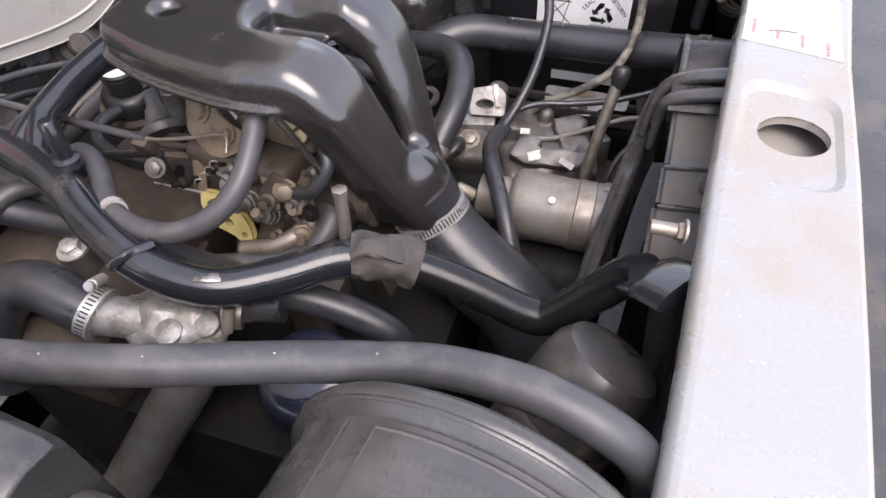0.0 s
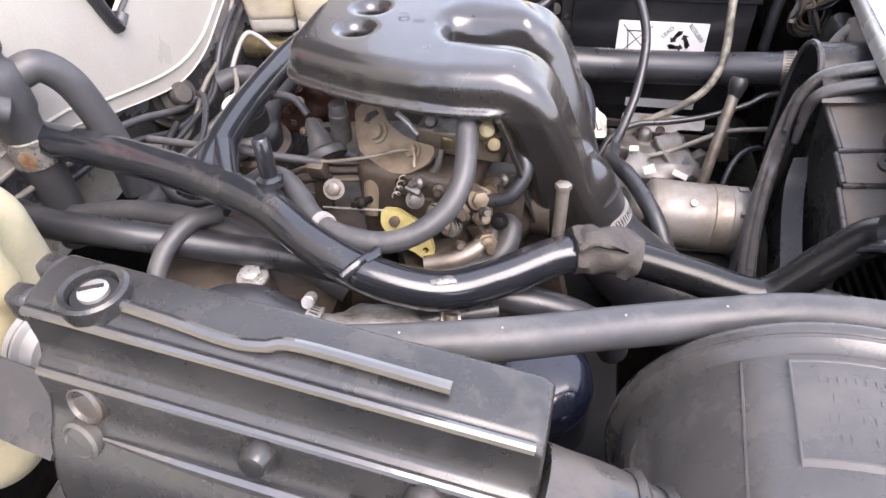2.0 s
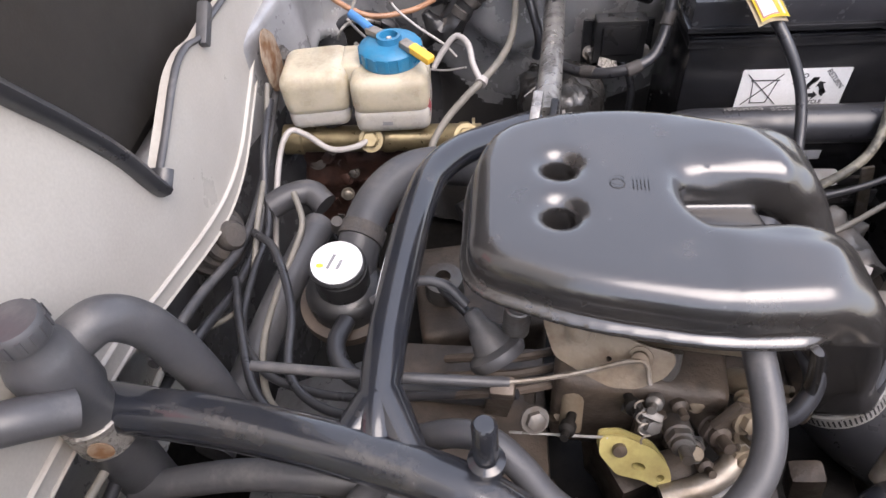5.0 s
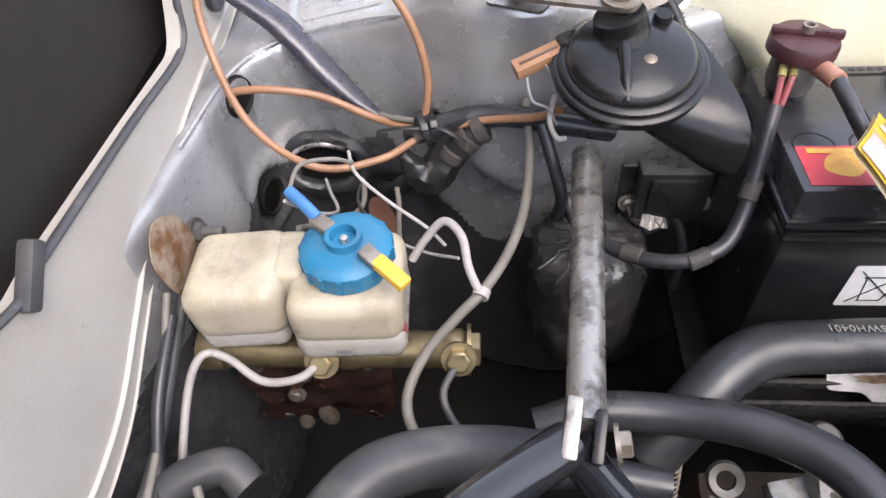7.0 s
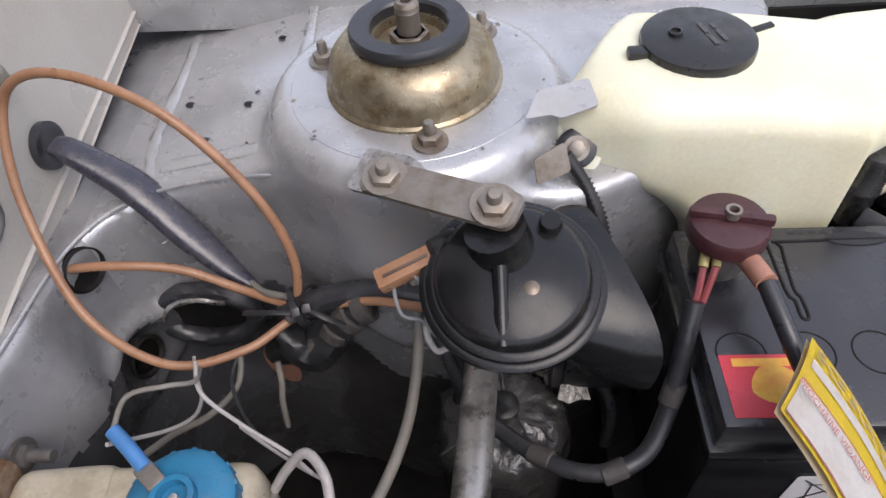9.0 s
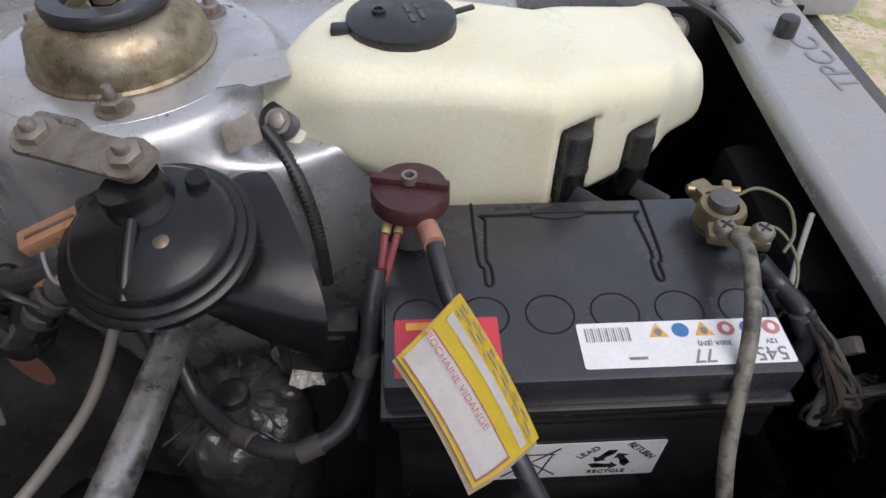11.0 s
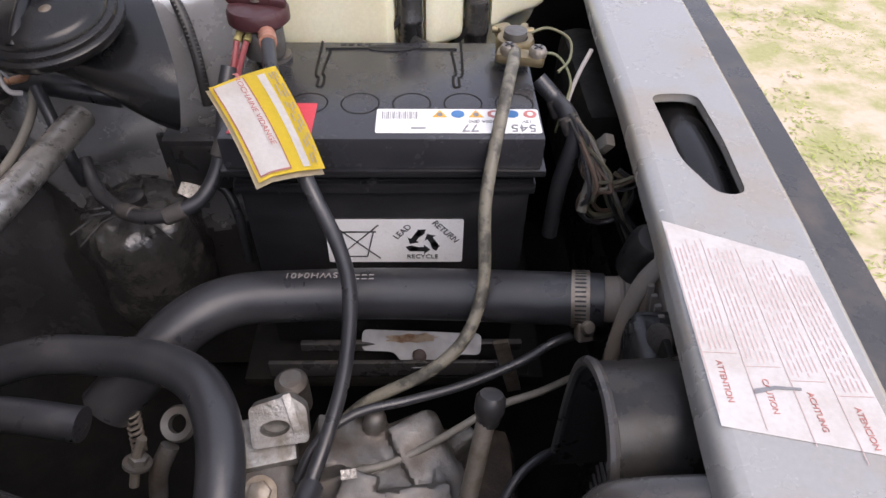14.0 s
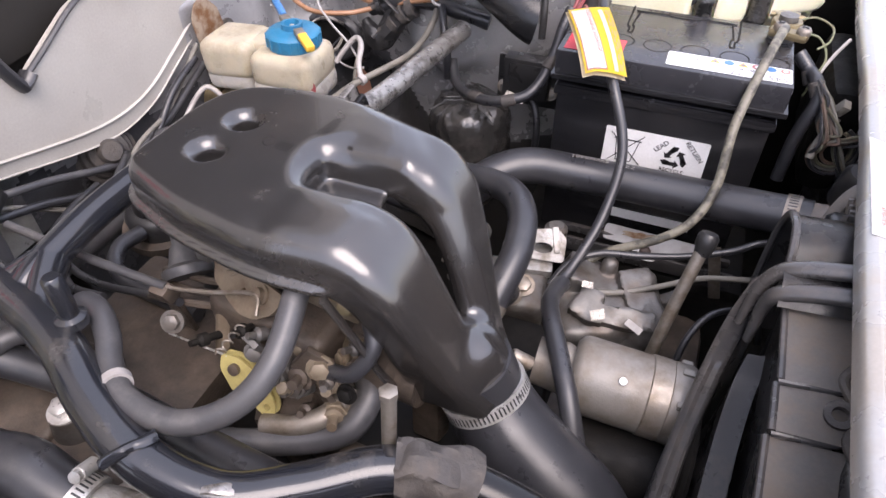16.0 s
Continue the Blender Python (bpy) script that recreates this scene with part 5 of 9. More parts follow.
def service_tag():
    ob = thing("service_tag", (0.04, -0.01, 0.85), "yellow and white oil-change tag wrapped round the cable", "tag")
    a, b, c, d = Vector((0.0400, 0.0330, 0.8880)), Vector((0.0090, -0.0100, 0.8970)), Vector((0.0430, -0.0560, 0.8650)), Vector((0.0745, -0.0270, 0.8500))
    n = (d - a).cross(b - a).normalized()
    if n.z < 0:
        n = -n

    def at(u, v, h=0.0):
        w = a * (1 - u) * (1 - v) + b * u * (1 - v) + c * u * v + d * (1 - u) * v
        bulge = 0.0018 * math.sin(math.pi * min(1, u * 1.1)) + 0.003 * math.sin(3.0 * v) - 0.006 * max(0, u - 0.85) * 6 * v
        return w + n * (bulge + h)

    def sheet(u0, u1, v0, v1, h, k=12):
        bm = bmesh.new()
        g = [[bm.verts.new(at(u0 + (u1 - u0) * i / k, v0 + (v1 - v0) * j / k, h)) for j in range(k + 1)] for i in range(k + 1)]
        for i in range(k):
            for j in range(k):
                bm.faces.new((g[i][j], g[i + 1][j], g[i + 1][j + 1], g[i][j + 1]))
        bmesh.ops.solidify(bm, geom=bm.faces[:], thickness=0.0004)
        return bm

    part("card", sheet(0, 1, 0, 1, 0.0), M_LBL_YELLOW, ob, "yellow card")
    part("white_panel", sheet(0.56, 0.97, 0.03, 0.97, 0.0006), M_TAG, ob, "white writing panel with red print")
    part("white_strip", sheet(0.24, 0.36, 0.05, 0.97, 0.0006), M_TAG, ob, "white writing strip")
    part("card_back", sheet(0.0, 1.02, 0.0, 1.03, -0.0030), M_PAPER_EDGE, ob, "grubby card back")
    for u0, u1, v0, v1 in ((0.55, 0.565, 0.03, 0.97), (0.96, 0.975, 0.03, 0.97), (0.55, 0.975, 0.955, 0.97)):
        part("red_rule", sheet(u0, u1, v0, v1, 0.0011, 4), M_INK_RED, ob)
    rnd = random.Random(8)
    for k in range(3):
        v = 0.06
        while v < 0.9:
            l = rnd.uniform(0.05, 0.14)
            part("print", sheet(0.06 + 0.055 * k, 0.085 + 0.055 * k, v, min(0.95, v + l), 0.0011, 2), M_PAPER_EDGE, ob)
            v += l + 0.06
    x_way = (at(0.68, 0.8) - at(0.68, 0.1)).normalized()
    y_way = (at(0.2, 0.4) - at(0.9, 0.4)).normalized()
    lettering("PROCHAINE VIDANGE", 0.0052, M_INK_RED, ob, plane_m(at(0.66, 0.36, 0.0016), x_way, y_way), 0.00005)
    return ob


service_tag()


def washer_tank():
    ob = thing("washer_tank", (0.08, 0.22, 0.79), "cream translucent washer fluid tank with two pumps", "washer tank")
    outline = rounded([(-0.080, 0.900), (-0.074, 0.922), (-0.050, 0.939), (-0.02, 0.942), (0.05, 0.938), (0.12, 0.928), (0.20, 0.902), (0.244, 0.880), (0.258, 0.845), (0.250, 0.800), (0.235, 0.785), (0.112, 0.780), (0.03, 0.780), (0.016, 0.830), (-0.004, 0.858), (-0.030, 0.874), (-0.062, 0.884)], 0.012, 4)
    pumps = ((0.124, 0.170, 0.896), (0.182, 0.208, 0.868))

    def field(p):
        x, y, z = p[:, 0], p[:, 1], p[:, 2]
        left = np.clip((-0.015 - x) / 0.06, 0, 1)
        left = left * left * (3 - 2 * left)
        y0 = 0.141 + 0.62 * np.maximum(0, x - 0.105) + 0.016 * left
        y0 = y0 + 0.016 / (1 + np.exp(-(x - 0.208) / 0.005))
        depth = 0.118 * (1 - 0.66 * left)
        r = 0.020
        a = d_poly(p[:, [0, 2]], outline) + r
        b = np.abs(y - y0 - depth / 2) - depth / 2 + r
        d = np.minimum(np.maximum(a, b), 0) + np.hypot(np.maximum(a, 0), np.maximum(b, 0)) - r
        # channels for the pumps, and the cut-back foot
        for px_, py_, pz_ in pumps:
            ch = np.maximum(np.hypot(x - px_, np.maximum(0, y - py_ + 0.002)) - 0.0125, z - pz_ - 0.001)
            d = smax(d, -ch, 0.006)
        foot = smax(smax(0.112 - x, z - 0.832, 0.006), y - y0 - 0.050, 0.008)
        d = smax(d, -foot, 0.008)
        # neck under the cap
        return smin(d, np.maximum(np.hypot(x - 0.013, y - 0.205) - 0.033, np.abs(z - 0.925) - 0.014), 0.008)

    part("body", net(field, (-0.095, 0.125, 0.765), (0.275, 0.38, 0.955), 0.0042), M_CREAM, ob, "cream plastic body", angle=80)
    cap = part("cap", lathe([(0.0, 0.936), (0.030, 0.936), (0.035, 0.939), (0.0352, 0.944), (0.0345, 0.947), (0.031, 0.9485), (0, 0.9485)], (0.013, 0.205, 0), (0, 0, 1), 40), M_PLASTIC, ob, "black filler cap with faint print")
    part("cap_tab", rbox((-0.024, 0.196, 0.943), (0.014, 0.010, 0.006), 0.002), M_PLASTIC, cap)
    part("cap_tab", rbox((0.050, 0.212, 0.946), (0.020, 0.005, 0.002), 0.0008, (0, -10, 12)), M_PLASTIC, cap)
    part("cap_vent", lathe([(0.0045, 0.948), (0.0045, 0.9505), (0.003, 0.951), (0.0025, 0.949), (0, 0.949)], (-0.001, 0.207, 0), n=16), M_PLASTIC, cap)
    pm = plane_m((0.022, 0.206, 0.9492), (-0.25, 1, 0), (-1, -0.25, 0))
    part("print", bars([(-0.012, 0.004, 0.010), (0.001, 0.004, 0.012), (-0.010, -0.003, 0.012), (0.004, -0.003, 0.006)], pm, 0.003), M_SHROUD, cap, smooth=False)
    part("ear", lathe([(0, -0.008), (0.016, -0.008), (0.018, -0.004), (0.0175, 0.0), (0, 0.001)], (-0.064, 0.155, 0.903), (-0.1, -0.75, 0.65), 28), M_CREAM, ob, "rounded fixing ear")
    for p, ax in (((-0.063, 0.154, 0.905), (-0.1, -0.75, 0.65)), ((0.242, 0.322, 0.872), (0.1, -0.6, 0.75))):
        w = lathe([(0, 0), (0.0125, 0), (0.0125, 0.003), (0.0095, 0.0045), (0, 0.0045)], p, ax, 26)
        part("washer", w, M_RUBBER, ob, "black rubber washer")
        part("bolt", hexhead(Vector(p) + Vector(ax).normalized() * 0.0045, ax, 0.0055, 0.005), M_STEEL_DULL, ob)
    for x, y, z in ((0.124, 0.190, 0.895), (0.182, 0.228, 0.867)):
        pump = part("pump", lathe([(0, -0.055), (0.0105, -0.055), (0.0105, -0.030), (0.0112, -0.029), (0.0112, -0.026), (0.0105, -0.025), (0.0105, -0.004), (0.0098, 0.0), (0, 0.0)], (x, y - 0.036, z - 0.003), (0, 0, 1), 24), M_BOX, ob, "black washer pump")
        part("pump_top", lathe([(0, -0.001), (0.0102, -0.001), (0.0098, 0.001), (0, 0.0016)], (x, y - 0.036, z - 0.003), (0, 0, 1), 24), M_SHROUD, pump)
        part("plug", rbox((x + 0.012, y - 0.054, z - 0.050), (0.028, 0.014, 0.010), 0.002, (48, 8, -38)), M_PLASTIC, ob, "black connector plug")
        part("pump_fork", rbox((x - 0.013, y - 0.038, z - 0.034), (0.005, 0.010, 0.036), 0.001, (0, 42, 0)), M_PLASTIC, ob)
    part("strap", tube([(-0.071, 0.1415, 0.911), (-0.060, 0.134, 0.896), (-0.0505, 0.123, 0.878), (-0.045, 0.114, 0.858), (-0.0423, 0.106, 0.839), (-0.041, 0.100, 0.815)], 0.0044, 12, 6, flat=0.9), M_PLASTIC, ob, "black ribbed strap")
    way = spline([(-0.060, 0.134, 0.896), (-0.0505, 0.123, 0.878), (-0.045, 0.114, 0.858), (-0.0423, 0.106, 0.839), (-0.041, 0.100, 0.815)], 7)
    for q, q2 in zip(way, way[1:]):
        d = (q2 - q).normalized()
        part("strap_rib", rbox(q, (0.0076, 0.0076, 0.0010), 0.0003, tuple(math.degrees(v) for v in d.to_track_quat("Z", "Y").to_euler())), M_PLASTIC, ob)
    return ob


settle(washer_tank(), 0.001, 0.010, -0.005)


def horn():
    ob = thing("horn", (-0.105, 0.045, 0.88), "black snail horn bolted to a flat steel strap", "horn")
    axis = Vector((-0.02, -0.22, 0.97)).normalized()
    c = Vector((-0.108, 0.048, 0.905))
    part("shell", lathe([(0, -0.012), (0.034, -0.012), (0.042, -0.006), (0.0465, -0.003), (0.0475, 0.0), (0.0475, 0.003), (0.0455, 0.0045), (0.044, 0.0045), (0.0435, 0.007), (0.041, 0.0085), (0.0395, 0.0085), (0.0385, 0.0125), (0.035, 0.0155), (0.024, 0.0165), (0.020, 0.0185), (0, 0.0185)], c, axis, 48), M_GLOSS, ob)
    part("boss", tube([c + axis * 0.010 + Vector((-0.004, 0.012, 0)), c + axis * 0.022 + Vector((-0.006, 0.016, 0)), c + axis * 0.031 + Vector((-0.008, 0.018, 0))], 0.0165, 18, radii=[1.15, 1.0, 0.95]), M_GLOSS, ob)
    part("rib", tube([c + axis * 0.0100 + Vector((-0.006, -0.036, -0.008)), c + axis * 0.0150 + Vector((-0.006, -0.020, -0.004)), c + axis * 0.020 + Vector((-0.006, 0.000, 0.0))], 0.004, 10), M_GLOSS, ob)
    part("rivet", lathe([(0, 0), (0.0052, 0), (0.0052, 0.0015), (0.003, 0.003), (0, 0.0032)], Vector((-0.0995, 0.034, 0.9185)), axis, 18), M_STEEL_DULL, ob, "dull steel rivet")
    part("stud", lathe([(0, 0), (0.006, 0), (0.006, 0.010), (0.005, 0.012), (0, 0.012)], Vector((-0.088, 0.070, 0.919)), axis, 16), M_GLOSS, ob)
    fl = bmesh.new()
    rings = []
    # a widening duct of oblong section with a long leaning mouth
    for t in range(11):
        u = t / 10
        w = u * u * (3 - 2 * u)
        mid = Vector((-0.116, 0.060, 0.888)).lerp(Vector((-0.0515, 0.066, 0.868)), u)
        along = Vector((0.002, -0.026, -0.004)).lerp(Vector((0.0205, -0.0445, -0.0155)), w)
        up = Vector((0.0, 0.002, 0.012)).lerp(Vector((0.005, 0.004, 0.026)), w)
        rings.append([fl.verts.new(mid + along * x + up * y) for x, y in oval(0, 0, 1, 1, 0, 28, 3.0)])
    for a, b in zip(rings, rings[1:]):
        for k in range(28):
            fl.faces.new((a[k], a[(k + 1) % 28], b[(k + 1) % 28], b[k]))
    fl.faces.new(rings[-1][::-1])
    fl.faces.new(rings[0])
    part("trumpet", fl, M_GLOSS, ob, "black flared trumpet mouth")
    a, b = Vector((-0.173, 0.098, 0.933)), Vector((-0.116, 0.067, 0.941))
    d = (b - a).normalized()
    m = plane_m((a + b) / 2, d, axis.cross(d))
    part("strap", slab(rounded([(-0.046, -0.011), (0.046, -0.011), (0.046, 0.011), (-0.046, 0.011)], 0.008, 5), [], -0.0015, 0.0015, m), M_STEEL_DULL, ob, "flat dull steel strap")
    for p in (a, b):
        bm = hexhead(p + axis * 0.0015, axis, 0.0085, 0.007)
        lathe([(0.004, 0.006), (0.004, 0.010), (0.003, 0.012), (0, 0.012)], p + axis * 0.0015, axis, 12, bm)
        part("nut", bm, M_STEEL_DULL, ob, "hexagon nut and washer")
    term = part("terminal", rbox((-0.1635, 0.0588, 0.9050), (0.032, 0.0115, 0.0085), 0.0012, (10, -15, 20)), M_WIRE_BROWN, ob, "orange-brown wire terminal")
    part("terminal_groove", rbox((-0.1630, 0.0575, 0.9097), (0.026, 0.0016, 0.0012), 0.0003, (10, -15, 20)), M_WIRE_DULL, term)
    part("terminal_rubber", rbox((-0.1410, 0.0665, 0.9110), (0.018, 0.017, 0.014), 0.004, (10, -15, 20), 3), M_PLASTIC, ob)
    return ob


settle(horn(), 0.0015, 0.008, 0.001)


def ignition_module():
    ob = thing("glow_relay", (-0.05, 0.11, 0.72), "small square black relay box on the inner wing", "relay")
    part("body", rbox((-0.049, 0.107, 0.762), (0.056, 0.022, 0.050), 0.004), M_PLASTIC, ob)
    part("flange", rbox((-0.049, 0.117, 0.750), (0.078, 0.006, 0.060), 0.003), M_PLASTIC, ob)
    part("top_pad", rbox((-0.049, 0.095, 0.765), (0.040, 0.004, 0.034), 0.003), M_PLASTIC, ob)
    for x in (-0.079, -0.020):
        part("bolt", hexhead((x, 0.112, 0.742), (0, -0.9, 0.4), 0.0055, 0.006), M_STEEL_DULL, ob)
    return ob


settle(ignition_module(), 0.001, -0.015, 0.008)


def fuel_filter():
    ob = thing("fuel_filter", (-0.117, 0.058, 0.60), "round fuel filter wrapped in wrinkled clear film", "fuel filter")
    c = Vector((-0.117, 0.058, 0))
    prof = [(0, 0.60), (0.040, 0.60), (0.046, 0.62)] + [(0.049, 0.64 + 0.008 * k) for k in range(10)] + [(0.0475, 0.721), (0.0445, 0.728), (0.041, 0.732), (0.036, 0.7345), (0.030, 0.736), (0.024, 0.737), (0.016, 0.737), (0.008, 0.737), (0, 0.737)]
    bm = lathe(prof, c, n=64)
    for v in bm.verts:
        q = v.co - c
        a = math.atan2(q.y, q.x)
        f = abs(noise.noise(Vector((q.x * 60, q.y * 60, v.co.z * 45)))) + 0.5 * abs(noise.noise(Vector((q.x * 140, q.y * 140, v.co.z * 110))))
        v.co += Vector((math.cos(a), math.sin(a), 0.7 if v.co.z > 0.72 else 0.1)) * (0.007 * f - 0.002)
    bmesh.ops.triangulate(bm, faces=bm.faces[:])
    part("film", bm, M_FILM, ob, "glossy wrinkled film", angle=60)
    rnd = random.Random(3)
    for k in range(9):
        a = rnd.uniform(0, 6.28)
        pts = []
        for i in range(5):
            rr = 0.012 + 0.009 * i
            z = 0.738 - (0.0 if rr < 0.036 else (rr - 0.036) * 0.9)
            pts.append((c.x + rr * math.cos(a + 0.25 * rnd.uniform(-1, 1)), c.y + rr * math.sin(a + 0.2 * rnd.uniform(-1, 1)), z + 0.001 * rnd.random()))
        part("film_crease", tube(pts, 0.0009, 6, 4), M_FILM, ob)
    part("top_union", lathe([(0.011, 0.735), (0.011, 0.745), (0.007, 0.747), (0, 0.747)], c, n=18), M_PLASTIC, ob)
    tab = patch([(-0.012, -0.004), (-0.004, -0.008), (0.005, -0.006), (0.013, -0.007), (0.011, 0.0), (0.013, 0.005), (0.004, 0.004), (-0.009, 0.006)], plane_m((-0.068, 0.068, 0.744), (0.9, 0.2, -0.2), (-0.1, 0.8, 0.6)), 0.0008)
    part("foil_tab", tab, M_FOIL, ob, "crumpled grey foil tab", smooth=False)
    part("feed_union", tube([(-0.088, 0.082, 0.742), (-0.070, 0.086, 0.744), (-0.054, 0.084, 0.738)], 0.0075, 14), M_TAPE, ob, "dusty taped hose end on the filter")
    part("feed_pipe", tube([(-0.056, 0.084, 0.739), (-0.044, 0.080, 0.730), (-0.036, 0.070, 0.705), (-0.036, 0.066, 0.66)], 0.0045, 12), M_RUBBER, ob)
    return ob


settle(fuel_filter(), 0.008, 0.010, 0.004)


# ---- brake cylinder corner ----
def brake_master():
    ob = thing("brake_master_cylinder", (-0.30, -0.05, 0.735), "brass-coloured brake master cylinder lying across the bulkhead", "master cylinder")
    a, b = Vector((-0.400, -0.050, 0.746)), Vector((-0.208, -0.044, 0.741))
    d = b - a
    part("barrel", lathe([(0, 0), (0.0155, 0), (0.0155, 0.018), (0.0135, 0.02), (0.0135, 0.10), (0.0150, 0.103), (0.0150, 0.112), (0.0135, 0.115), (0.0135, 0.178), (0.015, 0.180), (0.015, d.length - 0.004), (0.012, d.length), (0, d.length)], a, d, 30), M_BRASS, ob)
    for x in (-0.350, -0.287):
        part("inlet", lathe([(0.009, 0.748), (0.010, 0.775), (0.010, 0.785), (0, 0.785)], (x, -0.040, 0), n=18), M_RUBBER, ob)
    for p in ((-0.308, -0.062, 0.752), (-0.213, -0.058, 0.752)):
        part("union", hexhead(p, (0.05, -0.75, 0.6), 0.0085, 0.012), M_BRASS, ob, "brass pipe union")
    part("cap", hexhead((-0.208, -0.044, 0.741), d, 0.013, 0.010), M_BRASS, ob)
    return ob


brake_master()


def brake_reservoir():
    ob = thing("brake_fluid_reservoir", (-0.32, -0.04, 0.775), "yellowed twin brake fluid reservoir with blue cap", "fluid reservoir")
    part("chamber", rbox((-0.356, -0.036, 0.806), (0.064, 0.064, 0.044), 0.014, (0, -3, 3), 5), M_RESERVOIR, ob)
    part("chamber", rbox((-0.284, -0.036, 0.804), (0.074, 0.070, 0.040), 0.014, (0, 0, 3), 5), M_RESERVOIR, ob)
    part("fluid", rbox((-0.356, -0.036, 0.782), (0.060, 0.060, 0.026), 0.011, (0, -3, 3), 5), M_FLUID, ob, "grey fluid seen through the plastic")
    part("fluid", rbox((-0.284, -0.036, 0.780), (0.0735, 0.0695, 0.030), 0.012, (0, 0, 3), 5), M_FLUID, ob, "grey fluid seen through the plastic")
    part("bridge", rbox((-0.322, -0.026, 0.814), (0.022, 0.040, 0.026), 0.006, (0, 0, 3), 4), M_RESERVOIR, ob)
    part("neck", lathe([(0.026, 0.815), (0.026, 0.826), (0, 0.826)], (-0.282, -0.031, 0), n=30), M_RESERVOIR, ob)
    bm = lathe([(0.0, 0.824), (0.0285, 0.824), (0.0295, 0.826), (0.0295, 0.838), (0.027, 0.8405), (0.021, 0.842), (0.012, 0.843), (0.0115, 0.8485), (0.0085, 0.8485), (0.008, 0.842), (0, 0.842)], (-0.282, -0.031, 0), n=48)
    cap = part("cap", bm, M_BLUE, ob, "blue screw cap with level switch")
    for k in range(16):
        a = 2 * math.pi * k / 16
        part("cap_rib", rbox((-0.282 + 0.0297 * math.cos(a), -0.031 + 0.0297 * math.sin(a), 0.832), (0.0016, 0.003, 0.011), 0, (0, 0, math.degrees(a))), M_BLUE, ob)
    part("cap_pin", lathe([(0, 0.842), (0.0025, 0.842), (0.0025, 0.846), (0, 0.847)], (-0.282, -0.031, 0), n=10), M_STEEL, ob)
    part("terminal", rbox((-0.297, -0.020, 0.846), (0.016, 0.010, 0.006), 0.001, (0, 0, -40)), M_STEEL_DULL, ob)
    part("terminal", rbox((-0.263, -0.046, 0.845), (0.014, 0.010, 0.006), 0.001, (0, 10, -40)), M_STEEL_DULL, ob)
    part("yellow_sleeve", rbox((-0.250, -0.056, 0.842), (0.025, 0.010, 0.007), 0.002, (0, 14, -38)), M_YELLOW, ob, "yellow terminal sleeve")
    part("blue_sleeve", tube([(-0.301, -0.016, 0.847), (-0.312, -0.006, 0.851), (-0.322, 0.002, 0.854)], 0.0042, 12), M_LBL_BLUE, ob, "blue wire sleeve")
    part("red_mark", patch(oval(0, 0, 0.005, 0.010), plane_m((-0.2485, -0.062, 0.790), (0.6, 0.8, 0), (0, 0, 1)), 0.0008), M_RED, ob, "smear of red paint")
    part("print", bars([(-0.028, 0, 0.030)], plane_m((-0.284, -0.0712, 0.778), (1, 0, 0), (0, 0, 1)), 0.004), M_INK_GREY, ob, smooth=False)
    return ob


brake_reservoir()

cable("brake_pipe", [(-0.308, -0.066, 0.757), (-0.320, -0.080, 0.758), (-0.345, -0.082, 0.757), (-0.370, -0.070, 0.766), (-0.385, -0.072, 0.772), (-0.394, -0.090, 0.758), (-0.396, -0.130, 0.728), (-0.396, -0.17, 0.69)], 0.0030, M_WIRE_PALE, "pale steel brake pipe from the cylinder", 8, 10)
cable("brake_pipe", [(-0.212, -0.062, 0.755), (-0.222, -0.085, 0.752), (-0.215, -0.10, 0.740), (-0.20, -0.108, 0.726), (-0.18, -0.105, 0.715)], 0.0028, M_RUBBER_DIRTY, "dark bent brake pipe", 8, 10)
cable("clutch_cable", [(-0.165, -0.150, 0.752), (-0.2077, -0.1388, 0.7583), (-0.2340, -0.1229, 0.7590), (-0.2440, -0.0986, 0.7650), (-0.2340, -0.0720, 0.7760), (-0.212, -0.052, 0.793), (-0.196, -0.038, 0.802), (-0.180, -0.010, 0.806), (-0.168, 0.030, 0.808), (-0.163, 0.075, 0.822), (-0.166, 0.110, 0.845)], 0.0036, M_WIRE_GREY, "grey bowden cable tied to a wire", 8, 10)
cable("looped_wire", [(-0.197, -0.042, 0.802), (-0.205, -0.030, 0.815), (-0.210, -0.012, 0.826), (-0.222, 0.000, 0.828), (-0.235, -0.004, 0.815), (-0.245, -0.010, 0.800)], 0.0030, M_WIRE_PALE, "pale looped wire end", 8, 10)
solo("cable_tie", lathe([(0.0042, -0.003), (0.0058, -0.003), (0.0058, 0.003), (0.0042, 0.003)], (-0.197, -0.040, 0.802), (0.3, 0.8, 0.2), 14), M_WIRE_PALE, "pale plastic tie round two wires", "cable tie")
cable("fluid_wire", [(-0.322, 0.002, 0.854), (-0.316, 0.018, 0.862), (-0.296, 0.024, 0.862), (-0.286, 0.032, 0.852), (-0.290, 0.046, 0.842)], 0.0015, M_WIRE_GREY, "thin grey wire from the blue sleeve", 8, 8)
cable("fluid_wire", [(-0.290, 0.046, 0.850), (-0.283, 0.028, 0.846), (-0.262, 0.016, 0.832), (-0.235, 0.004, 0.818), (-0.222, -0.004, 0.808)], 0.0013, M_WIRE_PALE, "thin pale wire running to the loom", 8, 8)

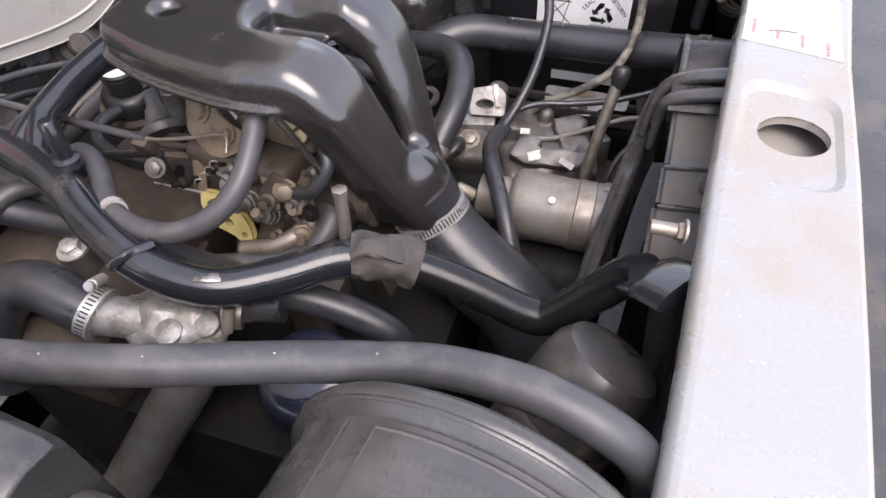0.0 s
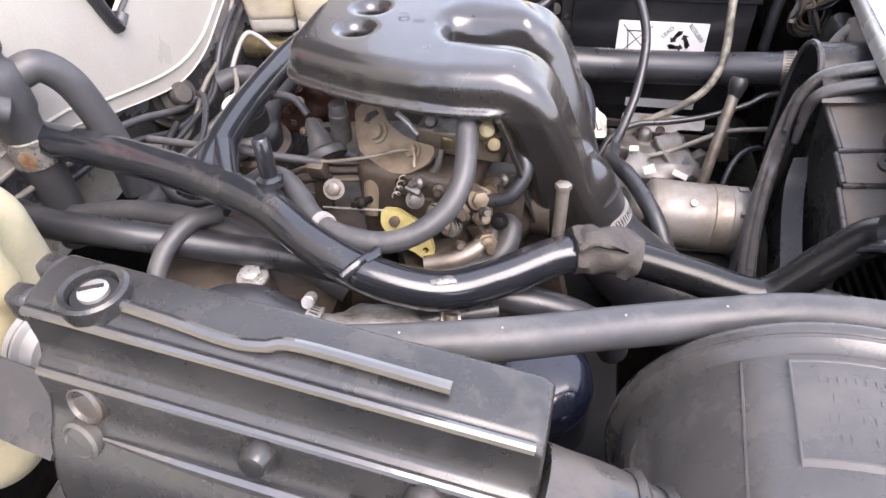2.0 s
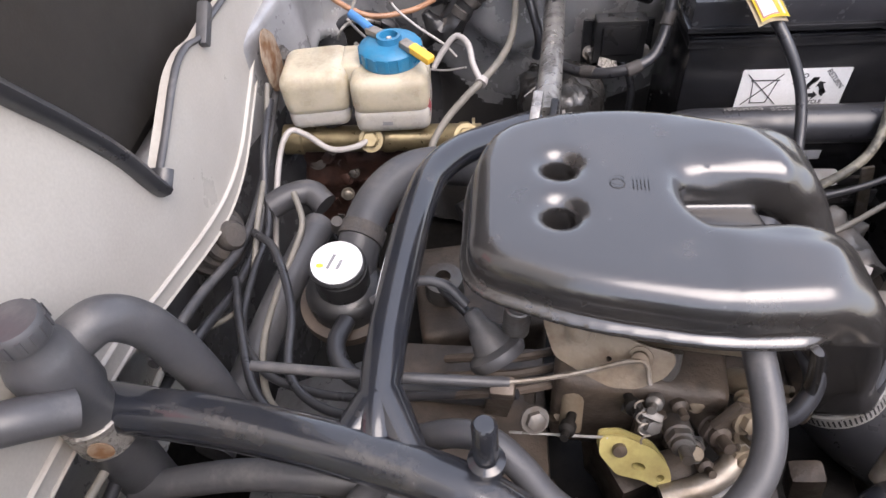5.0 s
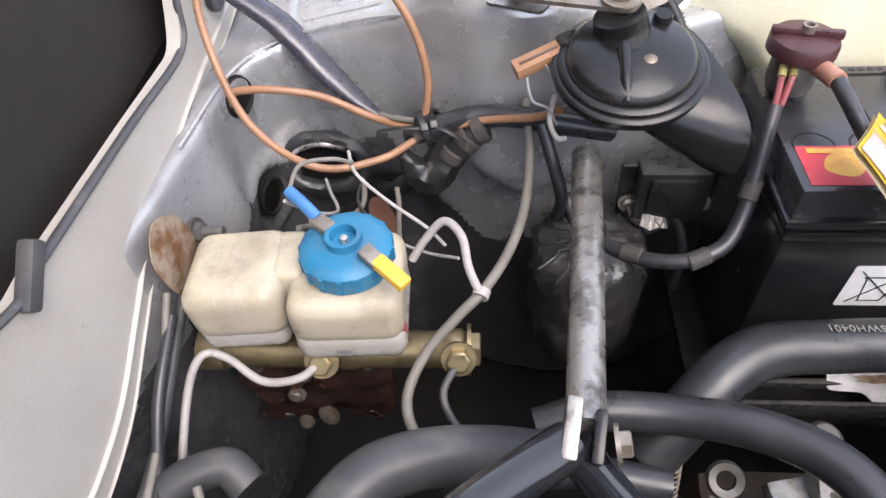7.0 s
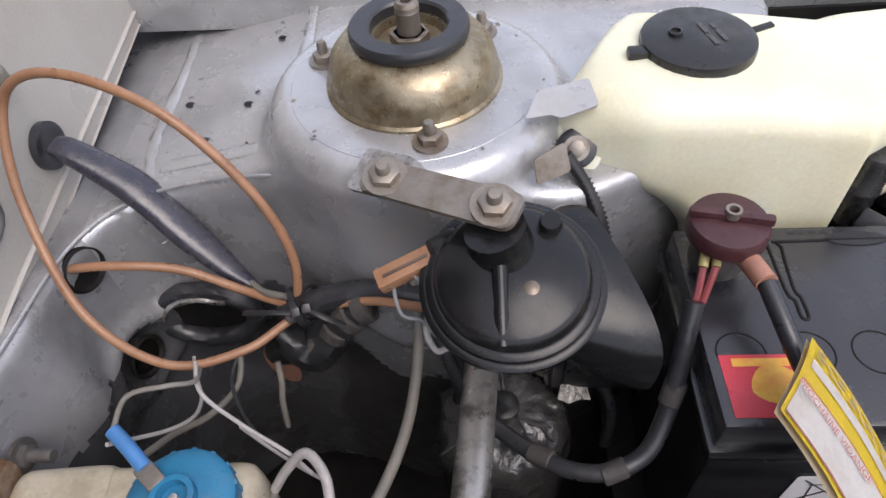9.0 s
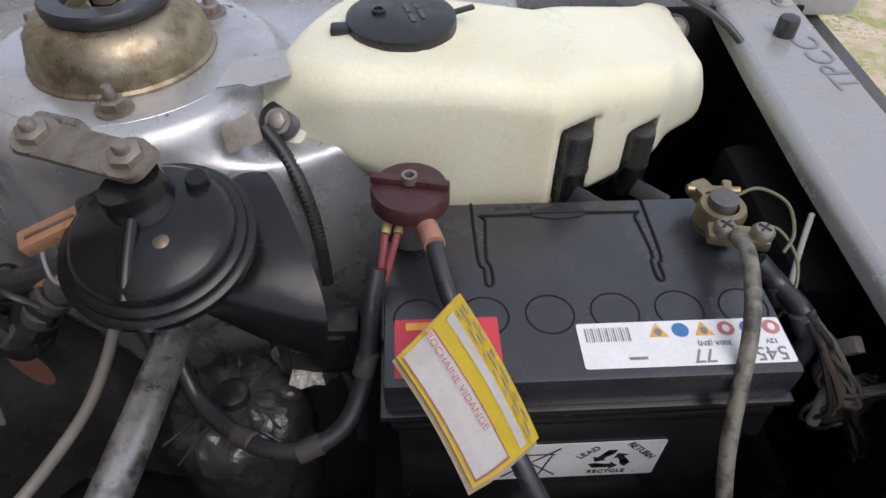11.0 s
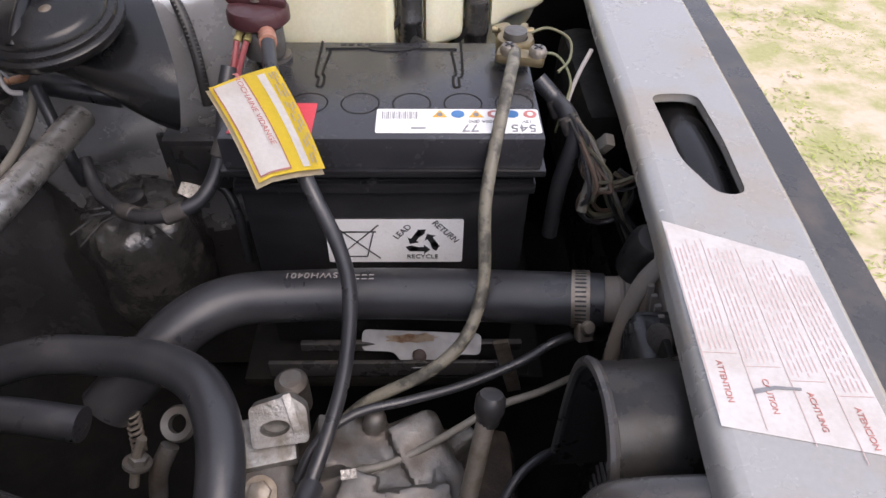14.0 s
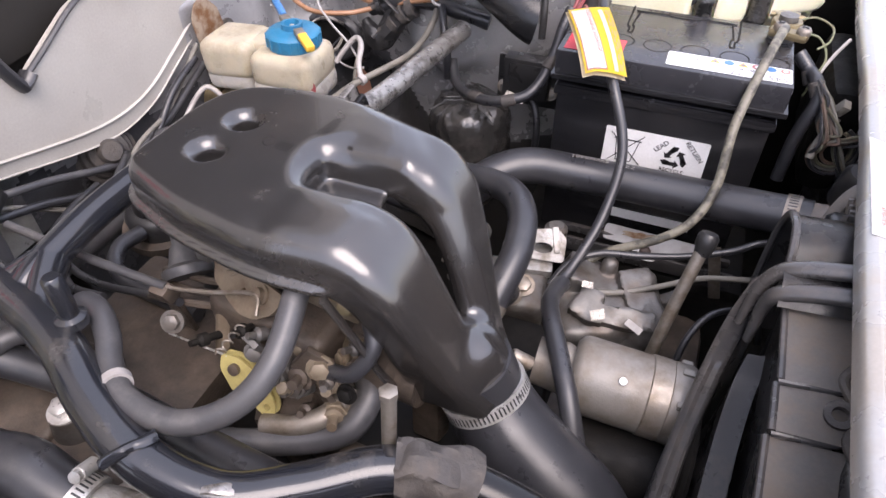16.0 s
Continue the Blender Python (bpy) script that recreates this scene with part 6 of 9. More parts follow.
cable("copper_loop", [(-0.243, 0.100, 0.828), (-0.238, 0.108, 0.870), (-0.252, 0.118, 0.915), (-0.290, 0.135, 0.957), (-0.338, 0.150, 0.975), (-0.380, 0.160, 0.970), (-0.402, 0.156, 0.946), (-0.403, 0.128, 0.900), (-0.372, 0.082, 0.850), (-0.322, 0.060, 0.824), (-0.275, 0.072, 0.820), (-0.243, 0.096, 0.823), (-0.200, 0.098, 0.835), (-0.160, 0.082, 0.850), (-0.145, 0.066, 0.868)], 0.0030, M_WIRE_BROWN, "big loop of copper-brown sleeved wire with a taped joint", 10, 10)
part("tape_band", lathe([(0.0030, -0.009), (0.0042, -0.008), (0.0044, 0.008), (0.0030, 0.009)], (-0.243, 0.0965, 0.8235), (0.9, 0.35, 0.15), 14), M_TAPE, bpy.data.objects["copper_loop"], "band of black tape")
cable("copper_wire", [(-0.395, 0.118, 0.850), (-0.365, 0.118, 0.852), (-0.325, 0.122, 0.842), (-0.285, 0.116, 0.826), (-0.248, 0.104, 0.822)], 0.0032, M_WIRE_BROWN, "copper-brown wire through a hole in the wing", 8, 10)
cable("black_sleeve", [(-0.404, 0.181, 0.9035), (-0.392, 0.1785, 0.898), (-0.3567, 0.1680, 0.8757), (-0.3223, 0.1490, 0.8445), (-0.298, 0.1340, 0.829), (-0.279, 0.1225, 0.8215)], 0.0105, M_SHRINK, "shiny purple-black heat-shrink sleeve from the grommet", 8, 16, radii=[0.75, 1.0, 1.25, 1.2, 0.85, 0.35], flat=0.62, lump=0.06)
cable("taped_loom", [(-0.255, 0.108, 0.815), (-0.243, 0.103, 0.822), (-0.225, 0.104, 0.828), (-0.200, 0.106, 0.834), (-0.165, 0.100, 0.836), (-0.130, 0.096, 0.832), (-0.10, 0.098, 0.825)], 0.0088, M_RUBBER, "black taped wiring loom along the wing", 8, 14, lump=0.15)
cable("taped_loom", [(-0.225, 0.106, 0.828), (-0.232, 0.100, 0.806), (-0.248, 0.098, 0.784), (-0.266, 0.102, 0.766), (-0.280, 0.112, 0.750), (-0.288, 0.13, 0.735)], 0.0080, M_PLASTIC, "black taped loom branch going down", 8, 14, lump=0.15)
# ties, tape lumps and thin wires where the branches meet
for k, (c, ax, r) in enumerate((((-0.243, 0.101, 0.826), (0.9, 0.3, 0.2), 0.0135), ((-0.236, 0.102, 0.828), (0.9, -0.25, 0.25), 0.0120))):
    band = [(r - 0.0008, -0.0022), (r + 0.0010, -0.0022), (r + 0.0010, 0.0022), (r - 0.0008, 0.0022)]
    tie = solo("cable_tie", lathe([*band, band[0]], c, ax, 20), M_PLASTIC, "black cable tie drawn tight round the loom", "cable tie", "", "cable ties on the loom")
    up = Vector((0.1, -0.75, 0.65))
    part("tie_head", rbox(Vector(c) + up * (r + 0.001), (0.006, 0.006, 0.005), 0.001, (40, 0, 15)), M_PLASTIC, tie)
    end = ((-0.2783, 0.0946, 0.8289), (-0.2106, 0.0870, 0.8235))[k]
    mid = (Vector(c) + up * (r + 0.003)).lerp(Vector(end), 0.5) + Vector((0, -0.002, 0.003))
    part("tie_tail", tube([Vector(c) + up * (r + 0.001), mid, end], 0.0021, 8, 6, flat=0.35), M_PLASTIC, tie)
cable("tape_lump", [(-0.262, 0.096, 0.806), (-0.252, 0.094, 0.792), (-0.240, 0.092, 0.785), (-0.228, 0.096, 0.796), (-0.214, 0.098, 0.814), (-0.196, 0.101, 0.828)], 0.0105, M_PLASTIC, "lumpy black taped joint of the wiring loom", 8, 16, radii=[0.5, 1.1, 1.3, 1.15, 1.0, 0.85], lump=0.3)
for q, d in (((-0.221, 0.0970, 0.805), (0.5, 0.1, 0.8)), ((-0.210, 0.0985, 0.818), (0.6, 0.1, 0.6)), ((-0.200, 0.1005, 0.826), (0.8, 0.1, 0.4)), ((-0.236, 0.0935, 0.789), (0.8, 0.2, 0.5))):
    part("tape_band", lathe([(0.0108, -0.005), (0.0122, -0.004), (0.0122, 0.004), (0.0108, 0.005)], q, d, 16), M_TAPE, bpy.data.objects["tape_lump"], "wrap of cloth tape")
cable("thin_wire", [(-0.3255, 0.0877, 0.7863), (-0.318, 0.070, 0.787), (-0.3102, 0.0546, 0.7885), (-0.3060, 0.036, 0.800), (-0.3113, 0.0206, 0.8145), (-0.319, 0.006, 0.835), (-0.3238, -0.0048, 0.8516)], 0.0013, M_WIRE_PALE, "thin pale wire dropping behind the reservoir", 8, 8, "wire")
cable("thin_wire", [(-0.2988, 0.0992, 0.7755), (-0.2955, 0.085, 0.772), (-0.2971, 0.0703, 0.7696), (-0.305, 0.045, 0.782), (-0.3164, 0.0246, 0.7989), (-0.3202, -0.0045, 0.8257)], 0.0023, M_WIRE_GREY, "grey wire curving down behind the reservoir", 8, 8, "wire")
cable("thin_wire", [(-0.2985, 0.100, 0.776), (-0.299, 0.075, 0.774), (-0.285, 0.050, 0.778), (-0.268, 0.030, 0.782)], 0.0013, M_RUBBER, "thin black wire crossing behind the reservoir", 8, 8, "wire")
cable("thin_wire", [(-0.2821, 0.0373, 0.7818), (-0.268, 0.028, 0.783), (-0.2539, 0.0198, 0.7813), (-0.235, 0.008, 0.786), (-0.2133, -0.0057, 0.7969)], 0.0012, M_WIRE_PALE, "thin pale wire slung toward the clutch cable", 8, 8, "wire")
cable("thin_wire", [(-0.2689, 0.0894, 0.7755), (-0.267, 0.080, 0.764), (-0.2677, 0.0709, 0.7512), (-0.2682, 0.0628, 0.7278)], 0.0022, M_WIRE_GREY, "short stiff grey wire hanging under the loom", 8, 8, "wire")
cable("thin_wire", [(-0.281, 0.1240, 0.823), (-0.268, 0.112, 0.828), (-0.250, 0.106, 0.830)], 0.0024, M_WIRE_GREY, "grey wire leaving the sleeve end", 8, 8, "wire")
cable("thin_wire", [(-0.281, 0.1225, 0.8205), (-0.265, 0.110, 0.822), (-0.248, 0.103, 0.826)], 0.0024, M_WIRE_BROWN, "brown wire leaving the sleeve end", 8, 8, "wire")
cable("bare_wire", [(-0.150, 0.056, 0.895), (-0.158, 0.064, 0.905), (-0.168, 0.062, 0.900), (-0.165, 0.052, 0.886), (-0.155, 0.052, 0.880), (-0.148, 0.050, 0.868)], 0.0011, M_INK_GREY, "thin twisted wire at the horn terminal", 8, 8)
cable("bare_wire", [(-0.150, 0.058, 0.886), (-0.153, 0.050, 0.872), (-0.148, 0.044, 0.862), (-0.142, 0.048, 0.858)], 0.0018, M_WIRE_PALE, "bright pale wire loop under the horn", 8, 8)
cable("loom_wire", [(-0.155, 0.085, 0.842), (-0.145, 0.070, 0.815), (-0.138, 0.060, 0.790), (-0.140, 0.065, 0.765)], 0.0048, M_RUBBER, "black wire hanging below the horn", 8, 10)
solo("wire_clip", rbox((-0.408, 0.178, 0.957), (0.012, 0.012, 0.014), 0.003, (0, 0, 30)), M_WIRE_GREY, "small clip holding the copper loop", "clip")



# ---- engine ----
def engine_block():
    ob = thing("engine_block", (-0.10, -0.36, 0.42), "oily brown diesel engine block with cylinder head", "engine")
    # near-black colour carries the deep shade between the engine parts
    part("block", rbox((-0.10, -0.36, 0.54), (0.36, 0.36, 0.25), 0.015), M_DARK, ob)
    part("cylinder_head", rbox((-0.215, -0.42, 0.705), (0.13, 0.24, 0.075), 0.008, (0, 4, 0)), M_BLOCK, ob)
    part("valve_cover", rbox((-0.255, -0.455, 0.742), (0.075, 0.105, 0.020), 0.008, (0, 6, 0), 4), M_BLOCK, ob, "brown sheet valve cover")
    part("head_lug", lathe([(0.018, 0.70), (0.016, 0.742), (0.013, 0.756), (0.013, 0.761), (0, 0.761)], (-0.211, -0.462, 0), n=22), M_ALU_GREY, ob)
    part("rear_head", rbox((-0.20, -0.235, 0.700), (0.10, 0.10, 0.07), 0.010, (0, 0, 10), 3), M_BLOCK, ob, "tan-brown rear of the cylinder head")
    part("head_lug", lathe([(0.016, 0.0), (0.015, 0.02), (0.006, 0.022), (0.006, 0.012), (0, 0.012)], (-0.225, -0.245, 0.735), (0, -0.1, 1), 20), M_ALU_GREY, ob)
    part("head_bolt", hexhead((-0.211, -0.462, 0.760), (0, -0.1, 1), 0.0085, 0.010), M_STEEL, ob, "bright hexagon bolt")
    rnd = random.Random(11)
    for k in range(16):
        x, y = rnd.uniform(-0.20, 0.02), rnd.uniform(-0.45, -0.30)
        s = rnd.uniform(0.014, 0.034)
        part("casting_rib", rbox((x, y, rnd.uniform(0.69, 0.735)), (s, s * rnd.uniform(0.6, 1.6), rnd.uniform(0.03, 0.06)), 0.004, (rnd.uniform(-15, 15), rnd.uniform(-15, 15), rnd.uniform(0, 90))), M_BLOCK, ob)
    return ob


engine_block()


def air_plenum():
    """The pressed air plenum: a shallow domed tray that forks into two ducts, which join at the hose clamp."""
    ob = thing("air_plenum", (-0.07, -0.31, 0.76), "glossy black pressed-steel air intake plenum with forked duct", "air plenum")
    tray = rounded([(-0.198, -0.362), (-0.140, -0.385), (-0.075, -0.397), (-0.022, -0.392), (-0.012, -0.372), (-0.012, -0.352), (-0.048, -0.347), (-0.070, -0.340), (-0.081, -0.324), (-0.081, -0.303), (-0.069, -0.290), (-0.042, -0.297), (-0.020, -0.306), (-0.014, -0.285), (-0.028, -0.262), (-0.062, -0.242), (-0.108, -0.234), (-0.150, -0.238), (-0.182, -0.250), (-0.196, -0.282)], 0.020, 5)
    rim = rounded([(-0.203, -0.365), (-0.142, -0.390), (-0.075, -0.402), (-0.030, -0.400), (-0.014, -0.380), (-0.040, -0.30), (-0.026, -0.255), (-0.060, -0.236), (-0.108, -0.228), (-0.152, -0.232), (-0.187, -0.245), (-0.201, -0.280)], 0.024, 5)
    bolts = ((-0.1482, -0.3330), (-0.1464, -0.2945))

    def field(p):
        d = d_slab(p, tray, 0.868, 0.9082, 0.015)
        # a slight crown of the top
        d = smax(d, -0.9095 + p[:, 2] + 0.10 * ((p[:, 0] + 0.09) ** 2 + (p[:, 1] + 0.305) ** 2), 0.004)
        # two flat-sided ducts that bend down and close up to the round neck
        x, y, z = p[:, 0], p[:, 1], p[:, 2]
        for arch, mids, halves, r in (
                (((-0.075, 0.872), (-0.075, 0.9055), (-0.026, 0.9065), (-0.006, 0.898), (0.008, 0.880), (0.023, 0.842), (0.039, 0.795), (0.060, 0.752), (-0.002, 0.745), (-0.008, 0.785), (-0.017, 0.828), (-0.027, 0.858), (-0.040, 0.870)), (-0.345, -0.353, -0.3645), (0.019, 0.0245, 0.0295), 0.014),
                (((-0.090, 0.872), (-0.090, 0.9055), (-0.034, 0.9065), (-0.008, 0.899), (0.007, 0.881), (0.024, 0.845), (0.041, 0.798), (0.062, 0.752), (0.026, 0.745), (0.018, 0.785), (0.004, 0.830), (-0.012, 0.860), (-0.030, 0.870)), (-0.318, -0.300, -0.2770), (0.015, 0.0200, 0.0270), 0.015)):
            line = rounded(list(arch), 0.012, 4)
            mid = np.interp(z, (0.760, 0.805, 0.875), mids)
            half = np.interp(z, (0.760, 0.805, 0.875), halves)
            a, b = d_poly(p[:, [0, 2]], line) + r, np.abs(y - mid) - half + r
            duct = np.minimum(np.maximum(a, b), 0) + np.hypot(np.maximum(a, 0), np.maximum(b, 0)) - r
            d = smin(d, duct, 0.007)
        d = smin(d, d_tube(p, [(0.034, -0.333, 0.785), (0.040, -0.331, 0.760), (0.046, -0.330, 0.735)], [0.024, 0.028, 0.028]), 0.012)
        # the cleft between the two ducts
        d = smax(d, -d_tube(p, [(-0.064, -0.314, 0.905), (-0.035, -0.318, 0.897), (-0.002, -0.322, 0.880), (0.022, -0.325, 0.850), (0.044, -0.328, 0.815), (0.058, -0.330, 0.790)], [0.014, 0.014, 0.013, 0.010, 0.006, 0.003]), 0.005)
        # hollow underside
        d = smax(d, -d_box(p, (-0.11, -0.31, 0.850), (0.078, 0.075, 0.028), 0.006), 0.004)
        for x, y in bolts:
            rad = np.hypot(p[:, 0] - x, p[:, 1] - y)
            bowl = (rad - 0.0082 - np.clip((p[:, 2] - 0.9010) * 0.75, 0, 0.03)) * 0.80
            d = smax(d, -bowl, 0.0050)
        # groove and rolled rim
        rim_d = d_slab(p, rim, 0.8775, 0.8828, 0.0024)
        return smin(d, rim_d, 0.003)

    part("shell", net(field, (-0.21, -0.41, 0.725), (0.085, -0.20, 0.92), 0.0026), M_COWL, ob, angle=75)
    part("side_flange", tube([(-0.032, -0.399, 0.878), (-0.026, -0.396, 0.862), (-0.017, -0.390, 0.832), (-0.009, -0.380, 0.795), (-0.004, -0.368, 0.765)], 0.0042, 10, 6, flat=0.5), M_COWL, ob, "folded flange of the duct")
    for x, y in bolts:
        # dark disc added to close each pit and give its shade
        part("bolt", lathe([(0.0, 0.0), (0.0086, 0.0), (0.0086, 0.004), (0.006, 0.004), (0.006, 0.009), (0.0, 0.009)], (x, y, 0.858), n=16), M_DARK, ob, "near-black disc painted as the pit's shaded floor")
    pm = plane_m((-0.104, -0.311, 0.9093), (0.09, 1, 0), (-1, 0.09, 0))
    part("stamp", bars([(-0.006, 0.004 - 0.0020 * i, 0.009) for i in range(5)], pm @ Matrix.Translation((0, 0, -0.0003)), 0.0006), M_COWL, ob, "embossed part stamp", smooth=False)
    sm_ = lathe([(0.0036, 0), (0.0036, 0.0003), (0.0042, 0.0003), (0.0042, 0), (0.0036, 0)], (-0.1165, -0.311, 0.9090), n=20)
    part("stamp", sm_, M_COWL, ob, "embossed round mark")
    return ob


air_plenum()


def intake_duct():
    ob = thing("intake_hose", (0.09, -0.36, 0.70), "wide black rubber intake hose under the plenum", "intake hose")
    pts = [(0.040, -0.330, 0.752), (0.050, -0.332, 0.734), (0.068, -0.340, 0.716), (0.098, -0.350, 0.696), (0.132, -0.362, 0.676), (0.160, -0.385, 0.640), (0.172, -0.42, 0.59)]
    part("hose", tube(pts, 0.033, 28, 8, radii=[0.92, 0.97, 1.05, 1.1, 1.1, 1.1, 1.1]), M_RUBBER, ob)
    band = part("clamp", clamp_band((0.045, -0.331, 0.743), (0.014, -0.004, -0.024), 0.0318, 0.011), M_STEEL, ob, "slotted steel hose clamp")
    part("slot_row", clamp_slots((0.045, -0.331, 0.743), (0.014, -0.004, -0.024), 0.0318, 0.011), M_INK, band, smooth=False)
    part("collar", tube([(0.033, -0.333, 0.775), (0.040, -0.331, 0.756)], 0.0305, 28), M_RUBBER, ob)
    return ob


intake_duct()


def brace():
    """The black tubular frame over the engine."""
    ob = thing("tube_brace", (-0.1, -0.46, 0.80), "black tubular brace across the engine bay with welded arm", "tube brace")
    main = [(-0.52, -0.395, 0.842), (-0.46, -0.404, 0.842), (-0.405, -0.412, 0.840), (-0.320, -0.421, 0.836), (-0.245, -0.436, 0.832), (-0.190, -0.453, 0.828), (-0.150, -0.474, 0.818), (-0.105, -0.489, 0.808), (-0.058, -0.487, 0.798), (-0.020, -0.466, 0.796), (0.018, -0.441, 0.799), (0.050, -0.431, 0.797)]
    part("main_tube", tube(main, 0.0138, 20, 8), M_TUBE, ob)
    part("main_tube", tube([(0.045, -0.431, 0.798), (0.072, -0.427, 0.791), (0.110, -0.428, 0.782), (0.148, -0.434, 0.776), (0.166, -0.433, 0.779), (0.190, -0.427, 0.805), (0.208, -0.426, 0.828), (0.216, -0.432, 0.838)], 0.0128, 20, 8), M_GLOSS, ob)
    part("flat_end", tube([(0.206, -0.427, 0.826), (0.220, -0.436, 0.842), (0.236, -0.450, 0.852)], 0.020, 16, 6, radii=[0.62, 1.05, 1.05], flat=0.28), M_TUBE, ob, "flattened tube end")
    arm = [(-0.244, -0.430, 0.832), (-0.245, -0.410, 0.838), (-0.243, -0.36, 0.846), (-0.238, -0.30, 0.850), (-0.233, -0.262, 0.851), (-0.226, -0.232, 0.850), (-0.208, -0.205, 0.848), (-0.180, -0.180, 0.842), (-0.152, -0.158, 0.836)]
    part("arm", tube(arm, 0.0118, 18, 8), M_TUBE, ob)
    part("gusset", tube([(-0.262, -0.432, 0.833), (-0.244, -0.405, 0.838)], 0.013, 12, radii=[0.7, 1.0]), M_TUBE, ob)
    part("gusset", tube([(-0.222, -0.440, 0.831), (-0.243, -0.405, 0.838)], 0.013, 12, radii=[0.7, 1.0]), M_TUBE, ob)
    part("stay_tube", tube([(-0.143, -0.150, 0.835), (-0.139, -0.11, 0.830), (-0.131, -0.03, 0.828), (-0.1245, 0.045, 0.8255), (-0.1225, 0.068, 0.825)], 0.0105, 18, 6), M_BARE, ob, "worn bare metal stay tube")
    part("stay_tube_end", lathe([(0.0105, 0), (0.0108, 0.001), (0.008, 0.0012), (0.008, -0.006), (0, -0.006)], (-0.1225, 0.068, 0.825), (0.1, 1, 0), 18), M_BARE, ob)
    part("joint_fork", rbox((-0.151, -0.152, 0.838), (0.008, 0.030, 0.032), 0.002, (20, 0, -10)), M_BARE, ob, "flattened fork plate at the joint")
    part("joint_fork", rbox((-0.138, -0.155, 0.836), (0.006, 0.026, 0.028), 0.002, (20, 0, -10)), M_GLOSS, ob)
    part("joint_bolt", hexhead((-0.130, -0.158, 0.837), (1, 0, 0.2), 0.007, 0.008), M_STEEL_DULL, ob)
    part("rear_leg", tube([(-0.150, -0.158, 0.834), (-0.130, -0.172, 0.812), (-0.105, -0.190, 0.790)], 0.011, 16), M_TUBE, ob)
    part("stud", lathe([(0.0095, 0.0), (0.0095, 0.006), (0.0062, 0.008), (0.0062, 0.036), (0.0045, 0.038), (0, 0.038)], (-0.1868, -0.441, 0.838), (-0.02, 0.05, 1), 18), M_TUBE, ob, "upright stud welded to the tube")
    part("tape_wrap", tube([(0.026, -0.437, 0.802), (0.040, -0.432, 0.801), (0.056, -0.429, 0.797), (0.070, -0.427, 0.792)], 0.0162, 20, 8, lump=0.35), M_TAPE, ob, "dusty cloth tape wrapped round the joint")
    part("tape_flap", tube([(0.030, -0.440, 0.812), (0.040, -0.437, 0.817), (0.052, -0.433, 0.812), (0.060, -0.430, 0.806)], 0.010, 12, 6, flat=0.4, lump=0.6), M_TAPE, ob, "loose flap of cloth tape")
    bm = lathe([(0.0045, 0.0), (0.0045, 0.042), (0, 0.042)], (0.016, -0.425, 0.800), (0, 0.12, 1), 14)
    bolt = part("long_bolt", hexhead((0.016, -0.4205, 0.841), (0, 0.12, 1), 0.0058, 0.005, False, bm), M_STEEL_DULL, ob, "long rusty bolt")
    nut = lathe([(0.0040, 0), (0.0040, 0.015), (0, 0.015)], (0.225, -0.430, 0.876), (-1, -0.1, 0.1), 14)
    part("end_bolt", hexhead((0.229, -0.430, 0.876), (-1, -0.1, 0.1), 0.0050, 0.005, True, nut), M_STEEL_DULL, ob, "dull end bolt and nut")
    part("weld", tube([(-0.118, -0.502, 0.816), (-0.108, -0.492, 0.822), (-0.10, -0.478, 0.820)], 0.004, 8, lump=0.5), M_TUBE, ob)
    part("scuff", tube([(-0.062, -0.492, 0.811), (-0.052, -0.488, 0.811), (-0.046, -0.484, 0.809)], 0.0035, 8, flat=0.4, lump=0.6), M_BARE, ob, "bare scuffed paint")
    return ob


brace()

# hoses over the engine
cable("breather_hose", [(-0.058, -0.372, 0.880), (-0.054, -0.392, 0.868), (-0.052, -0.428, 0.846), (-0.066, -0.452, 0.829), (-0.095, -0.467, 0.819), (-0.131, -0.466, 0.820), (-0.155, -0.452, 0.822), (-0.170, -0.436, 0.826), (-0.186, -0.424, 0.830), (-0.205, -0.418, 0.826), (-0.235, -0.41, 0.80)], 0.0078, M_RUBBER_DIRTY, "grey rubber breather hose looping under the plenum", 8, 16, "hose")
part("tie", lathe([(0.0079, -0.003), (0.0092, -0.003), (0.0092, 0.003), (0.0079, 0.003)], (-0.145, -0.459, 0.821), (0.8, -0.55, 0.1), 18), M_WIRE_PALE, bpy.data.objects["breather_hose"], "pale clip tying the hose")
cable("return_hose", [(-0.050, -0.358, 0.768), (-0.034, -0.364, 0.772), (-0.022, -0.380, 0.768), (-0.026, -0.400, 0.757), (-0.046, -0.412, 0.748), (-0.075, -0.424, 0.745), (-0.105, -0.436, 0.746), (-0.135, -0.44, 0.745)], 0.0095, M_RUBBER_DIRTY, "thick grey rubber return hose", 8, 16, "hose")
cable("heater_hose", [(-0.40, -0.46, 0.800), (-0.36, -0.47, 0.802), (-0.301, -0.467, 0.797), (-0.246, -0.452, 0.780), (-0.19, -0.446, 0.772), (-0.12, -0.452, 0.770), (-0.05, -0.458, 0.770), (-0.010, -0.458, 0.768), (0.030, -0.456, 0.758), (0.055, -0.455, 0.742), (0.066, -0.452, 0.718)], 0.0118, M_RUBBER, "black rubber coolant hose crossing the engine", 8, 18, "hose")
cable("heater_hose", [(-0.40, -0.43, 0.77), (-0.34, -0.424, 0.780), (-0.295, -0.425, 0.783), (-0.255, -0.428, 0.780), (-0.205, -0.438, 0.772), (-0.17, -0.445, 0.76), (-0.14, -0.45, 0.745)], 0.0095, M_RUBBER_DIRTY, "second black coolant hose beside it", 8, 16, "hose")
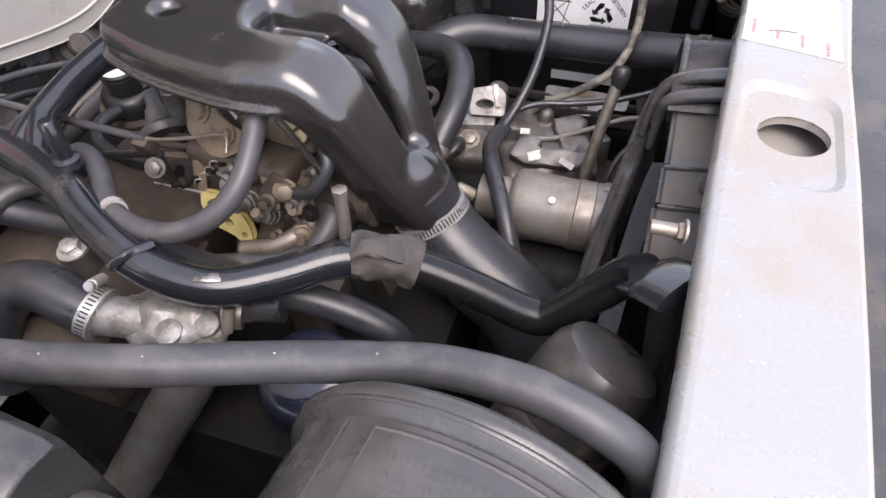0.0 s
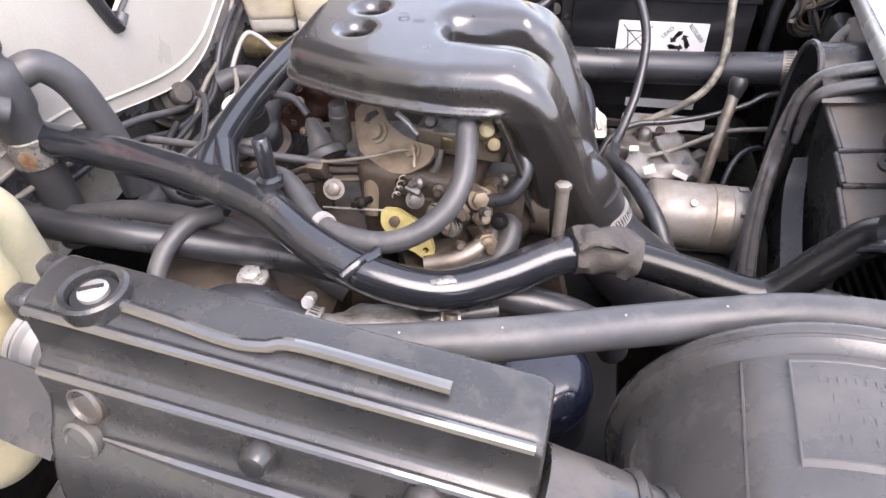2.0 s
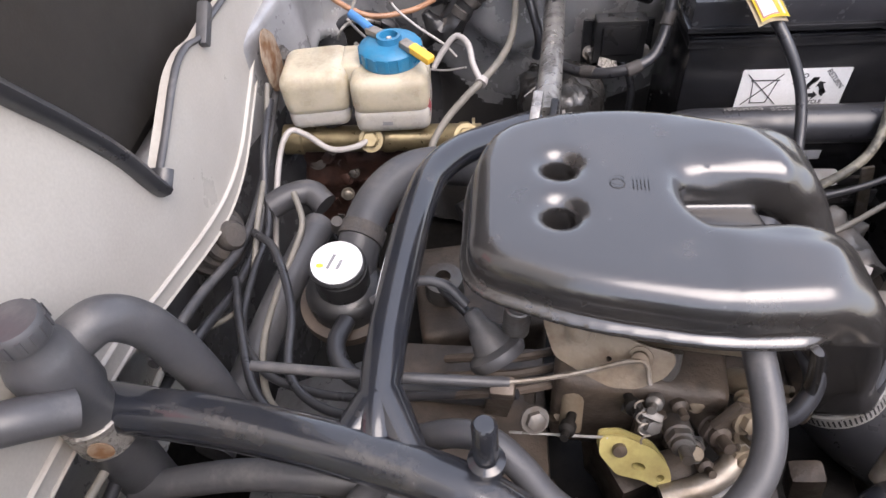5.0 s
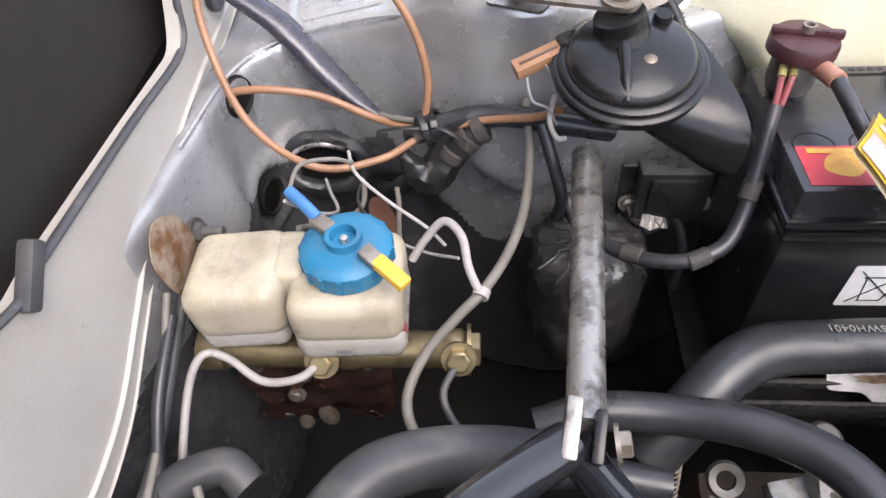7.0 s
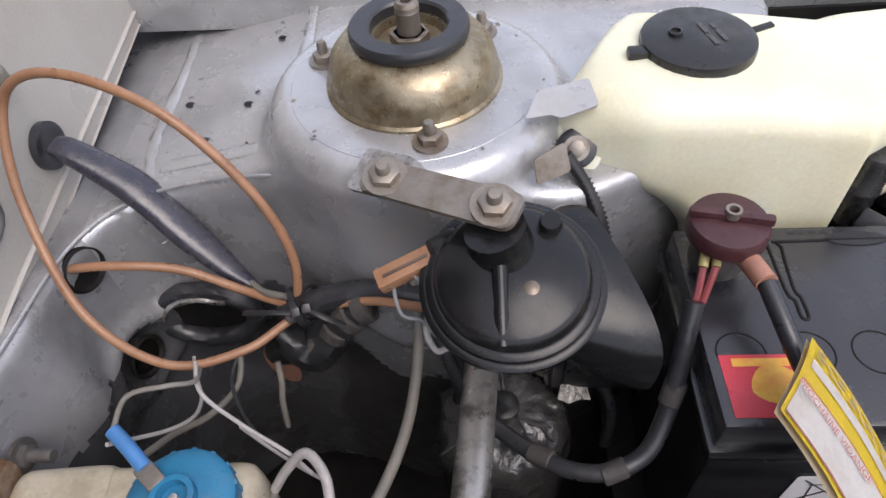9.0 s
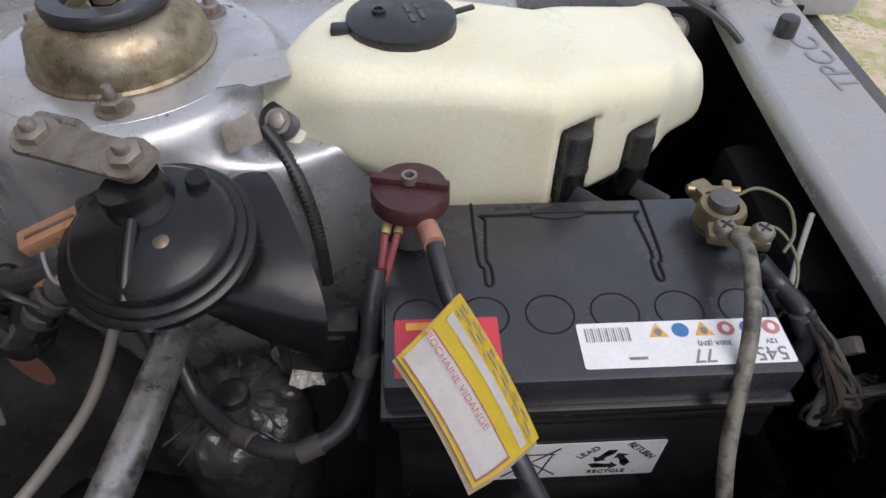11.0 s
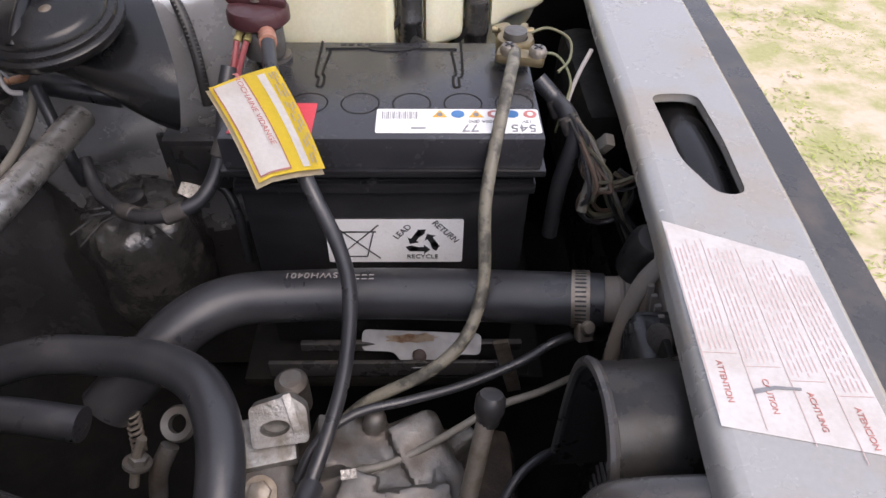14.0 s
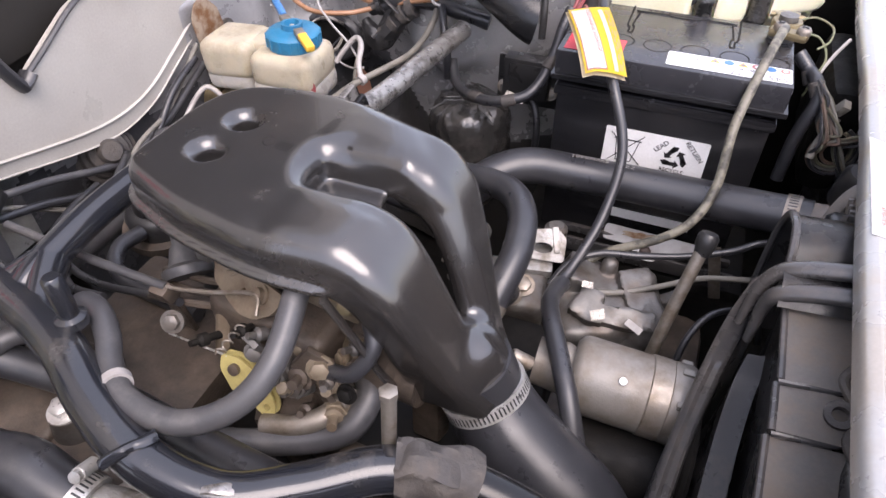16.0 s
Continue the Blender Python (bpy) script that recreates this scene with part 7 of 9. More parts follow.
cable("bypass_hose", [(-0.245, -0.430, 0.795), (-0.258, -0.450, 0.800), (-0.268, -0.480, 0.79), (-0.268, -0.510, 0.76), (-0.262, -0.53, 0.71)], 0.0075, M_RUBBER_DIRTY, "thin black hose dropping beside the expansion tank", 8, 14, "hose")
cable("overflow_hose", [(-0.19, -0.632, 0.866), (-0.14, -0.619, 0.872), (-0.10, -0.6085, 0.878), (-0.05, -0.597, 0.8775), (-0.005, -0.5825, 0.8735), (0.051, -0.5605, 0.868), (0.098, -0.5475, 0.8685), (0.133, -0.5432, 0.873), (0.174, -0.5456, 0.8755), (0.207, -0.551, 0.868), (0.226, -0.553, 0.850), (0.237, -0.556, 0.82), (0.240, -0.560, 0.78)], 0.0105, M_RUBBER_DIRTY, "long dusty rubber hose running past the oil filter", 8, 18, "hose")

cable("radiator_hose", [(-0.085, -0.105, 0.70), (-0.058, -0.083, 0.722), (-0.030, -0.058, 0.738), (0.000, -0.042, 0.742), (0.045, -0.036, 0.740), (0.10, -0.034, 0.740), (0.16, -0.039, 0.744), (0.215, -0.049, 0.752), (0.262, -0.0575, 0.7585)], 0.0190, M_RUBBER, "thick black radiator hose in front of the battery", 8, 28, "hose")

for sx, sy, sz in ((-0.10, -0.6095, 0.8884), (-0.050, -0.598, 0.8878), (-0.005, -0.584, 0.8838), (0.051, -0.562, 0.8783), (0.098, -0.549, 0.8788)):
    part("paint_speck", lathe([(0, -0.001), (0.0008, -0.001), (0.0006, 0.0003), (0, 0.0004)], (sx, sy, sz), (0, -0.1, 1), 8), M_WIRE_PALE, bpy.data.objects["overflow_hose"], "white paint speck")

hose_mark = plane_m((0.083, -0.034, 0.7596), (-1, -0.003, -0.008), (0, -0.98, 0.15))
hose_ob = bpy.data.objects["radiator_hose"]
lettering("SWH0401", 0.0085, M_WIRE_PALE, hose_ob, hose_mark @ Matrix.Translation((0.0275, 0, 0.0006)), 0.0002, 1.1)
part("print", bars([(-0.0175 + 0.0052 * i, 0.0005 + 0.0042 * j, 0.0036) for i in range(4) for j in range(2)], hose_mark @ Matrix.Translation((0, 0, 0.0006)), 0.0012), M_WIRE_PALE, hose_ob, "pale printed maker's mark", smooth=False)


def radiator_neck():
    ob = thing("radiator_neck", (0.27, -0.06, 0.72), "dusty plastic radiator inlet with clamped hose end", "radiator neck")
    part("neck", tube([(0.256, -0.0565, 0.758), (0.272, -0.059, 0.761), (0.30, -0.062, 0.766)], 0.0162, 24), M_SHROUD_DUSTY, ob, "dusty grey inlet stub")
    part("neck_bead", lathe([(0.0162, -0.002), (0.0178, 0), (0.0162, 0.002)], (0.2735, -0.0595, 0.7615), (0.98, -0.12, 0.15), 26), M_SHROUD_DUSTY, ob)
    at, way, side = (0.2465, -0.0545, 0.7565), (0.98, -0.17, 0.14), (0.1, -0.8, -0.35)
    band = part("clamp", clamp_band(at, way, 0.0193, 0.0125, side), M_STEEL_DULL, ob, "steel worm-drive hose clamp")
    part("slot_row", clamp_slots(at, way, 0.0193, 0.0125, side), M_INK, band, smooth=False)
    housing = part("worm_housing", rbox((0.2475, -0.0735, 0.7455), (0.012, 0.010, 0.016), 0.003, (-25, 0, 8), 3), M_STEEL_DULL, ob, "rounded worm screw housing")
    screw = lathe([(0, 0), (0.0048, 0), (0.0048, 0.002), (0.0036, 0.0036), (0, 0.004)], (0.2478, -0.0785, 0.7545), (0.1, -0.75, 0.65), 18)
    part("screw", screw, M_STEEL_DULL, housing, "cross-slotted rusty screw")
    # header tank end with its black plug, ribs and loop
    part("tank_end", rbox((0.291, -0.115, 0.73), (0.020, 0.10, 0.19), 0.007), M_SHROUD_DUSTY, ob, "dusty end of the radiator tank")
    for k in range(5):
        part("tank_rib", rbox((0.2795, -0.092 - 0.008 * k, 0.775), (0.004, 0.003, 0.075), 0.001, (0, -8, 0)), M_SHROUD_DUSTY, ob)
    part("vent_plug", lathe([(0, -0.02), (0.0150, -0.02), (0.0155, 0.0), (0.0148, 0.012), (0.011, 0.017), (0, 0.018)], (0.284, -0.052, 0.800), (0.05, -0.25, 1), 26), M_PLASTIC, ob, "black domed plug")
    part("ear_loop", tube([(0.296, -0.076, 0.820), (0.284, -0.079, 0.818), (0.273, -0.084, 0.806), (0.266, -0.090, 0.785), (0.262, -0.096, 0.755), (0.262, -0.100, 0.72)], 0.0062, 12, 6, flat=0.6), M_SHROUD_DUSTY, ob, "dusty moulded loop beside the neck")
    knob = lathe([(0, -0.006), (0.0085, -0.006), (0.0095, -0.002), (0.0095, 0.002), (0.006, 0.004), (0, 0.0045)], (0.268, -0.136, 0.815), (-0.85, -0.3, 0.4), 22)
    part("drain_knob", knob, M_TAPE, ob, "dusty round knob")
    return ob


radiator_neck()
cable("bypass_pipe", [(-0.16, -0.10, 0.735), (-0.12, -0.092, 0.744), (-0.076, -0.095, 0.748), (-0.035, -0.108, 0.760), (0.000, -0.130, 0.770), (0.020, -0.160, 0.772), (0.028, -0.200, 0.764), (0.022, -0.238, 0.745), (0.015, -0.262, 0.725)], 0.0132, M_RUBBER, "bent black heater hose behind the plenum", 8, 20, "hose")
solo("hose_clip", clamp_band((-0.2895, -0.224, 0.7805), (-0.25, -0.9, -0.3), 0.0176, 0.012, (-0.9, 0.2, 0.3)), M_TAPE, "dusty hose clip at the end of the elbow", "hose clip")
solo("hose_clip", clamp_band((0.0195, -0.246, 0.739), (-0.2, -0.75, -0.6), 0.0135, 0.008, (-0.8, 0.3, 0.2)), M_STEEL_DULL, "rusty hose clip on the bent hose", "hose clip")
cable("bypass_pipe", [(-0.150, -0.130, 0.752), (-0.190, -0.136, 0.772), (-0.228, -0.146, 0.786), (-0.258, -0.162, 0.792), (-0.280, -0.192, 0.789), (-0.290, -0.226, 0.780), (-0.296, -0.250, 0.755), (-0.298, -0.262, 0.72)], 0.0170, M_RUBBER_DIRTY, "black hose elbow above the vacuum valve", 8, 20, "hose")
cable("bypass_pipe", [(-0.215, -0.155, 0.735), (-0.19, -0.140, 0.738), (-0.14, -0.13, 0.735), (-0.08, -0.135, 0.73)], 0.0115, M_RUBBER, "black hose with a red stripe behind the plenum", 8, 18, "hose")


def vacuum_valve():
    ob = thing("vacuum_valve", (-0.30, -0.262, 0.70), "black vacuum valve with a round white printed cap", "vacuum valve")
    c = (-0.302, -0.262, 0)
    ax = (0.05, -0.12, 1)
    part("body", lathe([(0.030, -0.050), (0.031, -0.030), (0.027, -0.024), (0.021, -0.022), (0.0205, -0.004), (0, -0.004)], (-0.300, -0.264, 0.788), ax, 32), M_PLASTIC, ob)
    part("cap", lathe([(0.0, -0.004), (0.0215, -0.004), (0.0218, 0.0), (0.0205, 0.0015), (0, 0.0018)], (-0.302, -0.262, 0.788), ax, 36), M_PLASTIC, ob)
    label = part("cap_label", lathe([(0.0, 0.0015), (0.0195, 0.0015), (0.0195, 0.0024), (0, 0.0024)], (-0.302, -0.262, 0.788), ax, 36), M_WHITE, ob, "round white label")
    part("print", bars([(-0.008, 0.004, 0.014), (-0.006, -0.003, 0.009)], plane_m((-0.302, -0.2622, 0.7906), (0.3, 1, 0.1), (-1, 0.3, 0.1)), 0.0024), M_INK_GREY, label, smooth=False)
    part("yellow_dot", patch(oval(-0.012, -0.004, 0.003, 0.002, 0, 12), plane_m((-0.302, -0.2622, 0.7906), (1, 0, -0.05), (0, 1, 0.12)), 0.0002), M_YELLOW, label)
    part("base_ring", lathe([(0.026, -0.055), (0.038, -0.055), (0.038, -0.046), (0.026, -0.044)], (-0.300, -0.264, 0.788), ax, 32), M_BLOCK, ob)
    part("hose", tube([(-0.296, -0.290, 0.755), (-0.300, -0.312, 0.756), (-0.292, -0.330, 0.752), (-0.272, -0.340, 0.748), (-0.235, -0.345, 0.748), (-0.19, -0.350, 0.75)], 0.0070, 14, 8), M_RUBBER, ob, "small black vacuum hose")
    return ob


vacuum_valve()
cable("throttle_cable", [(-0.392, -0.150, 0.755), (-0.386, -0.185, 0.745), (-0.388, -0.23, 0.742), (-0.380, -0.29, 0.745), (-0.352, -0.332, 0.752), (-0.315, -0.352, 0.758), (-0.27, -0.362, 0.765), (-0.21, -0.370, 0.785), (-0.17, -0.378, 0.800)], 0.0032, M_RUBBER, "thin black throttle cable", 8, 10)
cable("fuel_line", [(-0.362, -0.160, 0.770), (-0.352, -0.185, 0.757), (-0.356, -0.215, 0.748), (-0.362, -0.25, 0.742), (-0.362, -0.30, 0.74), (-0.345, -0.35, 0.745), (-0.31, -0.385, 0.755)], 0.0028, M_WIRE_GREY, "thin grey fuel line", 8, 10)
cable("coolant_pipe", [(-0.345, -0.165, 0.735), (-0.352, -0.20, 0.735), (-0.365, -0.26, 0.728), (-0.375, -0.32, 0.72), (-0.385, -0.38, 0.715)], 0.0145, M_RUBBER_DIRTY, "dark coolant pipe along the bulkhead", 8, 18, "pipe")
cable("coolant_pipe", [(-0.39, -0.155, 0.748), (-0.375, -0.146, 0.752), (-0.355, -0.140, 0.752), (-0.34, -0.15, 0.745)], 0.0120, M_RUBBER_DIRTY, "short dark hose elbow at the bulkhead", 8, 18, "pipe")
cable("loom", [(-0.405, 0.00, 0.800), (-0.404, -0.07, 0.775), (-0.404, -0.13, 0.752), (-0.406, -0.20, 0.745), (-0.406, -0.28, 0.775), (-0.404, -0.33, 0.792), (-0.404, -0.36, 0.800)], 0.0040, M_RUBBER_DIRTY, "dark wire bundle under the hood edge", 8, 10)
solo("wire_connector", rbox((-0.396, -0.345, 0.795), (0.016, 0.034, 0.014), 0.003, (20, 0, 15)), M_PLASTIC, "black wire connector under the hood edge", "connector")


def injection_pump():
    ob = thing("injection_pump", (-0.11, -0.37, 0.75), "dirty tan diesel injection pump with throttle levers", "injection pump")
    part("housing", rbox((-0.095, -0.345, 0.775), (0.10, 0.075, 0.075), 0.010, (0, 0, -8), 3), M_BLOCK, ob)
    part("head", lathe([(0.030, 0.0), (0.030, 0.040), (0.024, 0.045), (0.024, 0.060), (0, 0.060)], (-0.050, -0.345, 0.770), (1, -0.1, 0), 26), M_BLOCK, ob)
    part("cover", rbox((-0.065, -0.340, 0.828), (0.070, 0.040, 0.022), 0.004, (0, 0, -8), 3), M_TAN, ob)
    # throttle lever: a pressed plate with a big pivot bolt and a lobe that takes the rod
    lm = plane_m((-0.1331, -0.3526, 0.8296), (0.886, -0.452, -0.098), (0.364, 0.549, 0.753))
    plate = slab(rounded([(-0.0297, 0.0072), (-0.0253, 0.0147), (-0.0146, 0.019), (-0.0055, 0.0181), (0.0024, 0.0101), (0.0204, 0.0072), (0.0364, 0.0079), (0.0516, 0.0108), (0.0549, 0.0061), (0.0529, -0.0045), (0.0415, -0.0175), (0.0279, -0.0233), (0.0121, -0.023), (-0.0083, -0.0207), (-0.0189, -0.0084)], 0.004, 3), [[(-0.0171, 0.002), (-0.0168, 0.0094), (-0.0103, 0.0156), (-0.0062, 0.0137), (-0.0104, 0.0071), (-0.0117, 0.0019)], oval(0.021, -0.008, 0.0016, 0.0016, 0, 8)], -0.0016, 0.0016, lm)
    lever = part("lever_plate", plate, M_TAN, ob, "tan pressed lever plate")
    for u, v, r in ((0.0, 0.0, 0.0062), (0.0367, 0.0, 0.0048)):
        part("lever_bolt", lathe([(0, 0), (r * 1.5, 0), (r * 1.5, 0.0018), (r * 1.05, 0.002), (r, 0.006), (r * 0.4, 0.0068), (0, 0.0066)], lm @ Vector((u, v, 0.0016)), lm.to_3x3() @ Vector((0, 0, 1)), 18), M_TAN, lever)
    rod_end = lm @ Vector((0.0367, 0.0, 0.008))
    part("lever_rod", tube([(-0.330, -0.372, 0.818), (-0.2396, -0.3802, 0.8191), (-0.179, -0.380, 0.816), (-0.140, -0.378, 0.822), rod_end, lm @ Vector((0.047, -0.010, 0.007))], 0.0015, 8), M_STEEL_DULL, ob, "thin steel throttle rod")
    part("lever_cable", tube([(-0.330, -0.372, 0.818), (-0.25, -0.379, 0.8190), (-0.175, -0.380, 0.8155)], 0.0034, 10), M_RUBBER_DIRTY, ob, "dusty cable outer on the rod")
    part("cable_stop", rbox((-0.179, -0.3795, 0.809), (0.015, 0.012, 0.016), 0.003, (20, 0, -4)), M_BLOCK, ob)
    part("cable_bracket", rbox((-0.181, -0.372, 0.780), (0.016, 0.004, 0.046), 0.001, (12, 8, -6)), M_BLOCK, ob)
    part("stop_arm", tube([(-0.1355, -0.3690, 0.8085), (-0.1365, -0.3735, 0.799), (-0.1370, -0.379, 0.784), (-0.1375, -0.384, 0.770)], 0.0068, 12, 5, flat=0.55), M_TAN, ob, "tan hanging lever arm")
    part("lever_spring", tube([(-0.118, -0.3480, 0.846), (-0.110, -0.352, 0.842), (-0.100, -0.356, 0.833)], 0.0022, 10), M_STEEL, ob)
    # cable sheave with two walls and a groove between them
    ym = plane_m((-0.1206, -0.3987, 0.7884), (0.7117, -0.248, -0.66), (0.729, 0.325, 0.664))
    flank = rounded([(-0.002, -0.0009), (0.0066, 0.0085), (0.0277, 0.0149), (0.0435, 0.012), (0.0515, 0.0073), (0.0544, 0.002), (0.0499, -0.0037), (0.0409, -0.0049), (0.0252, -0.013), (0.0061, -0.0097)], 0.0035, 3)
    core = [(0.026 + (x - 0.026) * 0.86, 0.001 + (y - 0.001) * 0.72) for x, y in flank]
    holes = [oval(0.0459, 0.0030, 0.0026, 0.0026, 0, 12), oval(0.030, 0.000, 0.0045, 0.0028, 20, 12)]
    yl = slab(flank, holes, -0.0008, 0.0010, ym)
    slab(core, holes, -0.0052, -0.0008, ym, bm=yl)
    slab(flank, holes, -0.0070, -0.0052, ym, bm=yl)
    sheave = part("yellow_quadrant", yl, M_LEVER, ob, "pale yellow plastic cable quadrant")
    part("quadrant_bolt", lathe([(0, 0), (0.0042, 0), (0.0042, 0.003), (0, 0.004)], ym @ Vector((0.012, 0.001, 0.001)), ym.to_3x3() @ Vector((0, 0, 1)), 16), M_BLOCK, sheave)
    part("pull_wire", tube([(-0.175, -0.392, 0.7795), (-0.118, -0.399, 0.7885)], 0.0009, 6), M_STEEL, ob)
    # rubber cone that seals the stop cable, and a capped plunger
    a, b = Vector((-0.182, -0.352, 0.803)), Vector((-0.2008, -0.3324, 0.8277))
    part("bellows", lathe([(0, -0.004), (0.0175, -0.004), (0.019, 0.0), (0.0185, 0.003), (0.013, 0.006), (0.0115, 0.010), (0.0095, 0.018), (0.0065, 0.022), (0.0062, 0.030), (0.0035, 0.033), (0, 0.033)], a, b - a, 24), M_RUBBER_DIRTY, ob, "dusty rubber sealing cone")
    part("cone_cable", tube([b, b + Vector((-0.014, 0.008, 0.010)), b + Vector((-0.034, 0.010, 0.010)), b + Vector((-0.060, 0.004, -0.002))], 0.0032, 10), M_RUBBER_DIRTY, ob)
    part("plunger", lathe([(0.0085, -0.03), (0.0085, -0.004), (0.0075, -0.003), (0.0075, 0.004), (0.006, 0.006), (0.003, 0.0055), (0, 0.0045)], (-0.1691, -0.3418, 0.8420), (0.05, -0.1, 1), 18), M_ALU_GREY, ob)
    rnd = random.Random(21)
    for x, y, z, ax in ((-0.060, -0.395, 0.795, (0.2, -1, 0.5)), (-0.045, -0.388, 0.785, (0.4, -1, 0.6)), (-0.078, -0.398, 0.790, (0, -1, 0.4)), (-0.030, -0.370, 0.800, (0.7, -0.6, 0.6)), (-0.068, -0.392, 0.772, (-0.1, -1, 0.7)), (-0.040, -0.395, 0.765, (0.4, -1, 0.3))):
        bm = lathe([(0.0085, -0.02), (0.0085, 0.0), (0.0065, 0.001), (0.0065, 0.010), (0.0035, 0.011), (0.0035, 0.020), (0, 0.020)], (x, y, z), ax, 14)
        part("union", hexhead(Vector((x, y, z)), ax, 0.0085, 0.007, False, bm), rnd.choice((M_BLOCK, M_TAN, M_ALU_GREY)), ob)
    # injector pipes, spill pipes and small linkage
    for k in range(3):
        y = -0.372 + 0.012 * k
        part("injector_pipe", tube([(-0.215, y + 0.004, 0.780 + 0.003 * k), (-0.195, y - 0.002, 0.793 + 0.002 * k), (-0.17, y, 0.794), (-0.13, y + 0.012, 0.790)], 0.0030, 8, 6), M_BLOCK, ob, "thin oily injector pipe")
    for k in range(30):
        x, y, z = rnd.uniform(-0.165, -0.020), rnd.uniform(-0.402, -0.372), rnd.uniform(0.752, 0.812)
        ax = (rnd.uniform(-0.6, 0.6), -1, rnd.uniform(0.1, 0.9))
        mat_ = rnd.choice((M_TAN, M_BLOCK, M_TAN, M_BLOCK, M_ALU_GREY, M_DARK))
        kind = k % 3
        if kind == 0:
            r_ = rnd.uniform(0.0035, 0.0065)
            part("screw", hexhead(Vector((x, y, z)), ax, r_, r_ * 1.1), mat_, ob)
        elif kind == 1:
            part("bracket", rbox((x, y + 0.006, z), (rnd.uniform(0.008, 0.022), 0.005, rnd.uniform(0.010, 0.026)), 0.0015, (rnd.uniform(-30, 30), rnd.uniform(-40, 40), rnd.uniform(-30, 30))), mat_, ob)
        else:
            part("spindle", lathe([(0.003, -0.012), (0.003, 0.0), (0.005, 0.001), (0.005, 0.006), (0.0025, 0.008), (0.0025, 0.014), (0, 0.014)], (x, y, z), ax, 12), mat_, ob)
    sp = [(-0.104 + 0.0026 * math.cos(0.9 * k), -0.392 - 0.001 * k, 0.818 + 0.0026 * math.sin(0.9 * k)) for k in range(26)]
    part("return_spring", tube(sp, 0.0006, 6, 3), M_STEEL_DULL, ob, "coiled return spring")
    part("top_bar", rbox((-0.062, -0.350, 0.8440), (0.052, 0.016, 0.013), 0.003, (0, -2, 1), 3), M_ALU, ob, "grey-green alloy top housing")
    part("top_bar", rbox((-0.062, -0.352, 0.8270), (0.040, 0.014, 0.014), 0.004, (0, 4, 2), 3), M_BRASS, ob, "yellowed lower housing")
    for x, z, r in ((-0.0455, 0.8464, 0.0085), (-0.040, 0.834, 0.007), (-0.088, 0.850, 0.0055)):
        part("top_fitting", lathe([(0, -0.01), (r, -0.01), (r, 0.004), (r * 0.75, 0.006), (r * 0.7, 0.010), (0, 0.011)], (x, -0.362, z), (0.2, -0.8, 0.5), 16), M_BRASS if x > -0.05 else M_ALU_GREY, ob)
    part("link_rod", tube([(-0.112, -0.360, 0.814), (-0.090, -0.372, 0.809), (-0.082, -0.372, 0.816), (-0.080, -0.366, 0.828)], 0.0032, 10), M_ALU_GREY, ob)
    part("spring_screw", lathe([(0.004, 0), (0.0048, 0.002), (0.004, 0.004), (0.0048, 0.006), (0.004, 0.008), (0.0048, 0.010), (0.004, 0.012), (0, 0.013)], (-0.070, -0.402, 0.778), (0, -0.5, 0.9), 14), M_TAN, ob)
    part("feed_pipe", tube([(-0.020, -0.372, 0.845), (-0.012, -0.385, 0.828), (-0.022, -0.396, 0.812), (-0.038, -0.395, 0.805)], 0.0055, 12), M_RUBBER, ob)
    part("rigid_pipe", tube([(-0.085, -0.418, 0.752), (-0.060, -0.412, 0.757), (-0.042, -0.400, 0.764), (-0.036, -0.380, 0.768)], 0.0075, 14), M_STEEL_DULL, ob, "short rigid fuel pipe")
    part("hose_union", rbox((-0.050, -0.372, 0.778), (0.020, 0.018, 0.022), 0.004, (0, 0, 20)), M_ALU_GREY, ob)
    part("hose_nut", hexhead((-0.036, -0.365, 0.775), (1, -0.3, 0.2), 0.010, 0.008), M_STEEL_DULL, ob)
    return ob


injection_pump()


def injector_boot(at, axis, wire):
    ob = thing("injector_boot", at, "black rubber boot with a lead on the cylinder head", "rubber boot", "boots on the head")
    part("boot", lathe([(0.0, -0.006), (0.017, -0.006), (0.0175, 0.0), (0.0145, 0.004), (0.010, 0.010), (0.0075, 0.018), (0.0045, 0.022), (0, 0.022)], at, axis, 24), M_RUBBER, ob)
    part("lead", tube(wire, 0.0036, 10, 8), M_RUBBER, ob)


injector_boot((-0.230, -0.508, 0.765), (-0.5, -0.4, 0.75), [(-0.240, -0.517, 0.781), (-0.262, -0.515, 0.782), (-0.285, -0.50, 0.772), (-0.30, -0.495, 0.75)])
injector_boot((-0.182, -0.322, 0.772), (-0.5, 0.1, 0.75), [(-0.193, -0.320, 0.788), (-0.212, -0.305, 0.800), (-0.222, -0.285, 0.79), (-0.22, -0.26, 0.76)])


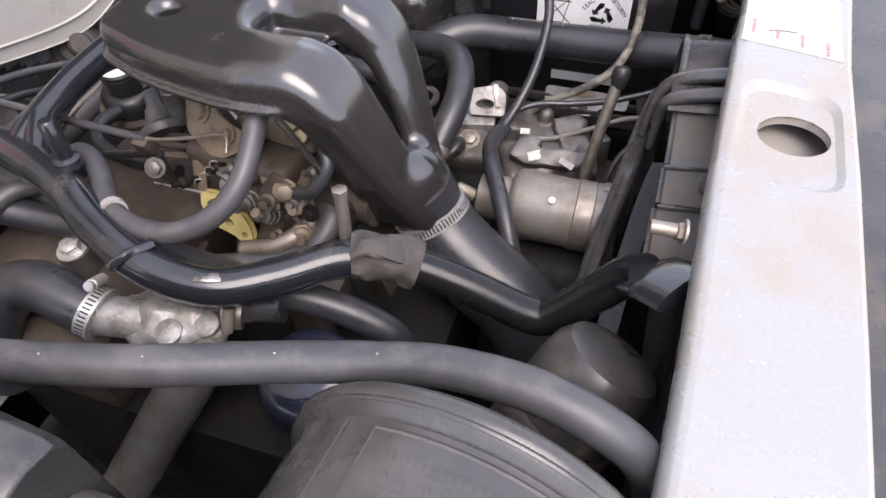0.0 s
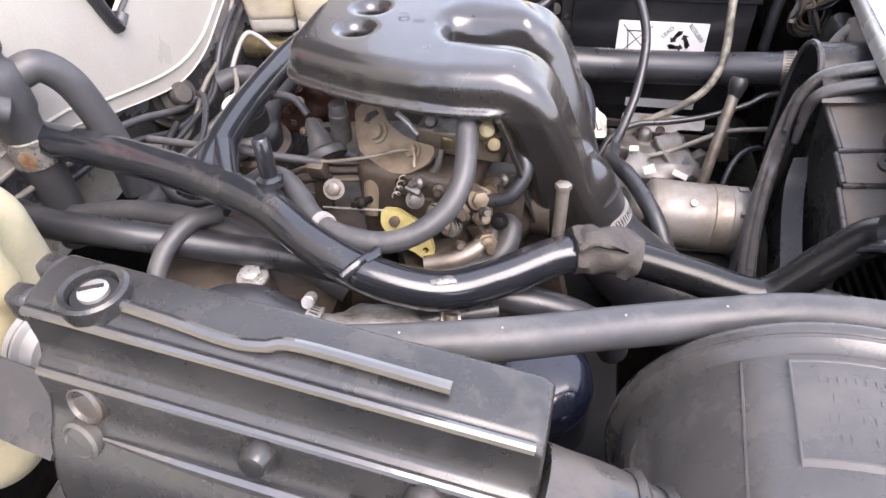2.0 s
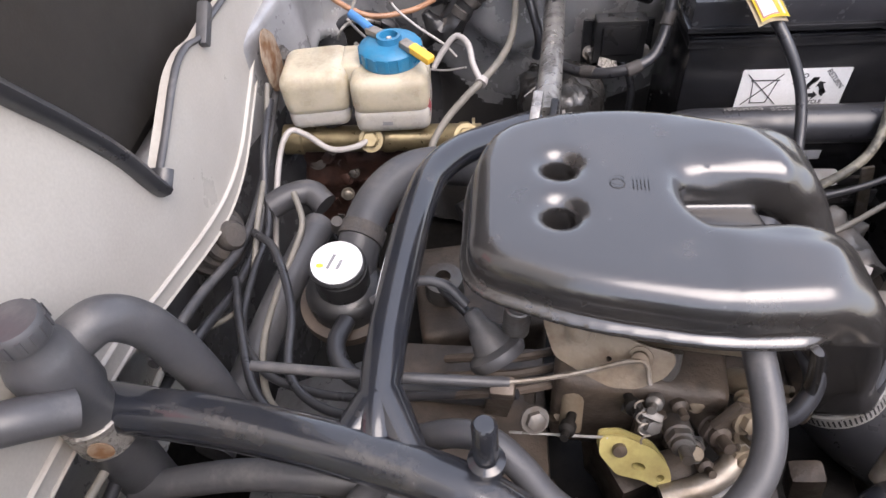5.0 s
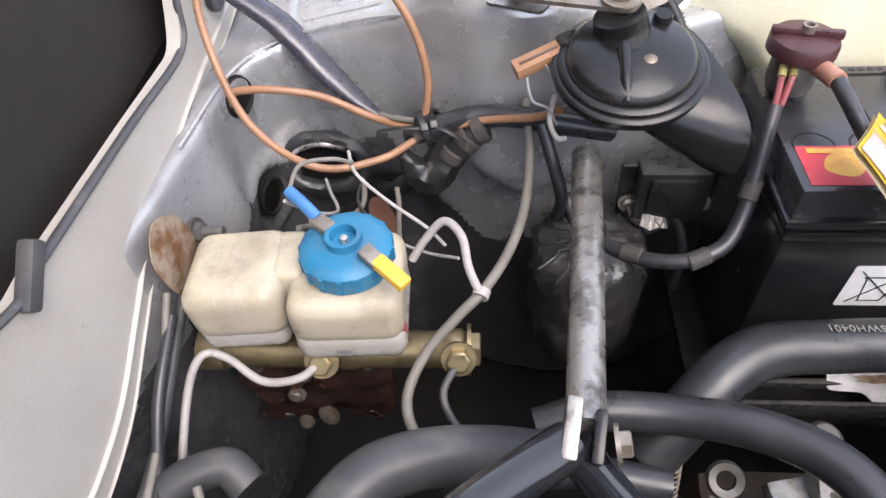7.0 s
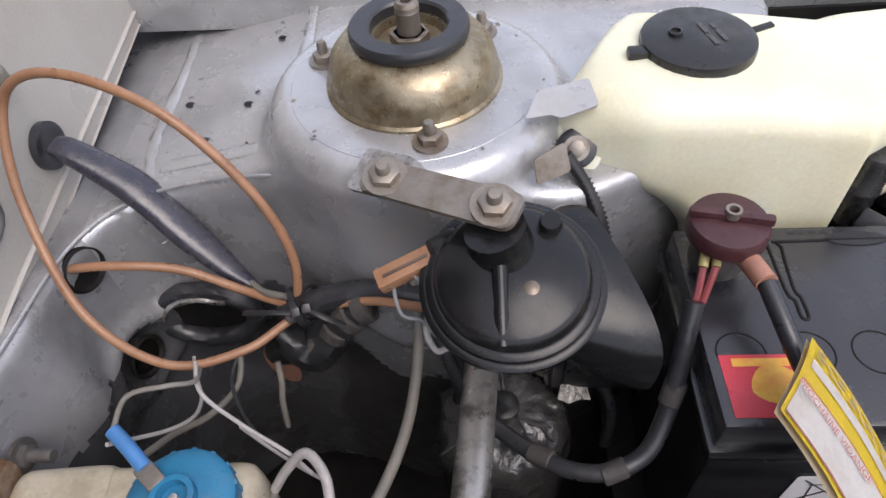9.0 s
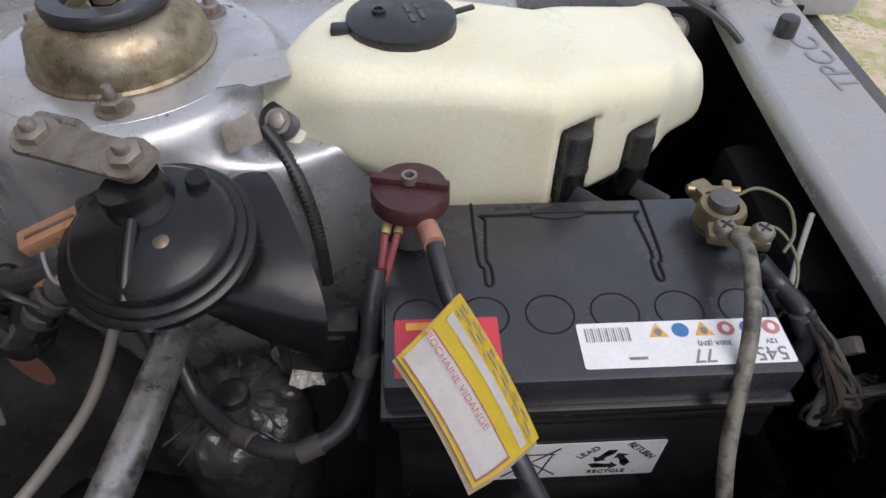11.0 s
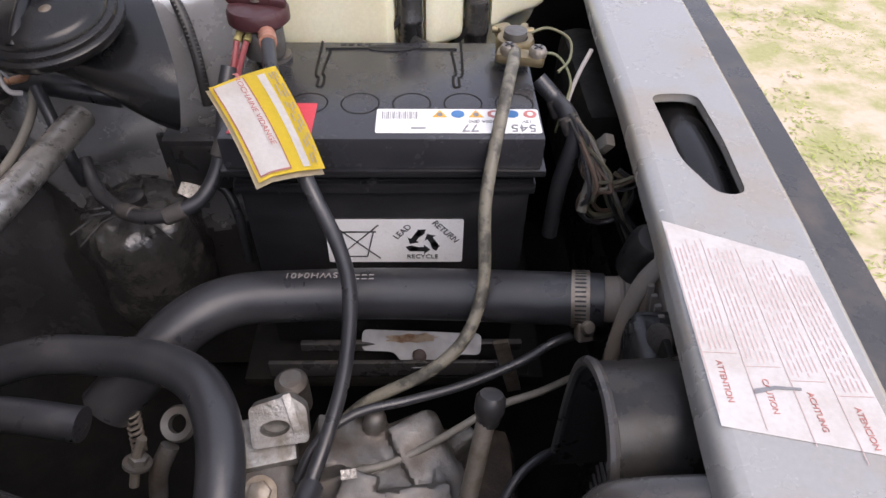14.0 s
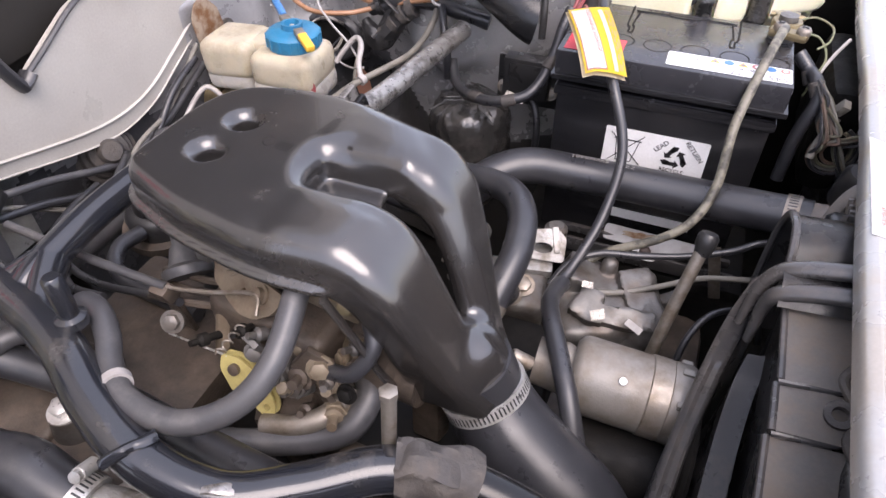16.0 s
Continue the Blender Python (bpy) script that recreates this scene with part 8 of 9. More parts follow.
def thermostat_housing():
    ob = thing("thermostat_housing", (-0.10, -0.50, 0.70), "rough cast aluminium thermostat housing with clamped hose", "thermostat housing")
    c = Vector((-0.098, -0.498, 0.752))
    bm = bmesh.new()
    bmesh.ops.create_icosphere(bm, subdivisions=4, radius=1.0)
    for v in bm.verts:
        n = v.co.copy()
        k = 1 + 0.18 * noise.noise(n * 2.2) + 0.07 * noise.noise(n * 6)
        v.co = c + Vector((n.x * 0.042, n.y * 0.026, n.z * 0.024)) * k
    part("casting", bm, M_ALU, ob, "rough pale casting", angle=180)
    part("spigot", tube([(-0.150, -0.513, 0.766), (-0.128, -0.507, 0.762), (-0.105, -0.502, 0.757)], 0.015, 20), M_ALU, ob)
    for p in ((-0.085, -0.512, 0.766), (-0.066, -0.497, 0.762), (-0.062, -0.512, 0.752)):
        part("lug", lathe([(0.010, -0.01), (0.0095, 0.006), (0.006, 0.008), (0, 0.008)], p, (0.1, -0.3, 1), 16), M_ALU, ob)
    part("hose", tube([(-0.146, -0.512, 0.767), (-0.165, -0.512, 0.774), (-0.186, -0.510, 0.780), (-0.208, -0.514, 0.778), (-0.222, -0.528, 0.765), (-0.228, -0.542, 0.742), (-0.23, -0.55, 0.70)], 0.0188, 24, 8), M_RUBBER, ob, "thick black coolant elbow")
    band = part("clamp", clamp_band((-0.147, -0.5120, 0.7675), (0.95, 0.0, -0.35), 0.0190, 0.010, (0.0, 0.55, 0.8)), M_STEEL, ob, "bright steel hose clamp")
    part("slot_row", clamp_slots((-0.147, -0.5120, 0.7675), (0.95, 0.0, -0.35), 0.0190, 0.010, (0.0, 0.55, 0.8)), M_INK, band, smooth=False)
    part("clip", clamp_band((-0.055, -0.480, 0.762), (0.9, 0.3, -0.2), 0.012, 0.014, (0.3, -0.7, 0.5)), M_STEEL_DULL, ob)
    part("side_stub", tube([(-0.072, -0.485, 0.760), (-0.050, -0.476, 0.763), (-0.02, -0.468, 0.765)], 0.0115, 18), M_RUBBER, ob)
    return ob


thermostat_housing()


def grey_pipe():
    ob = thing("water_pipe", (-0.09, -0.545, 0.62), "dirty grey cast water pipe below the thermostat", "water pipe")
    part("pipe", tube([(-0.078, -0.505, 0.728), (-0.095, -0.530, 0.70), (-0.115, -0.560, 0.665), (-0.135, -0.59, 0.63)], 0.020, 24, 6), M_ALU_GREY, ob)
    part("flange", rbox((-0.070, -0.512, 0.735), (0.055, 0.03, 0.008), 0.003, (20, 10, 25)), M_ALU, ob)
    part("bolt", hexhead((-0.128, -0.535, 0.752), (0, -0.5, 0.8), 0.006, 0.012), M_STEEL_DULL, ob)
    return ob


grey_pipe()


def oil_filter():
    ob = thing("oil_filter", (0.014, -0.505, 0.66), "glossy dark blue oil filter canister", "oil filter")
    part("can", lathe([(0, -0.085), (0.036, -0.085), (0.0375, -0.08), (0.0375, -0.020), (0.036, -0.008), (0.031, -0.001), (0.020, 0.003), (0, 0.004)], (0.012, -0.508, 0.755), (-0.05, -0.22, 1), 40), M_OILCAN, ob)
    part("seam", lathe([(0.0375, -0.024), (0.0385, -0.022), (0.0375, -0.020)], (0.012, -0.508, 0.755), (-0.05, -0.22, 1), 40), M_OILCAN, ob)
    return ob


oil_filter()


def grey_canister():
    ob = thing("vacuum_canister", (0.17, -0.50, 0.70), "matt grey domed plastic canister", "canister")
    part("body", lathe([(0, -0.10), (0.034, -0.10), (0.037, -0.07), (0.037, 0.0), (0.0355, 0.012), (0.030, 0.022), (0.016, 0.027), (0, 0.028)], (0.199, -0.480, 0.786), (0.42, 0.42, 0.80), 36), M_SHROUD, ob)
    part("band", lathe([(0.0375, -0.045), (0.039, -0.043), (0.039, -0.030), (0.0375, -0.028)], (0.199, -0.480, 0.786), (0.42, 0.42, 0.80), 36), M_BLOCK, ob)
    part("pale_bracket", rbox((0.105, -0.512, 0.735), (0.05, 0.035, 0.004), 0.001, (15, 20, 10)), M_ALU_GREY, ob)
    return ob


grey_canister()


# ---- air cleaner by the near wing ----
def air_cleaner():
    ob = thing("air_cleaner", (0.14, -0.68, 0.72), "smoky plastic air cleaner drum lying on its side", "air cleaner")
    c = Vector((0.1505, -0.5785, 0.8030))
    ax = Vector((-0.11, -1, 0.08)).normalized()
    prof = [(0.0000, -0.010), (0.0668, -0.010), (0.0868, -0.006), (0.0963, 0.000), (0.0985, 0.003), (0.0985, 0.0065), (0.0972, 0.0085), (0.0978, 0.0112), (0.0952, 0.0145), (0.0924, 0.0160), (0.0918, 0.0185), (0.0926, 0.100), (0.0935, 0.220), (0.0925, 0.260), (0.0000, 0.260)]
    part("drum", lathe(prof, c, ax, 72), M_DRUM, ob)
    # raised rectangle moulded on the drum
    up = Vector((0, 0, 1)) - ax * ax.z
    up.normalize()
    side = ax.cross(up)

    def on(a, h, r):
        return c + ax * h + (up * math.cos(a) + side * math.sin(a)) * r
    rnd = random.Random(6)
    def pad(a0, a1, h0, h1, r0, r1, mat, name, label=""):
        bm = bmesh.new()
        k = 10
        g = [[bm.verts.new(on(a0 + (a1 - a0) * i / k, h, r1)) for h in (h0, h1)] for i in range(k + 1)]
        lo = [[bm.verts.new(on(a0 + (a1 - a0) * i / k + d, h, r0)) for d, h in ((0, h0 - 0.002), (0, h1 + 0.002))] for i in range(k + 1)]
        for i in range(k):
            bm.faces.new((g[i][0], g[i + 1][0], g[i + 1][1], g[i][1]))
            bm.faces.new((g[i][0], g[i + 1][0], lo[i + 1][0], lo[i][0]))
            bm.faces.new((g[i][1], g[i + 1][1], lo[i + 1][1], lo[i][1]))
        for i in (0, k):
            bm.faces.new((g[i][0], g[i][1], lo[i][1], lo[i][0]))
        part(name, bm, mat, ob, label)
    pad(-0.72, 0.38, 0.0205, 0.070, 0.0916, 0.0938, M_DRUM, "raised_panel", "raised moulded panel")
    for row in range(4):
        a = -0.64
        while a < 0.26:
            l = rnd.uniform(0.012, 0.030)
            pad(a, min(a + l, 0.34), 0.0300 + 0.0095 * row, 0.0318 + 0.0095 * row, 0.0936, 0.0940, M_DRUM, "embossed_print")
            a += l + rnd.choice((0.010, 0.012, 0.014, 0.06))
    for a0, a1, h0, h1 in ((-0.72, 0.38, 0.0205, 0.0213), (-0.72, 0.38, 0.0692, 0.070), (-0.72, -0.710, 0.0205, 0.070), (0.370, 0.38, 0.0205, 0.070), (0.575, 0.585, 0.018, 0.20)):
        pad(a0, a1, h0, h1, 0.0920, 0.0942 if a0 < 0.5 else 0.0928, M_DRUM_PALE, "pale_edge", "paler moulded edge")
    part("rim_groove", lathe([(0.0975, 0.0080), (0.0982, 0.0095), (0.0975, 0.0110)], c, ax, 72), M_DRUM, ob)
    return ob


air_cleaner()


def air_box():
    ob = thing("air_intake_box", (-0.08, -0.665, 0.86), "long satin black plastic air intake box", "air intake box")
    m = plane_m((-0.073, -0.653, 0.0), (1, -0.062, 0), (0.062, 1, 0))

    def px(p):
        """A place in the box's own frame; it lies lower towards the drum."""
        return m @ Vector((p[0], p[1], p[2] + 0.0165 - 0.0160 * (p[0] + 0.092) / 0.18))
    # cross-section from the far side over the top to the near side: stepped lid and bulged flank
    sec = [(0.020, 0.895), (0.020, 0.928), (0.016, 0.934), (0.004, 0.9365), (-0.008, 0.9345), (-0.0115, 0.931), (-0.0125, 0.916), (-0.0145, 0.911), (-0.0185, 0.909), (-0.0205, 0.905), (-0.0215, 0.893), (-0.025, 0.886), (-0.031, 0.878), (-0.038, 0.862), (-0.043, 0.84), (-0.040, 0.82), (0.0, 0.81), (0.020, 0.83)]
    bm = bmesh.new()
    stations = [(-0.094, 0.96), (-0.092, 1.0), (-0.05, 1.0), (0.0, 1.0), (0.05, 1.0), (0.088, 1.0), (0.092, 0.97)]
    rings = []
    for x, k in stations:
        rings.append([bm.verts.new(px((x, y * k, 0.87 + (z - 0.87) * k - 0.004 * (x + 0.09) / 0.18))) for y, z in sec])
    n = len(sec)
    for a, b in zip(rings, rings[1:]):
        for i in range(n):
            bm.faces.new((a[i], a[(i + 1) % n], b[(i + 1) % n], b[i]))
    bm.faces.new(rings[0])
    bm.faces.new(rings[-1][::-1])
    body = part("body", bm, M_BOX, ob, angle=30)
    bv = body.modifiers.new("round", "BEVEL")
    bv.width, bv.segments, bv.limit_method, bv.angle_limit = 0.0045, 4, "ANGLE", radians(25)
    part("ridge", tube([px((-0.057, -0.0020, 0.9360)), px((-0.040, -0.003, 0.9358)), px((-0.016, -0.0048, 0.9352)), px((-0.004, -0.0035, 0.9355)), px((0.008, -0.0005, 0.9360)), px((0.060, -0.0015, 0.9355))], 0.0024, 8, 6), M_EDGE, ob, "moulded ridge")
    for y, z in ((-0.0112, 0.9325), (-0.0192, 0.9085)):
        part("edge_bead", tube([px((-0.091, y, z)), px((0.0, y, z - 0.002)), px((0.089, y, z - 0.004))], 0.0021, 8, 4), M_EDGE, ob, "rounded moulded edge")
    part("rib", tube([px((0.030, -0.023, 0.888)), px((0.030, -0.031, 0.878)), px((0.030, -0.039, 0.860))], 0.003, 8), M_BOX, ob)
    for y in (0.012, -0.004):
        part("end_nub", rbox(px((-0.098, y, 0.926)), (0.012, 0.010, 0.014), 0.004, (0, 0, -5), 3), M_BOX, ob)
    part("screw_well", lathe([(0.0125, -0.004), (0.0125, 0.0025), (0.0112, 0.0035), (0.0092, 0.003), (0.0085, -0.001), (0, -0.001)], px((-0.0690, -0.0005, 0.9365)), (0, 0, 1), 30), M_BOX, ob)
    part("well_floor", lathe([(0.0, 0.0), (0.0083, 0.0), (0.0083, 0.0008), (0, 0.0008)], px((-0.0690, -0.0005, 0.936)), (0, 0, 1), 24), M_INK, ob)
    screw = part("screw", lathe([(0, 0), (0.0054, 0), (0.0054, 0.002), (0.004, 0.003), (0, 0.0034)], px((-0.0690, -0.0005, 0.9365)), (0, 0, 1), 20), M_STEEL, ob, "slotted steel screw")
    part("screw_slot", rbox(px((-0.0690, -0.0005, 0.9400)), (0.0085, 0.0013, 0.0006), 0, (0, 0, 25)), M_INK, screw)
    for x in (-0.005, 0.055):
        part("stud", lathe([(0.007, 0), (0.007, 0.004), (0.005, 0.008), (0, 0.009)], px((x, -0.0210, 0.898)), m.to_3x3() @ Vector((0, -1, 0.2)), 16), M_BOX, ob)
    for x, y, z in ((-0.0754, -0.0205, 0.8963), (-0.0790, -0.0275, 0.8810)):
        part("plug", lathe([(0.0085, -0.003), (0.0085, 0.002), (0.0070, 0.003), (0.0060, 0.0015), (0, 0.002)], px((x, y, z)), m.to_3x3() @ Vector((-0.1, -0.95, 0.3)), 20), M_ALU_GREY, ob, "grey plug in the flank")
    part("flank_crease", tube([px((-0.070, -0.0268, 0.8840)), px((-0.040, -0.0272, 0.8825)), px((0.0, -0.0275, 0.8815)), px((0.060, -0.0275, 0.8805))], 0.0028, 8, 6, radii=[0.4, 0.9, 1.2, 1.2]), M_EDGE, ob, "rounded glossy crease of the flank")
    part("outlet", tube([px((0.085, -0.012, 0.885)), px((0.115, -0.014, 0.876)), px((0.15, -0.02, 0.862)), px((0.185, -0.03, 0.845))], 0.032, 26, 6, radii=[0.85, 0.95, 1.0, 1.0], lump=0.02), M_SHROUD, ob, "dusty grey outlet duct")
    for k in range(4):
        p = px((0.118 + 0.012 * k, -0.0145 - 0.001 * k, 0.875 - 0.0035 * k))
        part("corrugation", lathe([(0.0315, -0.0025), (0.0335, 0), (0.0315, 0.0025)], p, m.to_3x3() @ Vector((1, -0.05, -0.32)), 26), M_SHROUD, ob)
    part("mount_bracket", rbox((-0.216, -0.655, 0.878), (0.080, 0.032, 0.003), 0.001, (35, -5, -12)), M_SHROUD, ob, "dull metal mounting bracket")
    part("mount_bolt", hexhead((-0.2443, -0.651, 0.882), (0, -0.5, 0.85), 0.0065, 0.006), M_STEEL_DULL, ob)
    return ob


air_box()


def expansion_tank():
    ob = thing("expansion_tank", (-0.28, -0.63, 0.74), "yellowed coolant expansion tank with hexagonal black cap", "expansion tank")
    def field(p):
        d = d_box(p, (-0.357, -0.592, 0.795), (0.060, 0.070, 0.090), 0.034, (0, 0, 6))
        d = smin(d, d_box(p, (-0.385, -0.556, 0.880), (0.050, 0.040, 0.044), 0.026, (0, 0, 14)), 0.02)
        d = smin(d, d_tube(p, [(-0.311, -0.585, 0.85), (-0.311, -0.585, 0.884)], [0.030, 0.027]), 0.016)
        # moulded flutes of the flank
        for k in range(2):
            d = smax(d, -d_tube(p, [(-0.297 + 0.004 * k, -0.600 + 0.036 * k, 0.83), (-0.295 + 0.004 * k, -0.600 + 0.036 * k, 0.86)], [0.006, 0.008]), 0.012)
        return d

    part("tank", net(field, (-0.46, -0.69, 0.69), (-0.255, -0.49, 0.945), 0.006), M_CREAM_OLD, ob, "yellowed plastic tank", angle=180)
    em = plane_m((-0.300, -0.6585, 0.806), (0.93, 0.24, 0.35), (-0.15, 0.1, 0.98))
    part("embossed_print", bars([(-0.02 + 0.0085 * k, 0.006 - 0.020 * r_, 0.006) for r_ in range(2) for k in range(5 - r_)], em, 0.008), M_CREAM_OLD, ob, "faint embossed letters", smooth=False)
    cc = (-0.311, -0.585, 0.0)
    part("cap", lathe([(0, 0.886), (0.031, 0.886), (0.031, 0.892), (0.028, 0.896), (0, 0.896)], cc, n=36), M_SHROUD, ob, "dusty black cap flange")
    hexm = bmesh.new()
    lo = [hexm.verts.new((cc[0] + 0.0285 * math.cos(a), cc[1] + 0.0285 * math.sin(a), 0.894)) for a in [radians(60 * k + 12) for k in range(6)]]
    hi = [hexm.verts.new((cc[0] + 0.0275 * math.cos(a), cc[1] + 0.0275 * math.sin(a), 0.914)) for a in [radians(60 * k + 12) for k in range(6)]]
    tp = [hexm.verts.new((cc[0] + 0.0225 * math.cos(a), cc[1] + 0.0225 * math.sin(a), 0.918)) for a in [radians(60 * k + 12) for k in range(6)]]
    for a, b in ((lo, hi), (hi, tp)):
        for k in range(6):
            hexm.faces.new((a[k], a[(k + 1) % 6], b[(k + 1) % 6], b[k]))
    hexm.faces.new(tp)
    hexm.faces.new(lo[::-1])
    part("hex_cap", hexm, M_SHROUD, ob, "hexagonal dusty black cap", smooth=False)
    part("cap_well", lathe([(0.017, 0.9165), (0.0205, 0.9185), (0.0190, 0.9200), (0.015, 0.919), (0.0145, 0.912), (0, 0.912)], cc, n=28, caps=False), M_PLASTIC, ob, "round sensor well")
    part("sensor", rbox((-0.306, -0.580, 0.927), (0.020, 0.017, 0.020), 0.003, (0, 0, 20)), M_SHROUD, ob)
    part("red_plug", rbox((-0.322, -0.588, 0.927), (0.015, 0.016, 0.020), 0.003, (0, 0, 20)), M_RED, ob, "dusty red connector plug")
    part("plug_wire", tube([(-0.326, -0.584, 0.936), (-0.324, -0.566, 0.950), (-0.328, -0.545, 0.952), (-0.340, -0.52, 0.93)], 0.0018, 8, 6), M_WIRE_GREEN, ob, "thin yellow-green wire")
    return ob


settle(expansion_tank(), -0.004, 0.010, 0.008)


def oil_filler():
    ob = thing("oil_filler_pipe", (-0.40, -0.42, 0.74), "dusty black filler neck with ribbed cap, hose and rusty band", "filler pipe")
    c = (-0.398, -0.420, 0)
    part("neck", lathe([(0.0160, 0.74), (0.0160, 0.862), (0.0185, 0.868), (0.0185, 0.894), (0.0165, 0.902), (0.0125, 0.907), (0.0125, 0.914), (0, 0.914)], c, n=28), M_RUBBER_DIRTY, ob)
    cap = part("cap", lathe([(0, 0.913), (0.0138, 0.913), (0.0142, 0.915), (0.0142, 0.923), (0.0125, 0.9255), (0, 0.926)], c, n=28), M_RUBBER_DIRTY, ob, "dusty ribbed cap")
    for k in range(14):
        a = 2 * math.pi * k / 14
        part("cap_rib", rbox((c[0] + 0.0142 * math.cos(a), c[1] + 0.0142 * math.sin(a), 0.919), (0.0014, 0.0024, 0.008), 0, (0, 0, math.degrees(a))), M_RUBBER_DIRTY, cap)
    part("band", lathe([(0.0163, 0.822), (0.0175, 0.823), (0.0175, 0.846), (0.0163, 0.847)], c, n=30), M_FOIL, ob, "pale metal band round the neck")
    part("rust_stain", patch(oval(0, 0, 0.006, 0.008, 10, 16), plane_m((-0.390, -0.4362, 0.834), (0.9, 0.4, 0), (0, 0, 1)), 0.0005), M_RUSTSTAIN, ob, "rust spot on the band")
    part("hose", tube([(-0.382, -0.437, 0.878), (-0.400, -0.452, 0.892), (-0.425, -0.462, 0.892), (-0.452, -0.470, 0.872), (-0.462, -0.480, 0.83)], 0.0105, 18, 8, hollow=False), M_RUBBER_DIRTY, ob, "open breather hose bending behind the tank")
    part("side_hose", tube([(-0.394, -0.408, 0.890), (-0.382, -0.394, 0.892), (-0.372, -0.384, 0.876), (-0.364, -0.380, 0.848), (-0.356, -0.380, 0.81), (-0.35, -0.385, 0.77)], 0.0125, 18, 8), M_RUBBER_DIRTY, ob, "side hose bending down")
    return ob


oil_filler()


def diaphragm():
    ob = thing("pressure_diaphragm", (-0.205, -0.60, 0.80), "pale alloy round diaphragm housing beside the intake box", "diaphragm")
    at, ax = Vector((-0.252, -0.601, 0.845)), Vector((0.92, -0.22, -0.12))
    part("housing", lathe([(0, -0.006), (0.0185, -0.006), (0.0205, -0.004), (0.0205, 0.002), (0.0190, 0.003), (0.0175, 0.004), (0.0170, 0.012), (0.012, 0.014), (0.010, 0.018), (0, 0.018)], at, ax, 36), M_ALU_PALE, ob, "pale alloy disc housing", angle=22)
    part("flange_groove", lathe([(0.0206, -0.0005), (0.0209, 0.0000), (0.0206, 0.0005)], at, ax, 36), M_ALU_GREY, ob)
    part("arm", tube([(-0.226, -0.606, 0.845), (-0.200, -0.612, 0.846), (-0.168, -0.622, 0.850)], 0.006, 10, 6, flat=0.45), M_ALU, ob, "flat alloy arm")
    part("stub", lathe([(0.006, 0), (0.006, 0.012), (0, 0.012)], at + ax * 0.016, ax, 14), M_STEEL_DULL, ob)
    return ob


diaphragm()


# ---- radiator side ----
def starter_cylinder():
    ob = thing("starter_motor", (0.14, -0.255, 0.66), "dull grey metal cylinder with a rusty band", "starter motor")
    a = Vector((0.096, -0.2555, 0.700))
    ax = Vector((0.090, 0.003, -0.006))
    part("can", lathe([(0, 0), (0.026, 0.0), (0.031, 0.004), (0.0325, 0.008), (0.0325, 0.060), (0, 0.060)], a, ax, 40), M_STARTER, ob)
    part("rusty_band", lathe([(0.0325, 0.060), (0.0335, 0.061), (0.0335, 0.076), (0.0325, 0.077), (0, 0.077)], a, ax, 40), M_STEEL_DULL, ob, "rust-stained steel band")
    part("end_cap", lathe([(0.0325, 0.077), (0.0335, 0.079), (0.0335, 0.092), (0.0315, 0.095), (0.018, 0.100), (0, 0.100)], a, ax, 40), M_STARTER, ob)
    part("rivet", lathe([(0, 0), (0.0034, 0), (0.0030, 0.0012), (0, 0.0015)], (0.1375, -0.2720, 0.7265), (0.0, -0.5, 0.85), 14), M_WHITE, ob, "bright rivet")
    for k in range(5):
        an = radians(30 + 50 * k)
        part("cap_tooth", rbox((0.184, -0.2525 + 0.033 * math.cos(an), 0.694 + 0.033 * math.sin(an)), (0.009, 0.006, 0.006), 0.001), M_STARTER, ob)
    part("nose", lathe([(0.020, -0.030), (0.022, -0.006), (0.020, 0.0), (0, 0.0)], a, ax, 26), M_STARTER, ob)
    part("lower_body", lathe([(0, 0), (0.035, 0), (0.035, 0.10), (0, 0.10)], (0.10, -0.29, 0.635), (1, 0.05, 0), 28), M_DARK, ob)
    return ob


starter_cylinder()


